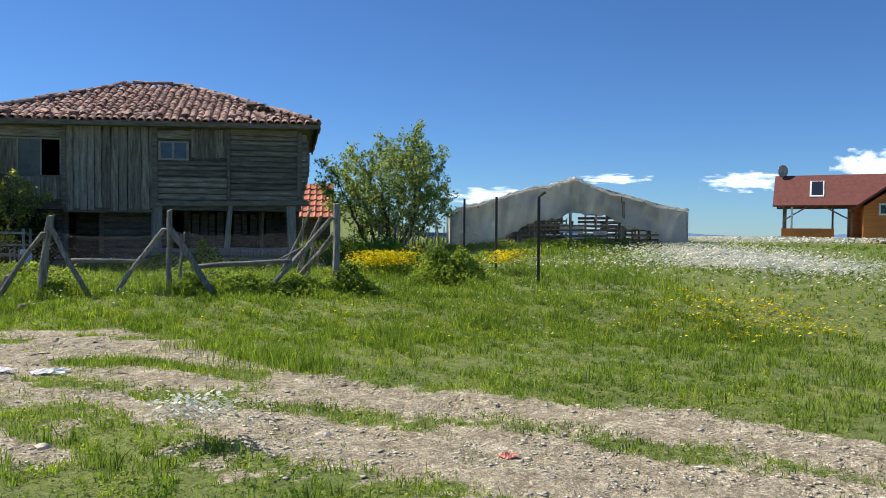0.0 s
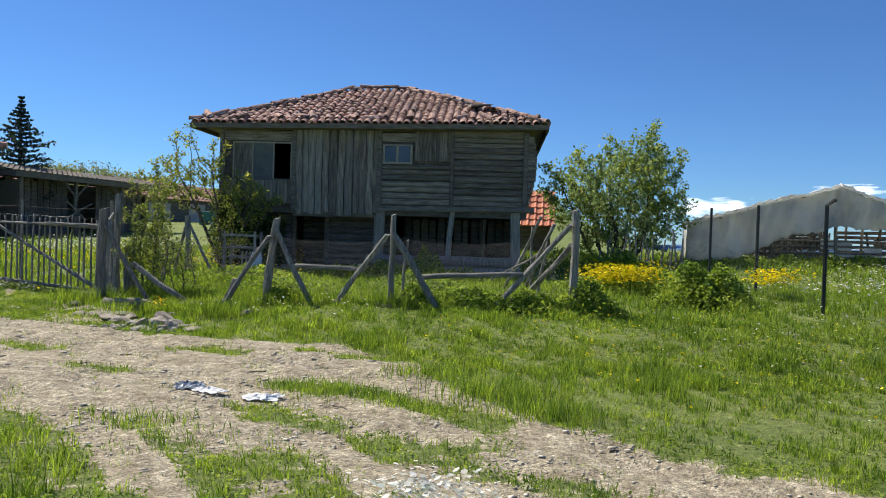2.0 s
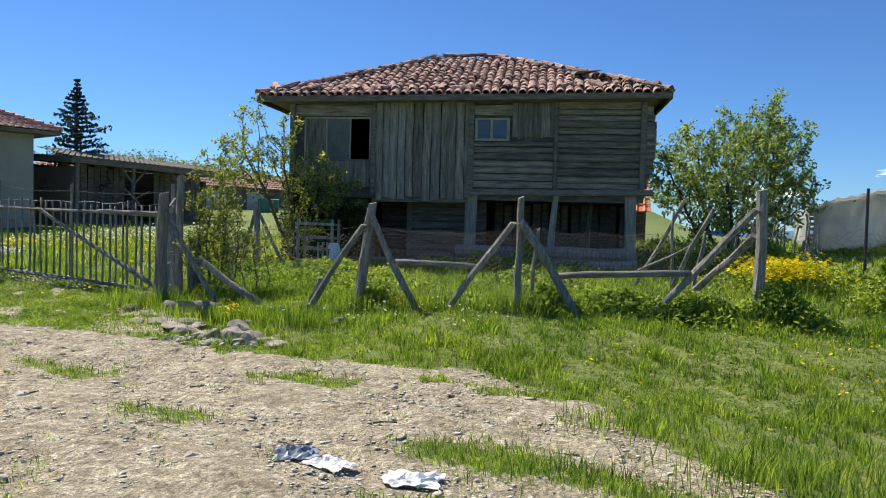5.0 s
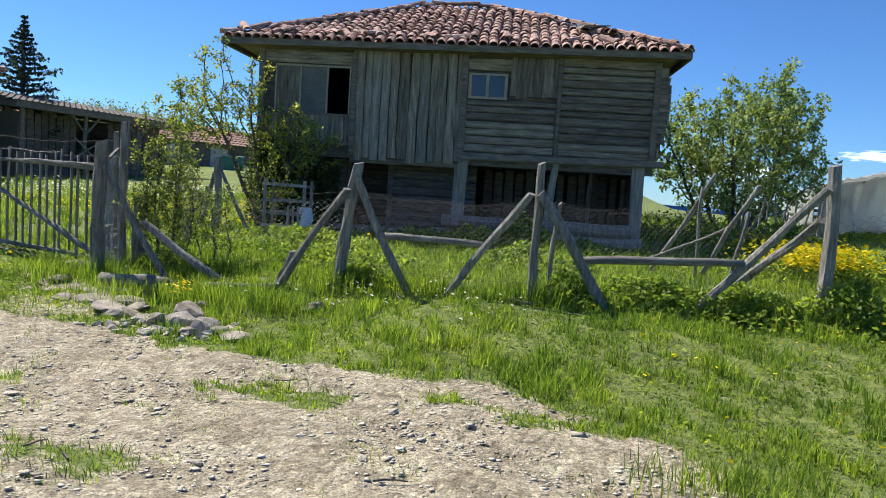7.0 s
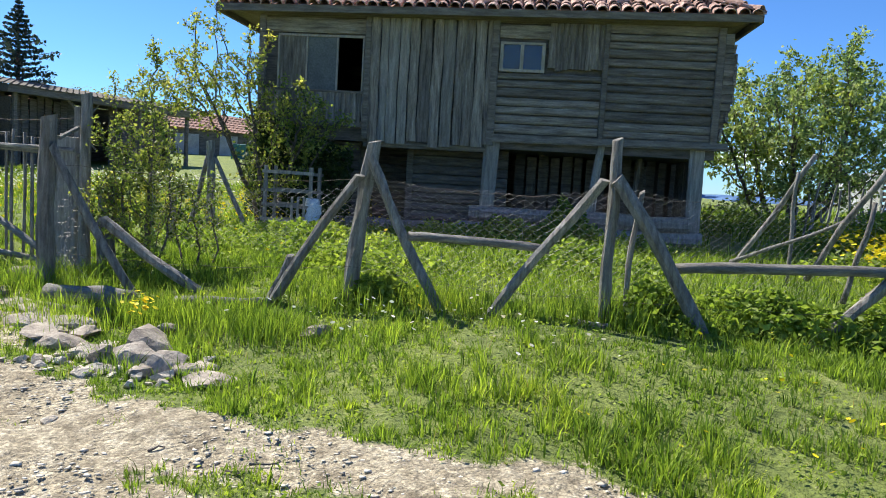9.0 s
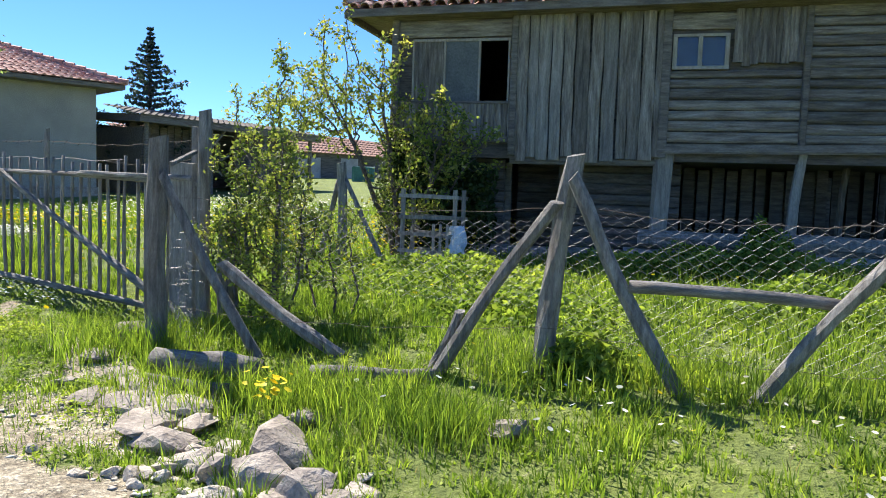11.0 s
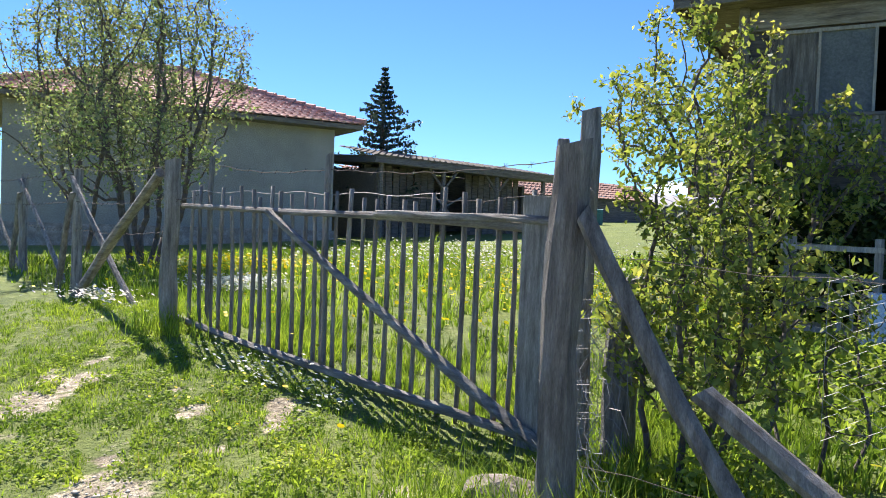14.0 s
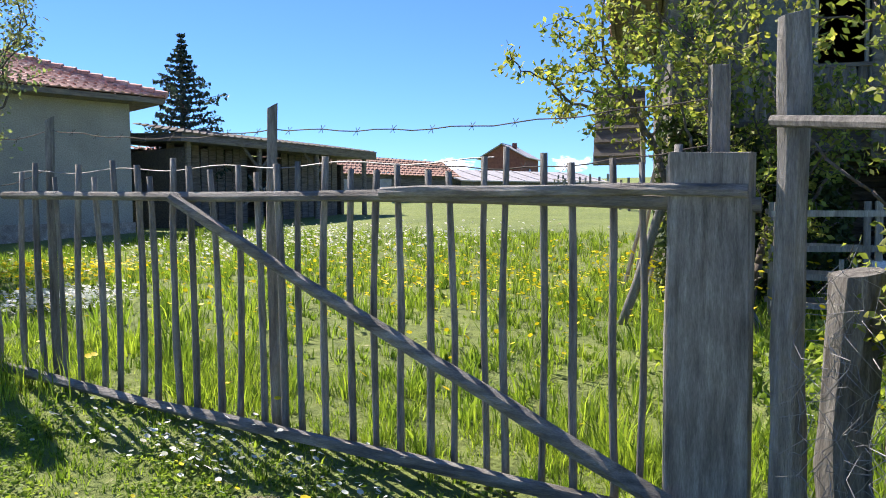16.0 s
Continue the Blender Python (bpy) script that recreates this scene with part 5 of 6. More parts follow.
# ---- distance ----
# blue of the distance haze is put into the hills' base colour
M_HILL = surface("haze_tinted_hills", [(0.3, (0.10, 0.19, 0.38)), (0.7, (0.13, 0.23, 0.42))], 0.002, 1.0, None, 0.02, 0.0)
for k, (d, z0, amp, tone) in enumerate(((3900, -24, 25, 0), (4100, -18, 14, 1))):
    vs, fs = [], []
    n = 160
    for i in range(n + 1):
        a = radians(-80 + 160 * i / n)
        x, y = d * math.sin(a), d * math.cos(a)
        h = z0 + amp * (0.5 + 0.5 * math.sin(i * 0.21 + k * 2 + 1.2) + 0.3 * math.sin(i * 0.53) + 0.12 * math.sin(i * 1.7))
        vs += [(x, y, -140), (x, y, h), (x * 1.03, y * 1.03, h - 60)]
    for i in range(n):
        q = 3 * i
        fs += [(q, q + 3, q + 4, q + 1), (q + 1, q + 4, q + 5, q + 2)]
    solid("far_hills", Build().add(vs, fs), M_HILL, "far hills on the horizon, tinted blue for haze", "hills", kind="structure", smooth=True)

def cloud_material(seed):
    """Soft white cloud, self-glowing, thinning out raggedly towards its rim."""
    m = bpy.data.materials.new("glowing_cloud_white")
    m.use_nodes = True
    nt = m.node_tree
    nt.nodes.clear()
    tc = nt.nodes.new("ShaderNodeTexCoord")
    mp = nt.nodes.new("ShaderNodeMapping")
    mp.inputs["Location"].default_value = (-1, -1, 0)
    mp.inputs["Scale"].default_value = (2, 2, 0)
    nt.links.new(tc.outputs["Generated"], mp.inputs[0])
    ln = nt.nodes.new("ShaderNodeVectorMath")
    ln.operation = "LENGTH"
    nt.links.new(mp.outputs[0], ln.inputs[0])
    ns = nt.nodes.new("ShaderNodeTexNoise")
    ns.noise_dimensions = "4D"
    ns.inputs["W"].default_value = seed
    ns.inputs["Scale"].default_value, ns.inputs["Detail"].default_value = 2.6, 7
    nt.links.new(mp.outputs[0], ns.inputs["Vector"])
    add = nt.nodes.new("ShaderNodeMath")
    add.operation = "MULTIPLY_ADD"
    add.inputs[1].default_value = 2.6
    nt.links.new(ns.outputs[0], add.inputs[0])
    sub = nt.nodes.new("ShaderNodeMath")
    sub.operation = "SUBTRACT"
    sub.inputs[0].default_value = -0.42
    nt.links.new(ln.outputs["Value"], sub.inputs[1])
    nt.links.new(sub.outputs[0], add.inputs[2])
    mr = nt.nodes.new("ShaderNodeMapRange")
    mr.inputs["From Min"].default_value, mr.inputs["From Max"].default_value = 0.0, 0.75
    mr.inputs["To Max"].default_value = 0.92
    nt.links.new(add.outputs[0], mr.inputs["Value"])
    # emission stands in for sunlight on the cloud
    em = nt.nodes.new("ShaderNodeEmission")
    em.inputs[0].default_value = (0.86, 0.92, 1.0, 1)
    em.inputs[1].default_value = 1.55
    tr = nt.nodes.new("ShaderNodeBsdfTransparent")
    mx = nt.nodes.new("ShaderNodeMixShader")
    nt.links.new(mr.outputs[0], mx.inputs[0])
    nt.links.new(tr.outputs[0], mx.inputs[1])
    nt.links.new(em.outputs[0], mx.inputs[2])
    out = nt.nodes.new("ShaderNodeOutputMaterial")
    nt.links.new(mx.outputs[0], out.inputs[0])
    return m


def cloud(x, y, z, wide, tall, seed):
    ob = solid("cloud", Build().add([(-wide / 2, -tall / 2, 0), (wide / 2, -tall / 2, 0), (wide / 2, tall / 2, 0), (-wide / 2, tall / 2, 0)], [(0, 1, 2, 3)]), cloud_material(seed), "small white fair-weather cloud low in the sky", "cloud", "clouds", "structure")
    ob.matrix_basis = pose(x, y, z, 90, 0, -math.degrees(math.atan2(x, y)))


cloud(190, 2994, 140, 420, 80, 1.3)
cloud(658, 2926, 205, 300, 44, 2.7)
cloud(1120, 2784, 190, 340, 84, 3.1)
cloud(1470, 2616, 225, 240, 150, 4.9)
cloud(-826, 2912, 172, 170, 70, 5.2)
cloud(-1280, 2748, 172, 210, 70, 6.8)
# ---- plants ----
M_GRASS = leaf_material("grass_blades", (0.075, 0.14, 0.018), (0.37, 0.49, 0.075), 0.5)
M_GRASS_DRY = leaf_material("dry_grass_blades", (0.20, 0.17, 0.07), (0.40, 0.34, 0.16), 0.3)
M_LEAF = leaf_material("spring_leaves", (0.11, 0.17, 0.03), (0.36, 0.42, 0.11), 0.48)
M_LEAF_YELLOW = leaf_material("young_yellow_leaves", (0.20, 0.22, 0.05), (0.46, 0.47, 0.15), 0.52)
M_LEAF_GREY = leaf_material("grey_green_leaves", (0.17, 0.24, 0.09), (0.43, 0.52, 0.26), 0.48)
M_LEAF_THIN = leaf_material("thin_grey_leaves", (0.15, 0.17, 0.09), (0.34, 0.37, 0.22), 0.4)
M_LEAF_HEDGE = leaf_material("hedge_leaves", (0.085, 0.13, 0.028), (0.38, 0.43, 0.11), 0.48)
M_IVY = leaf_material("dark_ivy_leaves", (0.03, 0.055, 0.018), (0.085, 0.12, 0.04), 0.3)
M_NETTLE = leaf_material("nettle_leaves", (0.12, 0.19, 0.03), (0.38, 0.48, 0.09), 0.5)
M_NEEDLE = leaf_material("spruce_needles", (0.025, 0.05, 0.042), (0.085, 0.125, 0.105), 0.15)
M_BARK = surface("grey_brown_bark", [(0.3, (0.07, 0.055, 0.045)), (0.7, (0.19, 0.16, 0.135))], 8, 0.95, (3, 3, 0.8), 50, 0.8, 0.01)
M_YELLOW = leaf_material("yellow_petals", (0.66, 0.52, 0.01), (0.86, 0.74, 0.03), 0.25, through_tint=(1, 1, 1))
M_PETAL = leaf_material("white_petals", (0.72, 0.72, 0.68), (0.88, 0.88, 0.85), 0.25, through_tint=(1, 1, 1))
RNG = np.random.default_rng(11)


def blades(name, x, y, tall, wide, material, label, lean=0.8, a=None):
    """Blades of grass at the points given, each bent its own way: one object."""
    n = len(x)
    z = ground_z(x, y) - 0.01
    a = RNG.uniform(0, 2 * np.pi, n) if a is None else a
    bend = RNG.uniform(0.1, 1, n) * lean * tall
    ca, sa = np.cos(a), np.sin(a)
    b2 = a + RNG.uniform(-1, 1, n) + np.pi / 2
    dx, dy = np.cos(b2) * wide / 2, np.sin(b2) * wide / 2
    base = np.stack([x, y, z], 1)
    side = np.stack([dx, dy, np.zeros(n)], 1)
    mid = base + np.stack([ca * bend * 0.3, sa * bend * 0.3, tall * 0.55], 1)
    tip = base + np.stack([ca * bend, sa * bend, tall], 1)
    v = np.stack([base - side, base + side, mid + side * 0.75, mid - side * 0.75, tip], 1).reshape(-1, 3)
    i = np.arange(n)[:, None] * 5
    f = np.concatenate([i + np.array([[0, 1, 2]]), i + np.array([[0, 2, 3]]), i + np.array([[3, 2, 4]])])
    return tagged(new(name, arrays_mesh(name, v, f, material)), label, "grass", kind="stuff")


def scatter(n, x0, x1, y0, y1):
    return RNG.uniform(x0, x1, n), RNG.uniform(y0, y1, n)


def clear_of(x, y):
    """True where no building stands."""
    u = (x - HX) * math.cos(radians(HTURN)) + (y - HY) * math.sin(radians(HTURN))
    v = -(x - HX) * math.sin(radians(HTURN)) + (y - HY) * math.cos(radians(HTURN))
    return ~((u > U0) & (u < U1) & (v > 0.2) & (v < DEEP))


def lush(x, y):
    """How tall the grass grows here."""
    inside = ss(12.6, 13.6, y) * ss(-10.6, -9.8, x) * (1 - ss(-0.5, 1.5, x))
    t = 0.066 + 0.04 * wave(x, y, 1.3, 1.0) + 0.055 * wave(x, y, 0.33, 6.0) + 0.03 * wave(x, y, 0.13, 2.0)
    t = t + 0.035 * inside + 0.03 * ss(14, 15, y) 
    t = t - 0.03 * ss(-10.5, -11.5, x) * (1 - ss(13.2, 13.8, y))
    t = np.where((x < -10.7) & (y < 14.1), np.minimum(t, 0.045), t)
    track = (y < np.interp(x, EDGE_X, FAR_Y)) & (y > np.interp(x, EDGE_X, NEAR_Y))
    t = np.where(track, np.minimum(t, 0.05), t)
    return np.clip(t, 0.03, 0.4)


def meadow(n, x0, x1, y0, y1, scale, wide, name, per=9, loose=0.03):
    """Grass in tufts whose blades lean outwards, thin where the ground is bare."""
    x, y = scatter(n // per, x0, x1, y0, y1)
    n = len(x)
    bare = dirt(x, y)
    dens = 0.3 + 0.6 * wave(x, y, 0.33, 6.0) + 0.4 * wave(x, y, 0.13, 2.0)
    keep = (RNG.uniform(0, 1, n) > bare * 1.25) & clear_of(x, y) & (RNG.uniform(0, 1, n) < dens + 0.55)
    edge = np.minimum(np.minimum(x - x0, x1 - x), np.minimum(y - y0, y1 - y))
    keep &= RNG.uniform(0, 1, n) < 0.1 + edge / 1.2
    keep &= ~((bare > 0.35) & (RNG.uniform(0, 1, n) < 0.8))
    keep &= ~((y > 13.6) & (y < 14.1) & (x > -15.2) & (x < -10.9) & (RNG.uniform(0, 1, n) < 0.6))
    x, y, bare = x[keep], y[keep], bare[keep]
    tall = lush(x, y) * RNG.gamma(9, 1 / 9, len(x)) * scale * (1 - 0.55 * bare)
    x, y, tall = np.repeat(x, per), np.repeat(y, per), np.repeat(tall, per)
    a = RNG.uniform(0, 2 * np.pi, len(x))
    d = RNG.uniform(0, 1, len(x)) ** 0.7 * (loose + 0.22 * tall)
    blades(name, x + np.cos(a) * d, y + np.sin(a) * d, tall * RNG.uniform(0.55, 1.2, len(x)), RNG.uniform(0.6, 1.3, len(x)) * wide, M_GRASS, "bright green spring grass of the meadow", 0.75, a + RNG.uniform(-0.7, 0.7, len(x)))


meadow(175000, -9, 6, 3.0, 11.6, 0.9, 0.0078, "near_grass")
meadow(215000, -12, 5, 9.2, 14.6, 1.0, 0.010, "verge_grass")
meadow(140000, -18, -9.5, 11.2, 15.2, 1.0, 0.0075, "gate_grass")
meadow(90000, -13, 5, 14, 20.5, 1.15, 0.011, "yard_grass")
meadow(70000, -26, -10, 14, 27, 1.25, 0.016, "paddock_grass")
meadow(120000, 0, 22, 4, 30, 0.9, 0.014, "field_grass")
meadow(30000, -8, 12, 20, 34, 1.5, 0.022, "far_grass")
# thin dry stalks and tufts on the bare track
x, y = scatter(70000, -13, 6, 3.3, 12.6)
k = (dirt(x, y) > 0.2) & (wave(x, y, 0.35, 8.0) + 0.5 * wave(x, y, 0.12, 3.0) > 0.42)
blades("track_grass", x[k], y[k], RNG.uniform(0.015, 0.055, k.sum()), np.full(k.sum(), 0.006), M_GRASS, "short sparse grass on the gravel track")
x, y = scatter(9000, -13, 5, 3.3, 13)
k = (wave(x, y, 0.5, 3.3) > 0.2) & (dirt(x, y) < 0.3)
blades("dry_grass", x[k], y[k], RNG.uniform(0.03, 0.16, k.sum()), np.full(k.sum(), 0.005), M_GRASS_DRY, "dry straw among the grass")
x, y = scatter(150000, -12.5, 6, 3.3, 12.0)
d = dirt(x, y)
k = (d > 0.04) & (d < 0.62) & (RNG.uniform(0, 1, len(x)) < 0.75)
blades("edge_grass", x[k], y[k], RNG.uniform(0.02, 0.085, k.sum()), np.full(k.sum(), 0.007), M_GRASS, "short grass at the edges of the track")
# tall tufts round posts and stones
TUFTS = ((-10.15, 12.9, 0.3, 500), (-10.45, 12.6, 0.3, 500), (-9.2, 12.15, 0.22, 500), (-8.3, 12.4, 0.25, 900), (-7.1, 13.3, 0.28, 600), (-4.9, 13.4, 0.3, 600), (-2.0, 13.7, 0.3, 600), (-15.0, 13.8, 0.25, 500), (-7.4, 12.4, 0.24, 900), (-6.1, 13.3, 0.3, 400), (-3.9, 8.46, 0.08, 600), (-3.3, 8.32, 0.09, 600), (-2.7, 8.12, 0.08, 500), (-2.15, 8.75, 0.2, 500), (-1.5, 8.2, 0.2, 500), (-3.0, 9.6, 0.16, 400), (-4.4, 6.7, 0.09, 300))
tx, ty, th = [], [], []
for cx, cy, h, n in TUFTS:
    tx.append(cx + RNG.normal(0, 0.28, n))
    ty.append(cy + RNG.normal(0, 0.16, n))
    th.append(h * RNG.uniform(0.4, 1.3, n))
blades("tall_tufts", np.concatenate(tx), np.concatenate(ty), np.concatenate(th), np.full(sum(map(len, tx)), 0.008), M_GRASS, "tall lush grass tufts along the fence")


def leaf_cloud(name, pts, size, material, parent=None, label="", flat=0.0, kind="stuff"):
    """Many small pointed leaves about the points given: one mesh."""
    n = len(pts)
    a = RNG.normal(0, 1, (n, 3))
    a[:, 2] *= 1 - flat
    a /= np.linalg.norm(a, axis=1)[:, None] + 1e-9
    b = RNG.normal(0, 1, (n, 3))
    b -= a * (a * b).sum(1)[:, None]
    b /= np.linalg.norm(b, axis=1)[:, None] + 1e-9
    s = size * RNG.uniform(0.6, 1.35, n)[:, None]
    fold = np.cross(a, b) * s * 0.12
    v = np.stack([pts - a * s * 0.5, pts + b * s * 0.28 + fold, pts + a * s * 0.5, pts - b * s * 0.28 + fold], 1).reshape(-1, 3)
    i = np.arange(n)[:, None] * 4
    f = np.concatenate([i + np.array([[0, 1, 2]]), i + np.array([[0, 2, 3]])])
    me = arrays_mesh(name, v, f, material)
    ob = new(name, me)
    if parent:
        ob.parent = parent
    return tagged(ob, label, kind=kind)


def in_blob(rng, blob):
    """Random points in an uneven ellipsoid, more of them towards its outside."""
    cx, cy, cz, rx, ry, rz, n = blob
    d = rng.normal(0, 1, (n, 3))
    d /= np.linalg.norm(d, axis=1)[:, None]
    lump = 1 + 0.22 * np.sin(d[:, 0] * 5 + cx * 7) * np.sin(d[:, 1] * 4 + d[:, 2] * 6 + cz)
    return np.array([cx, cy, cz]) + d * (rng.uniform(0.05, 1, n) ** 0.45 * lump)[:, None] * np.array([rx, ry, rz])


def tree(name, at, blobs, stems, label, seed, step, leaf, per_node, material, second=None, share=0.25, category="tree", twig=0.005, jitter=0.5, power=0.46):
    """A tree whose limbs grow step by step towards points of its crown; leaves sit along the thin twigs."""
    rng = np.random.default_rng(seed)
    t = thing(name, label, category, at)
    goal = np.concatenate([in_blob(rng, b) for b in blobs])
    pos, par = [], []
    for bx, by, dx, dy, length in stems:
        d = np.array([dx, dy, 1.0])
        d /= np.linalg.norm(d)
        n = max(2, int(length / step))
        for k in range(n):
            wob = rng.normal(0, 0.12, 3) * step
            pos.append(np.array([bx, by, -0.2]) if k == 0 else pos[-1] + d * (length + 0.2) / (n - 1) + wob)
            par.append(-1 if k == 0 else len(pos) - 2)
    best, near, seen = np.full(len(goal), 1e9), np.zeros(len(goal), int), 0
    for _ in range(90):
        P = np.array(pos[seen:])
        dist = np.linalg.norm(goal[:, None] - P[None], axis=2)
        k = dist.argmin(1)
        gap = dist[np.arange(len(goal)), k]
        nearer = gap < best
        best, near = np.where(nearer, gap, best), np.where(nearer, k + seen, near)
        live = best > step
        goal, best, near, seen = goal[live], best[live], near[live], len(pos)
        if not len(goal):
            break
        for k in np.unique(near):
            pull = goal[near == k] - pos[k]
            d = (pull / np.linalg.norm(pull, axis=1)[:, None]).mean(0) + rng.normal(0, 0.14, 3) + np.array([0, 0, 0.05])
            pos.append(pos[k] + d / (np.linalg.norm(d) + 1e-6) * step)
            par.append(int(k))
    count = [1] * len(pos)
    for k in range(len(pos) - 1, -1, -1):
        if par[k] >= 0:
            count[par[k]] += count[k]
    b = Build()
    for k in range(len(pos)):
        if par[k] >= 0:
            r = twig * count[k] ** power
            b.pole(pos[par[k]], pos[k], min(twig * count[par[k]] ** power, r * 1.5), r, 6 if count[k] > 30 else 4, 2, 0, 0)
    tagged(part("trunk", b, M_BARK, t, "", True), kind="stuff")
    ends = [k for k in range(len(pos)) if count[k] <= 12 and par[k] >= 0]
    a, c = np.array([pos[par[k]] for k in ends]), np.array([pos[k] for k in ends])
    q = rng.integers(0, len(ends), len(ends) * per_node)
    w = rng.uniform(0, 1.15, len(q))[:, None]
    pts = a[q] * (1 - w) + c[q] * w + rng.normal(0, step * jitter * 0.5, (len(q), 3))
    if second:
        tone = rng.uniform(0, 1, len(ends))[q] < share
        leaf_cloud("crown", pts[~tone], leaf, material, t)
        leaf_cloud("young_leaves", pts[tone], leaf, second, t)
    else:
        leaf_cloud("crown", pts, leaf, material, t)
    return t


tree("bushy_tree", (-1.95, 27.2, 0.75), [(-0.1, 0, 2.4, 2.2, 2.0, 1.55, 800), (0.9, 0, 3.4, 1.0, 1.0, 1.15, 220), (-1.5, 0, 1.8, 1.2, 1.2, 0.8, 160), (1.4, 0.3, 1.8, 1.1, 1.2, 1.0, 180), (0.1, -0.1, 0.9, 1.7, 1.4, 0.6, 200), (-2.3, 0, 3.0, 0.5, 0.4, 0.4, 25), (1.1, 0, 4.5, 0.22, 0.22, 0.45, 20), (-0.4, 0, 4.0, 0.25, 0.25, 0.4, 20), (1.9, 0, 3.5, 0.25, 0.25, 0.4, 16), (-1.4, 0, 3.6, 0.3, 0.25, 0.4, 18)],
     [(0, 0, 0.1, 0.1, 0.5), (0.15, 0.1, 0.5, 0, 0.6), (-0.15, 0, -0.6, 0.1, 0.6), (0, -0.15, -0.1, -0.5, 0.5), (0.1, 0.2, 0.2, 0.5, 0.5), (0.2, -0.1, 0.9, -0.2, 0.6), (-0.2, -0.1, -1.0, -0.2, 0.6)],
     "many-stemmed young tree with light spring leaves", 4, 0.15, 0.115, 12, M_LEAF_GREY, M_LEAF, 0.3, twig=0.0042, jitter=1.1, power=0.45)
tree("young_fruit_tree", (-11.16, 18.45, 0.42), [(-0.8, -0.4, 2.3, 1.15, 0.9, 0.75, 300), (0.5, 0.2, 1.75, 1.0, 0.7, 0.75, 330), (-0.9, -0.4, 3.0, 0.5, 0.4, 0.7, 50), (-0.2, 0, 3.0, 0.35, 0.3, 0.4, 30), (0.1, 0, 0.9, 0.7, 0.6, 0.6, 150)],
     [(0, 0, -0.05, 0, 0.5), (0.1, 0.05, 0.25, 0.1, 0.5), (-0.05, 0.05, -0.2, 0, 0.5)],
     "slender young fruit tree with sparse fresh leaves", 9, 0.09, 0.068, 7, M_LEAF, M_LEAF_YELLOW, 0.45, twig=0.0028, jitter=1.0, power=0.44)
tree("hedge_shrub", (-9.98, 13.8, 0.25), [(0.1, 0.05, 0.75, 0.52, 0.5, 0.6, 460), (0.1, 0.12, 1.35, 0.36, 0.32, 0.45, 170), (0.12, 0.16, 1.85, 0.12, 0.12, 0.32, 30), (-0.2, -0.05, 1.4, 0.2, 0.18, 0.3, 45)],
     [(0, 0, 0.05, 0, 0.3), (0.12, 0, 0.2, 0.1, 0.3), (-0.15, 0.05, -0.2, 0.1, 0.3), (0.05, 0.15, 0.1, 0.2, 0.3), (0.2, 0.1, 0.4, 0.1, 0.3)],
     "leafy shrub with reddish young leaves growing through the fence", 21, 0.06, 0.045, 8, M_LEAF_HEDGE, M_LEAF_YELLOW, 0.3, "shrub", 0.0021, 1.0, 0.42)
tree("hedge_shrub", (-9.5, 14.35, 0.3), [(0.0, 0.0, 0.6, 0.4, 0.4, 0.5, 130)], [(0, 0, 0.1, 0.05, 0.2), (0.1, 0.05, 0.3, 0.2, 0.2), (-0.1, 0, -0.25, 0, 0.2)],
     "low thin shrub behind the fence", 22, 0.07, 0.045, 6, M_LEAF_HEDGE, None, 0, "shrub", 0.0021, 0.9, 0.42)
tree("hedge_shrub", (-10.25, 14.45, 0.3), [(0.1, 0.0, 1.1, 0.3, 0.3, 0.5, 60), (0.05, 0.1, 1.8, 0.22, 0.22, 0.45, 45), (0.0, 0.1, 2.25, 0.14, 0.14, 0.3, 20), (-0.45, 0.05, 1.95, 0.3, 0.15, 0.22, 22)], [(0, 0, 0.05, 0.05, 0.6), (0.08, 0, 0.1, 0.1, 0.5)],
     "tall thin shrub with yellowish young leaves", 23, 0.075, 0.045, 9, M_LEAF_YELLOW, M_LEAF_HEDGE, 0.4, "shrub", 0.0022, 0.9, 0.42)
tree("leafing_tree", (-22.6, 17.4, 0.5), [(0.1, 0, 3.9, 2.0, 2.0, 2.3, 800), (0.5, -0.4, 2.3, 1.8, 1.8, 1.2, 300), (-0.6, 0, 5.3, 1.5, 1.5, 1.1, 200)],
     [(0, 0, 0, 0, 0.6), (0.2, 0, 0.3, 0.1, 0.6), (-0.2, 0.1, -0.35, 0, 0.6), (0.1, -0.2, 0.1, -0.3, 0.6), (0, 0.25, -0.1, 0.35, 0.6), (0.3, 0.1, 0.6, 0.2, 0.6)],
     "wide many-stemmed tree with thin grey-green leaves", 31, 0.16, 0.078, 12, M_LEAF_THIN, M_LEAF_GREY, 0.3, twig=0.0045, jitter=1.2, power=0.44)
tree("leafing_tree", (-25.9, 17.6, 0.5), [(0, 0, 3.9, 1.9, 1.9, 2.4, 600)], [(0, 0, 0, 0, 0.6), (0.2, 0, 0.3, 0.1, 0.6), (-0.2, 0.1, -0.3, 0, 0.6)],
     "wide many-stemmed tree with thin grey-green leaves", 32, 0.17, 0.078, 12, M_LEAF_THIN, M_LEAF_GREY, 0.3, twig=0.0045, jitter=1.2, power=0.44)


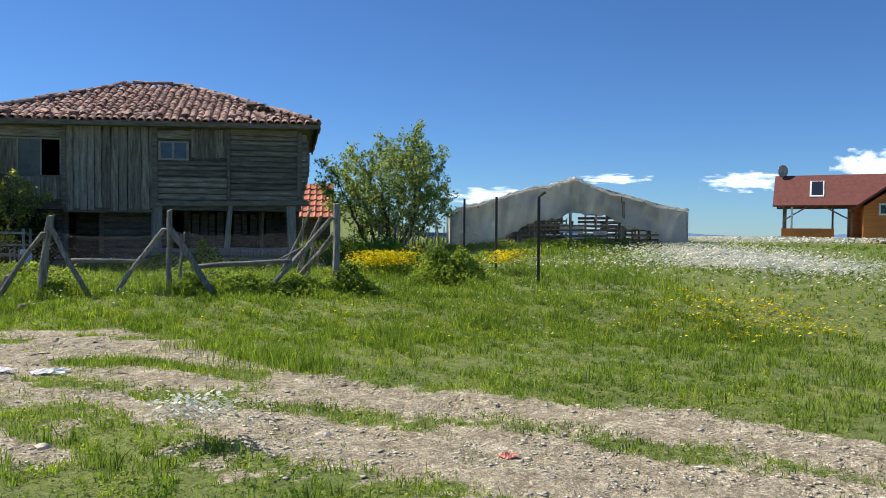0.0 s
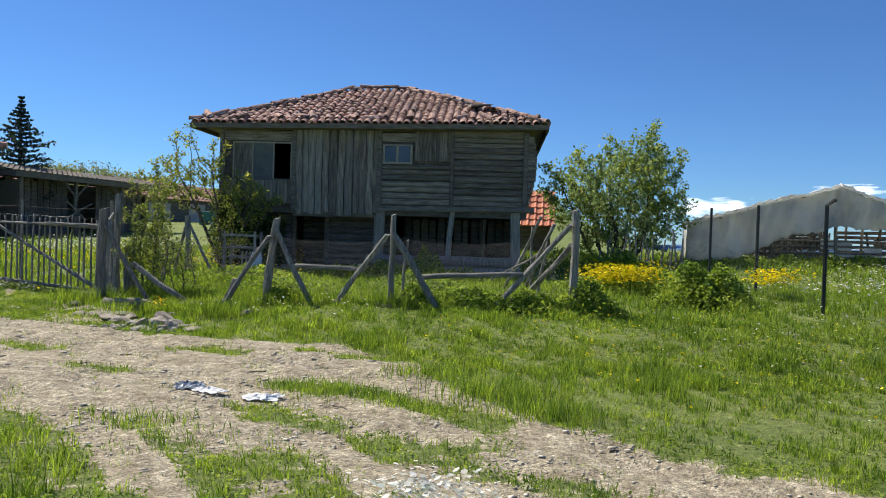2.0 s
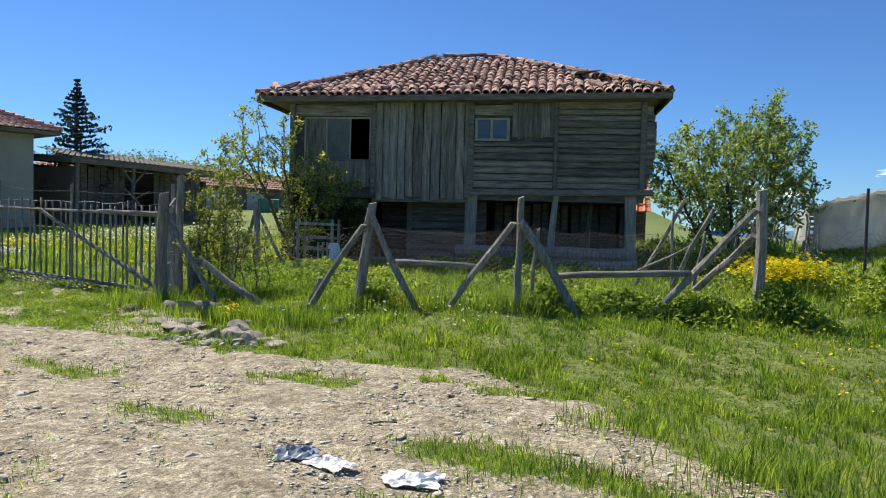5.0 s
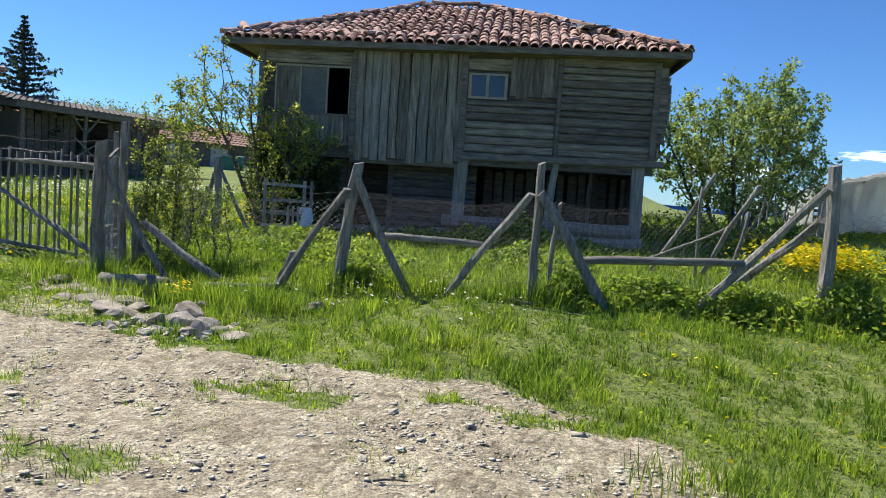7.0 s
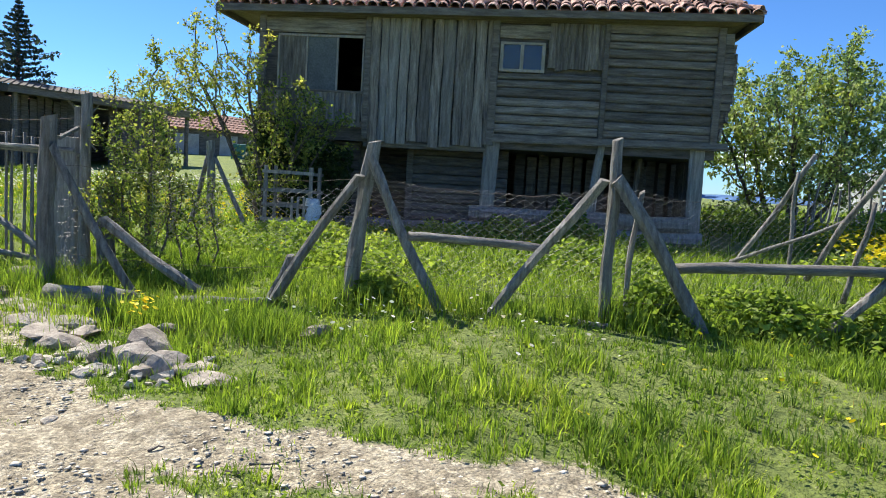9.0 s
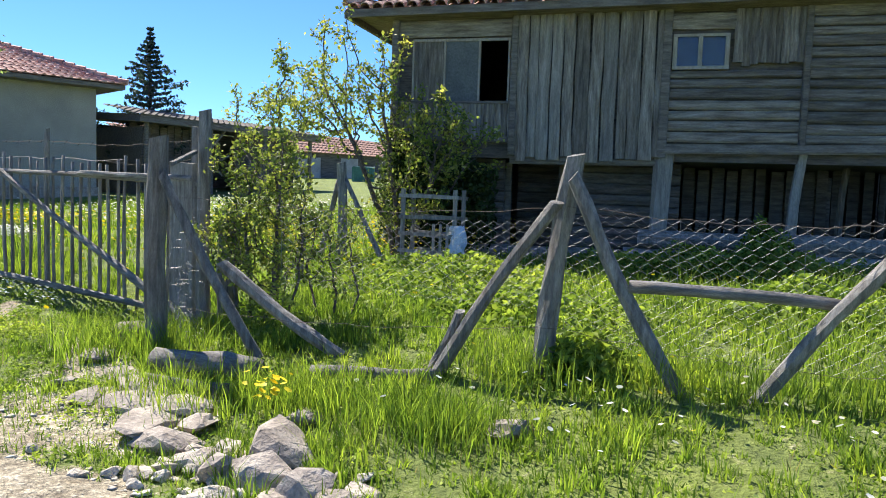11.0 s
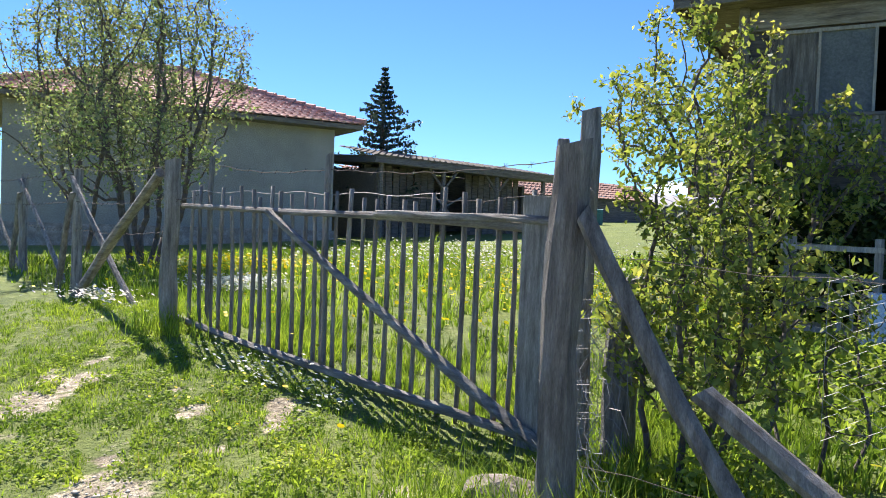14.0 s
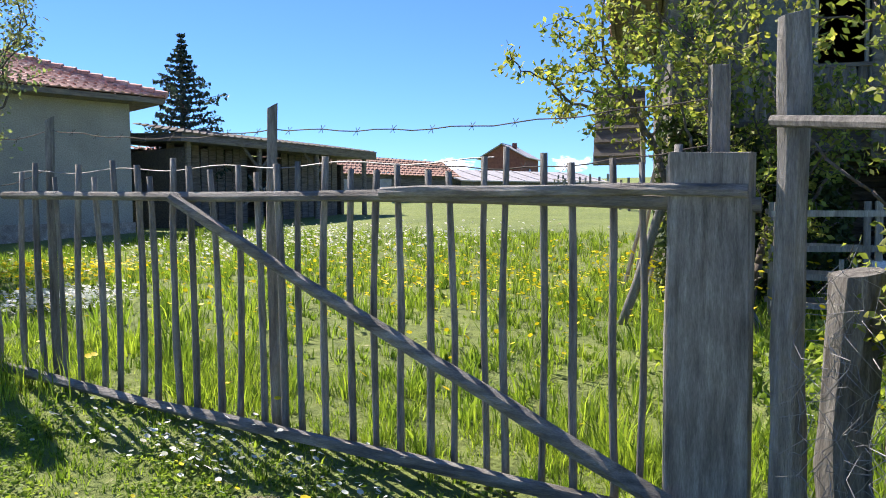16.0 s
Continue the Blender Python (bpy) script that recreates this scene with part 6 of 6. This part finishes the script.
def spruce(at, height, seed):
    rng = random.Random(seed)
    t = thing("spruce", "dark conical spruce with a thin pointed top", "tree", at)
    b = Build().pole((0, 0, -0.2), (0, 0, height), 0.16, 0.012, 8, 6, 0.02, 0.05)
    pts = []
    z = 0.7
    while z < height - 0.1:
        reach = 0.48 * (height - z) * rng.uniform(0.6, 1.15) * min(1.0, 0.45 + (height - z) * 0.35) + 0.08
        n = 7
        a0 = rng.uniform(0, 6.28)
        for k in range(n):
            a = a0 + 6.283 * k / n + rng.uniform(-0.25, 0.25)
            l = reach * rng.uniform(0.7, 1.1)
            end = Vector((math.cos(a) * l, math.sin(a) * l, z + l * 0.26))
            b.pole((0, 0, z), end, 0.02, 0.006, 4, 2, 0, 0)
            m = int(6 + l * 34)
            for _ in range(m):
                q = rng.uniform(0.12, 1.05)
                w = 0.11 * (1.05 - q) * l + 0.03
                pts.append((end.x * q + rng.uniform(-w, w), end.y * q + rng.uniform(-w, w), z + l * (0.26 * q) - rng.uniform(0, 0.16) * l * q + rng.uniform(-0.02, 0.03)))
        z += rng.uniform(0.22, 0.34) * (0.6 + 0.4 * (height - z) / height)
    part("trunk", b, M_BARK, t)
    leaf_cloud("needles", np.array(pts), 0.16, M_NEEDLE, t)


spruce((-29.7, 30.6, 0.75), 6.75, 5)


def clump(name, cx, cy, rx, ry, h, n, leaf, material, label, category="weeds"):
    """A low heap of leafy weeds."""
    g = RNG.normal(0, 0.5, (n, 2))
    x, y = cx + g[:, 0] * rx, cy + g[:, 1] * ry
    fall = np.exp(-(g ** 2).sum(1) * 1.2)
    z = ground_z(x, y) + RNG.uniform(0.02, 1, n) ** 0.7 * h * fall * (0.75 + 0.35 * wave(x, y, 0.3, 2.0))
    ob = leaf_cloud(name, np.stack([x, y, z], 1), leaf, material, None, label, 0.35)
    return tagged(ob, label, category, kind="stuff")


clump("nettle_patch", -3.0, 13.85, 1.9, 0.5, 0.5, 7800, 0.07, M_NETTLE, "bright green nettles along the wire fence")
clump("nettle_patch", -1.8, 13.75, 0.75, 0.45, 0.6, 2800, 0.07, M_NETTLE, "bright green nettles round a fence post")
clump("nettle_patch", -4.4, 13.6, 0.6, 0.35, 0.45, 2200, 0.07, M_NETTLE, "low nettles at the fence")
clump("nettle_patch", -6.9, 13.45, 0.4, 0.3, 0.4, 1500, 0.07, M_NETTLE, "low nettles at the fence")
clump("nettle_patch", 0.1, 15.5, 0.75, 0.5, 1.05, 6000, 0.075, M_NETTLE, "leafy weeds by the steel posts")
clump("nettle_patch", -1.5, 20.5, 1.2, 0.8, 1.0, 5000, 0.085, M_NETTLE, "leafy weeds in the yard")
clump("nettle_patch", -1.2, 18.5, 1.8, 1.5, 0.6, 5000, 0.09, M_NETTLE, "leafy weeds in the yard")
clump("nettle_patch", -6.5, 18.9, 2.8, 0.9, 0.55, 6500, 0.085, M_NETTLE, "leafy weeds along the house front")
clump("nettle_patch", -9.3, 16.5, 1.8, 1.4, 0.4, 5200, 0.08, M_NETTLE, "low leafy weeds in the yard")
clump("nettle_patch", -8.0, 15.2, 1.6, 0.9, 0.33, 3600, 0.075, M_NETTLE, "low leafy weeds in the yard")
clump("nettle_patch", -5.6, 16.5, 1.2, 1.2, 0.4, 3200, 0.08, M_NETTLE, "low leafy weeds in the yard")
clump("bramble", -6.2, 19.6, 0.5, 0.3, 1.0, 1500, 0.08, M_NETTLE, "bramble bush against the house front", "shrub")
clump("dry_brush", -3.0, 24.0, 2.0, 1.0, 0.9, 2500, 0.08, M_NETTLE, "rough undergrowth beneath the tree")
clump("dry_brush", 4.8, 27.0, 4.2, 0.5, 0.5, 5000, 0.09, M_NETTLE, "weeds along the barn front")
clump("hedge_base", -9.6, 13.6, 0.45, 0.3, 0.6, 700, 0.045, M_LEAF, "shrub leaves at the fence foot", "shrub")
# ivy over the lower corner of the house
iv = RNG.uniform(0, 1, (7500, 3))
iu, ivv, iz = U0 - 0.15 + 1.9 * iv[:, 0], -0.3 + 0.6 * iv[:, 1], 0.4 + 2.15 * iv[:, 2] * (1 - 0.35 * iv[:, 0])
th = radians(HTURN)
leaf_cloud("ivy", np.stack([HX + iu * math.cos(th) - ivv * math.sin(th), HY + iu * math.sin(th) + ivv * math.cos(th), iz], 1), 0.09, M_IVY, None, "dark ivy covering the house's lower corner")
bpy.data.objects["ivy"]["category"] = "ivy"


def flowers(name, cx, cy, rx, ry, n, size, h0, h1, material, label):
    g = RNG.normal(0, 0.5, (n, 2))
    x, y = cx + g[:, 0] * rx, cy + g[:, 1] * ry
    ok = (dirt(x, y) < 0.55) | (x > 5) | (y < 6)
    x, y = x[ok], y[ok]
    n = len(x)
    z = ground_z(x, y) + RNG.uniform(h0, h1, n)
    k = 6
    a = np.arange(k) * 2 * np.pi / k
    s = size * RNG.uniform(0.6, 1.3, n)
    tx, ty = RNG.uniform(-0.6, 0.6, n), RNG.uniform(-0.9, 0.3, n)
    ring = np.stack([np.cos(a)[None] * s[:, None], np.sin(a)[None] * s[:, None], (np.cos(a)[None] * tx[:, None] + np.sin(a)[None] * ty[:, None]) * s[:, None]], -1)
    c = np.stack([x, y, z], 1)
    v = np.concatenate([c[:, None], c[:, None] + ring + np.array([0, 0, 0.2]) * s[:, None, None]], 1).reshape(-1, 3)
    i = np.arange(n)[:, None] * (k + 1)
    f = np.concatenate([i + np.array([[0, 1 + j, 1 + (j + 1) % k]]) for j in range(k)])
    tagged(new(name, arrays_mesh(name, v, f, material)), label, "flowers", kind="stuff")


flowers("buttercups", -1.35, 17.6, 0.75, 0.8, 1000, 0.028, 0.3, 0.6, M_YELLOW, "dense yellow flowers beyond the fence")
flowers("buttercups", -1.6, 20.0, 1.0, 1.6, 500, 0.03, 0.3, 0.6, M_YELLOW, "dense yellow flowers beyond the fence")
flowers("buttercups", 1.45, 17.3, 0.55, 0.7, 420, 0.026, 0.3, 0.55, M_YELLOW, "yellow flowers by the steel posts")
flowers("buttercups", 4.9, 11.5, 1.6, 1.8, 700, 0.02, 0.1, 0.22, M_YELLOW, "scattered yellow flowers in the field")
flowers("buttercups", 0.0, 11.5, 5.0, 3.0, 420, 0.014, 0.08, 0.2, M_YELLOW, "scattered yellow flowers in the grass")
flowers("buttercups", -14.0, 19.0, 5.0, 4.0, 1500, 0.02, 0.12, 0.3, M_YELLOW, "yellow flowers in the paddock")
flowers("buttercups", -19.5, 17.5, 1.8, 1.6, 700, 0.026, 0.12, 0.3, M_YELLOW, "yellow flowers by the stake fence")
flowers("buttercups", -12.6, 12.9, 0.8, 0.5, 60, 0.010, 0.06, 0.16, M_YELLOW, "small yellow flowers before the gate")
flowers("buttercups", -8.35, 12.1, 0.1, 0.1, 26, 0.02, 0.16, 0.36, M_YELLOW, "yellow flowers among the stones")
flowers("buttercups", -11.3, 20.0, 1.4, 2.0, 300, 0.03, 0.2, 0.5, M_YELLOW, "yellow flowers behind the inner fence")
flowers("daisies", -6.2, 12.6, 1.6, 0.5, 55, 0.016, 0.08, 0.22, M_PETAL, "small white flowers along the fence")
flowers("daisies", -12.9, 13.55, 1.1, 0.22, 240, 0.013, 0.04, 0.13, M_PETAL, "white flowers at the foot of the gate")
flowers("daisies", -17.0, 14.0, 1.0, 0.3, 200, 0.02, 0.06, 0.2, M_PETAL, "white flowers along the stake fence")
flowers("daisies", -17.4, 16.2, 0.7, 0.6, 900, 0.02, 0.05, 0.2, M_PETAL, "dense patch of white flowers in the paddock")
flowers("daisies", -20.0, 24.0, 4.5, 4.0, 1300, 0.03, 0.05, 0.2, M_PETAL, "white flowers in the paddock")
flowers("daisies", -1.74, 5.2, 0.34, 0.2, 420, 0.016, 0.18, 0.34, M_PETAL, "clump of white flowers beside the track")
flowers("daisies", 4.5, 19.0, 3.5, 4.0, 700, 0.022, 0.1, 0.26, M_PETAL, "white flowers before the barn")
flowers("daisies", 14.0, 36.0, 7.0, 4.5, 5000, 0.05, 0.1, 0.3, M_PETAL, "pale drift of white flowers in the field")
flowers("daisies", 8.6, 22.0, 2.8, 6.0, 11000, 0.03, 0.08, 0.24, M_PETAL, "pale drift of white flowers in the field")
flowers("daisies", 2.0, 12.0, 3.0, 2.5, 220, 0.014, 0.08, 0.2, M_PETAL, "scattered white flowers in the field")

# far grove on the rise
gp = []
for k in range(70):
    a = RNG.uniform(-49, -33.5)
    d = RNG.uniform(118, 150)
    c = np.array([d * math.sin(radians(a)), d * math.cos(radians(a)), 0])
    h = RNG.uniform(6.0, 8.0) * (1 - 0.011 * (a + 41.5) ** 2)
    c[2] = ground_z(c[0:1], c[1:2])[0]
    gp.append(c + np.stack([RNG.normal(0, 1.5, 900), RNG.normal(0, 1.5, 900), RNG.uniform(0.05, 0.95, 900) * h * RNG.uniform(0.6, 1.0, 900)], 1))
tagged(leaf_cloud("far_grove", np.concatenate(gp), 0.42, M_LEAF_THIN, None, "pale leafing grove on the far rise"), "pale leafing grove on the far rise", "trees", kind="stuff")

# ---- stones and litter ----
def rock(rng, s, flat=0.7, faces=9):
    b = Build()
    bm = bmesh.new()
    bmesh.ops.create_icosphere(bm, subdivisions=2, radius=1.0)
    off = Vector((rng.uniform(0, 50), 0, 0))
    cuts = [(Vector((rng.gauss(0, 1), rng.gauss(0, 1), rng.gauss(0, 0.8))).normalized(), rng.uniform(0.5, 0.8)) for _ in range(faces)]
    for v in bm.verts:
        n = v.co.normalized()
        k = 1 + 0.55 * noise.noise(n * 1.1 + off) + 0.18 * noise.noise(n * 3 + off)
        p = n * k
        for c, far in cuts:
            over = p.dot(c) - far
            if over > 0:
                p = p - c * over
        v.co = Vector((p.x * s, p.y * s * 0.8, p.z * s * flat))
    b.add([tuple(v.co) for v in bm.verts], [tuple(v.index for v in f.verts) for f in bm.faces])
    bm.free()
    return b


rr = random.Random(3)
ROCKS = [(-8.0, 11.78, 0.30, 0.5), (-7.85, 11.48, 0.21, 0.62), (-8.15, 11.5, 0.19, 0.55), (-7.62, 11.5, 0.20, 0.55), (-7.7, 11.34, 0.14, 0.5), (-8.02, 11.3, 0.12, 0.5), (-7.45, 11.48, 0.15, 0.5), (-7.5, 11.3, 0.10, 0.5), (-7.17, 11.4, 0.24, 0.25), (-7.38, 11.6, 0.16, 0.3),
         (-8.64, 11.66, 0.24, 0.35), (-8.42, 11.56, 0.18, 0.4), (-9.0, 11.8, 0.30, 0.22), (-9.3, 12.0, 0.34, 0.18), (-9.55, 12.25, 0.32, 0.2), (-9.05, 12.1, 0.26, 0.25), (-8.75, 11.95, 0.2, 0.3), (-9.7, 11.95, 0.18, 0.2), (-9.85, 12.35, 0.2, 0.25),
         (-10.42, 13.0, 0.24, 0.8), (-10.3, 12.55, 0.2, 0.35), (-7.0, 12.5, 0.2, 0.3), (-8.2, 12.25, 0.18, 0.3), (-10.13, 12.1, 0.14, 0.2), (-11.1, 12.0, 0.12, 0.3)]
for x, y, s, fl in ROCKS:
    rk = solid("stone", rock(rr, s * 1.08, fl, 15), M_STONE if s > 0.13 else M_PALESTONE, "flat grey stone half sunk in the ground" if fl < 0.45 else "broken grey stone lying by the track", "stone", "stones by the gate")
    rk.matrix_basis = pose(x, y, gz(x, y) + s * fl * 0.3, rr.uniform(-10, 10), rr.uniform(-10, 10), rr.uniform(0, 360))
for _ in range(90):
    x, y, s = rr.gauss(-8.1, 0.42), rr.gauss(11.45, 0.2), rr.uniform(0.02, 0.085)
    rk = solid("stone", rock(rr, s, 0.6), M_PALESTONE, "small grey rubble stone by the track", "stone", "rubble by the gate")
    rk.matrix_basis = pose(x, y, gz(x, y) + s * 0.2, 0, 0, rr.uniform(0, 360))

for _ in range(70):
    x, y, s = rr.uniform(-11, 1), rr.uniform(5.0, 11.0), rr.uniform(0.025, 0.075)
    if float(dirt(x, y)) > 0.6:
        rk = solid("stone", rock(rr, s, 0.4), M_PALESTONE, "flat pale stone set in the track", "stone", "stones in the track")
        rk.matrix_basis = pose(x, y, gz(x, y) + s * 0.06, 0, 0, rr.uniform(0, 360))
for _ in range(14):
    x, y, a = rr.uniform(-9, -3), rr.uniform(7.5, 10.5), rr.uniform(0, 6.28)
    l = rr.uniform(0.08, 0.25)
    z = gz(x, y)
    solid("twig", Build().pole((x, y, z + 0.012), (x + l * math.cos(a), y + l * math.sin(a), z + 0.02), 0.007, 0.004, 5, 4, 0.01), M_BARK, "small dry twig lying on the track", "twig", "twigs on the track")

# low clover and herbs between the blades
def herbs(n, x0, x1, y0, y1, size, name):
    x, y = scatter(n, x0, x1, y0, y1)
    k = (RNG.uniform(0, 1, n) > dirt(x, y) * 1.1) & (wave(x, y, 0.24, 4.1) + 0.6 * wave(x, y, 0.1, 2.2) > -0.05)
    k &= ~((y > 13.55) & (x < -10.7) & (RNG.uniform(0, 1, n) < 0.7))
    x, y = x[k], y[k]
    z = ground_z(x, y) + RNG.uniform(0.008, 0.06, len(x)) * (0.7 + 0.5 * wave(x, y, 0.24, 4.1))
    tagged(leaf_cloud(name, np.stack([x, y, z], 1), size, M_NETTLE, None, "low clover and broad-leaved herbs", 0.6), "low clover and broad-leaved herbs", "herbs", kind="stuff")


herbs(60000, -8, 3, 3.4, 8.0, 0.026, "clover")
herbs(50000, -15, -9, 11.0, 14.0, 0.028, "clover")
herbs(22000, -9, 3, 10.0, 14.0, 0.032, "clover")

# gravel on the track
n = 60000
x, y = scatter(n, -13, 6, 3.3, 12.3)
k = dirt(x, y) > RNG.uniform(0.15, 0.9, n)
x, y = x[k], y[k]
n = len(x)
s = RNG.gamma(1.4, 0.0045, n) + 0.004
oct_v = np.array([(1, 0, 0), (0, 1, 0), (-1, 0, 0), (0, -1, 0), (0, 0, 0.7), (0, 0, -0.5)], float)
oct_f = np.array([(0, 1, 4), (1, 2, 4), (2, 3, 4), (3, 0, 4), (1, 0, 5), (2, 1, 5), (3, 2, 5), (0, 3, 5)])
v = oct_v[None] * s[:, None, None] * RNG.uniform(0.55, 1.35, (n, 6, 1)) * np.array([1.3, 1.0, 0.3])
a = RNG.uniform(0, 6.28, n)
vx = v[:, :, 0] * np.cos(a)[:, None] - v[:, :, 1] * np.sin(a)[:, None] + x[:, None]
vy = v[:, :, 0] * np.sin(a)[:, None] + v[:, :, 1] * np.cos(a)[:, None] + y[:, None]
vz = v[:, :, 2] + (ground_z(x, y) + s * 0.15)[:, None]
M_GRAVEL = surface("pale_gravel", [(0.3, (0.46, 0.395, 0.30)), (0.7, (0.72, 0.65, 0.53))], 6, 0.9, None, 60, 0.3, 0.004, 0.3, island=True)
f = (np.arange(n)[:, None, None] * 6 + oct_f[None]).reshape(-1, 3)
tagged(new("gravel", arrays_mesh("gravel", np.stack([vx, vy, vz], -1).reshape(-1, 3), f, M_GRAVEL)), "loose pale gravel on the farm track", "gravel", kind="stuff")


def crumpled(name, x, y, w, d, h, material, label, seed, turn):
    b = Build()
    n = 12
    vs, fs = [], []
    for j in range(n + 1):
        for i in range(n + 1):
            u, v = i / n - 0.5, j / n - 0.5
            edge = 1 - 0.25 * noise.noise((u * 4 + seed, v * 4, 0))
            z = h * (0.4 + 0.8 * noise.noise((u * 7 + seed, v * 7, 2)) + 0.5 * noise.noise((u * 17, v * 17, seed))) * (1 - 2.4 * max(abs(u), abs(v)) ** 2)
            vs.append((u * w * edge, v * d * edge, max(z, 0.0)))
    for j in range(n):
        for i in range(n):
            q = j * (n + 1) + i
            fs.append((q, q + 1, q + n + 2, q + n + 1))
    ob = solid(name, b.add(vs, fs), material, label, "litter")
    ob.matrix_basis = pose(x, y, gz(x, y) + 0.012, 0, 0, turn)
    ob.modifiers.new("thick", "SOLIDIFY").thickness = 0.004
    return ob


M_BAG = surface("blue_grey_plastic", [(0.3, (0.10, 0.13, 0.18)), (0.7, (0.42, 0.46, 0.5))], 9, 0.4, None, 40, 0.2, 0.004)
crumpled("crumpled_paper", -4.12, 7.88, 0.34, 0.25, 0.045, M_WHITE, "crumpled white paper lying on the track", 1.3, 10)
crumpled("plastic_bag", -4.95, 7.98, 0.28, 0.22, 0.07, M_BAG, "crumpled blue-grey plastic bag on the track", 5.1, 30)
crumpled("crumpled_paper", -4.68, 7.92, 0.28, 0.2, 0.045, M_WHITE, "crumpled whitish paper beside a plastic bag", 8.2, -20)
M_CAP = surface("faded_red_plastic", [(0.3, (0.6, 0.2, 0.13)), (0.7, (0.72, 0.3, 0.22))], 9, 0.6, None, 40, 0.2, 0.003)
crumpled("red_scrap", 0.45, 5.05, 0.12, 0.1, 0.03, M_CAP, "small faded red scrap on the track", 2.2, 40)

# ---- roof tiles of the farmhouse, one by one ----
for m in FRONT[:300]:
    ob = part("tile", TILE_MESH, M_TILE, roof)
    ob.matrix_basis = m
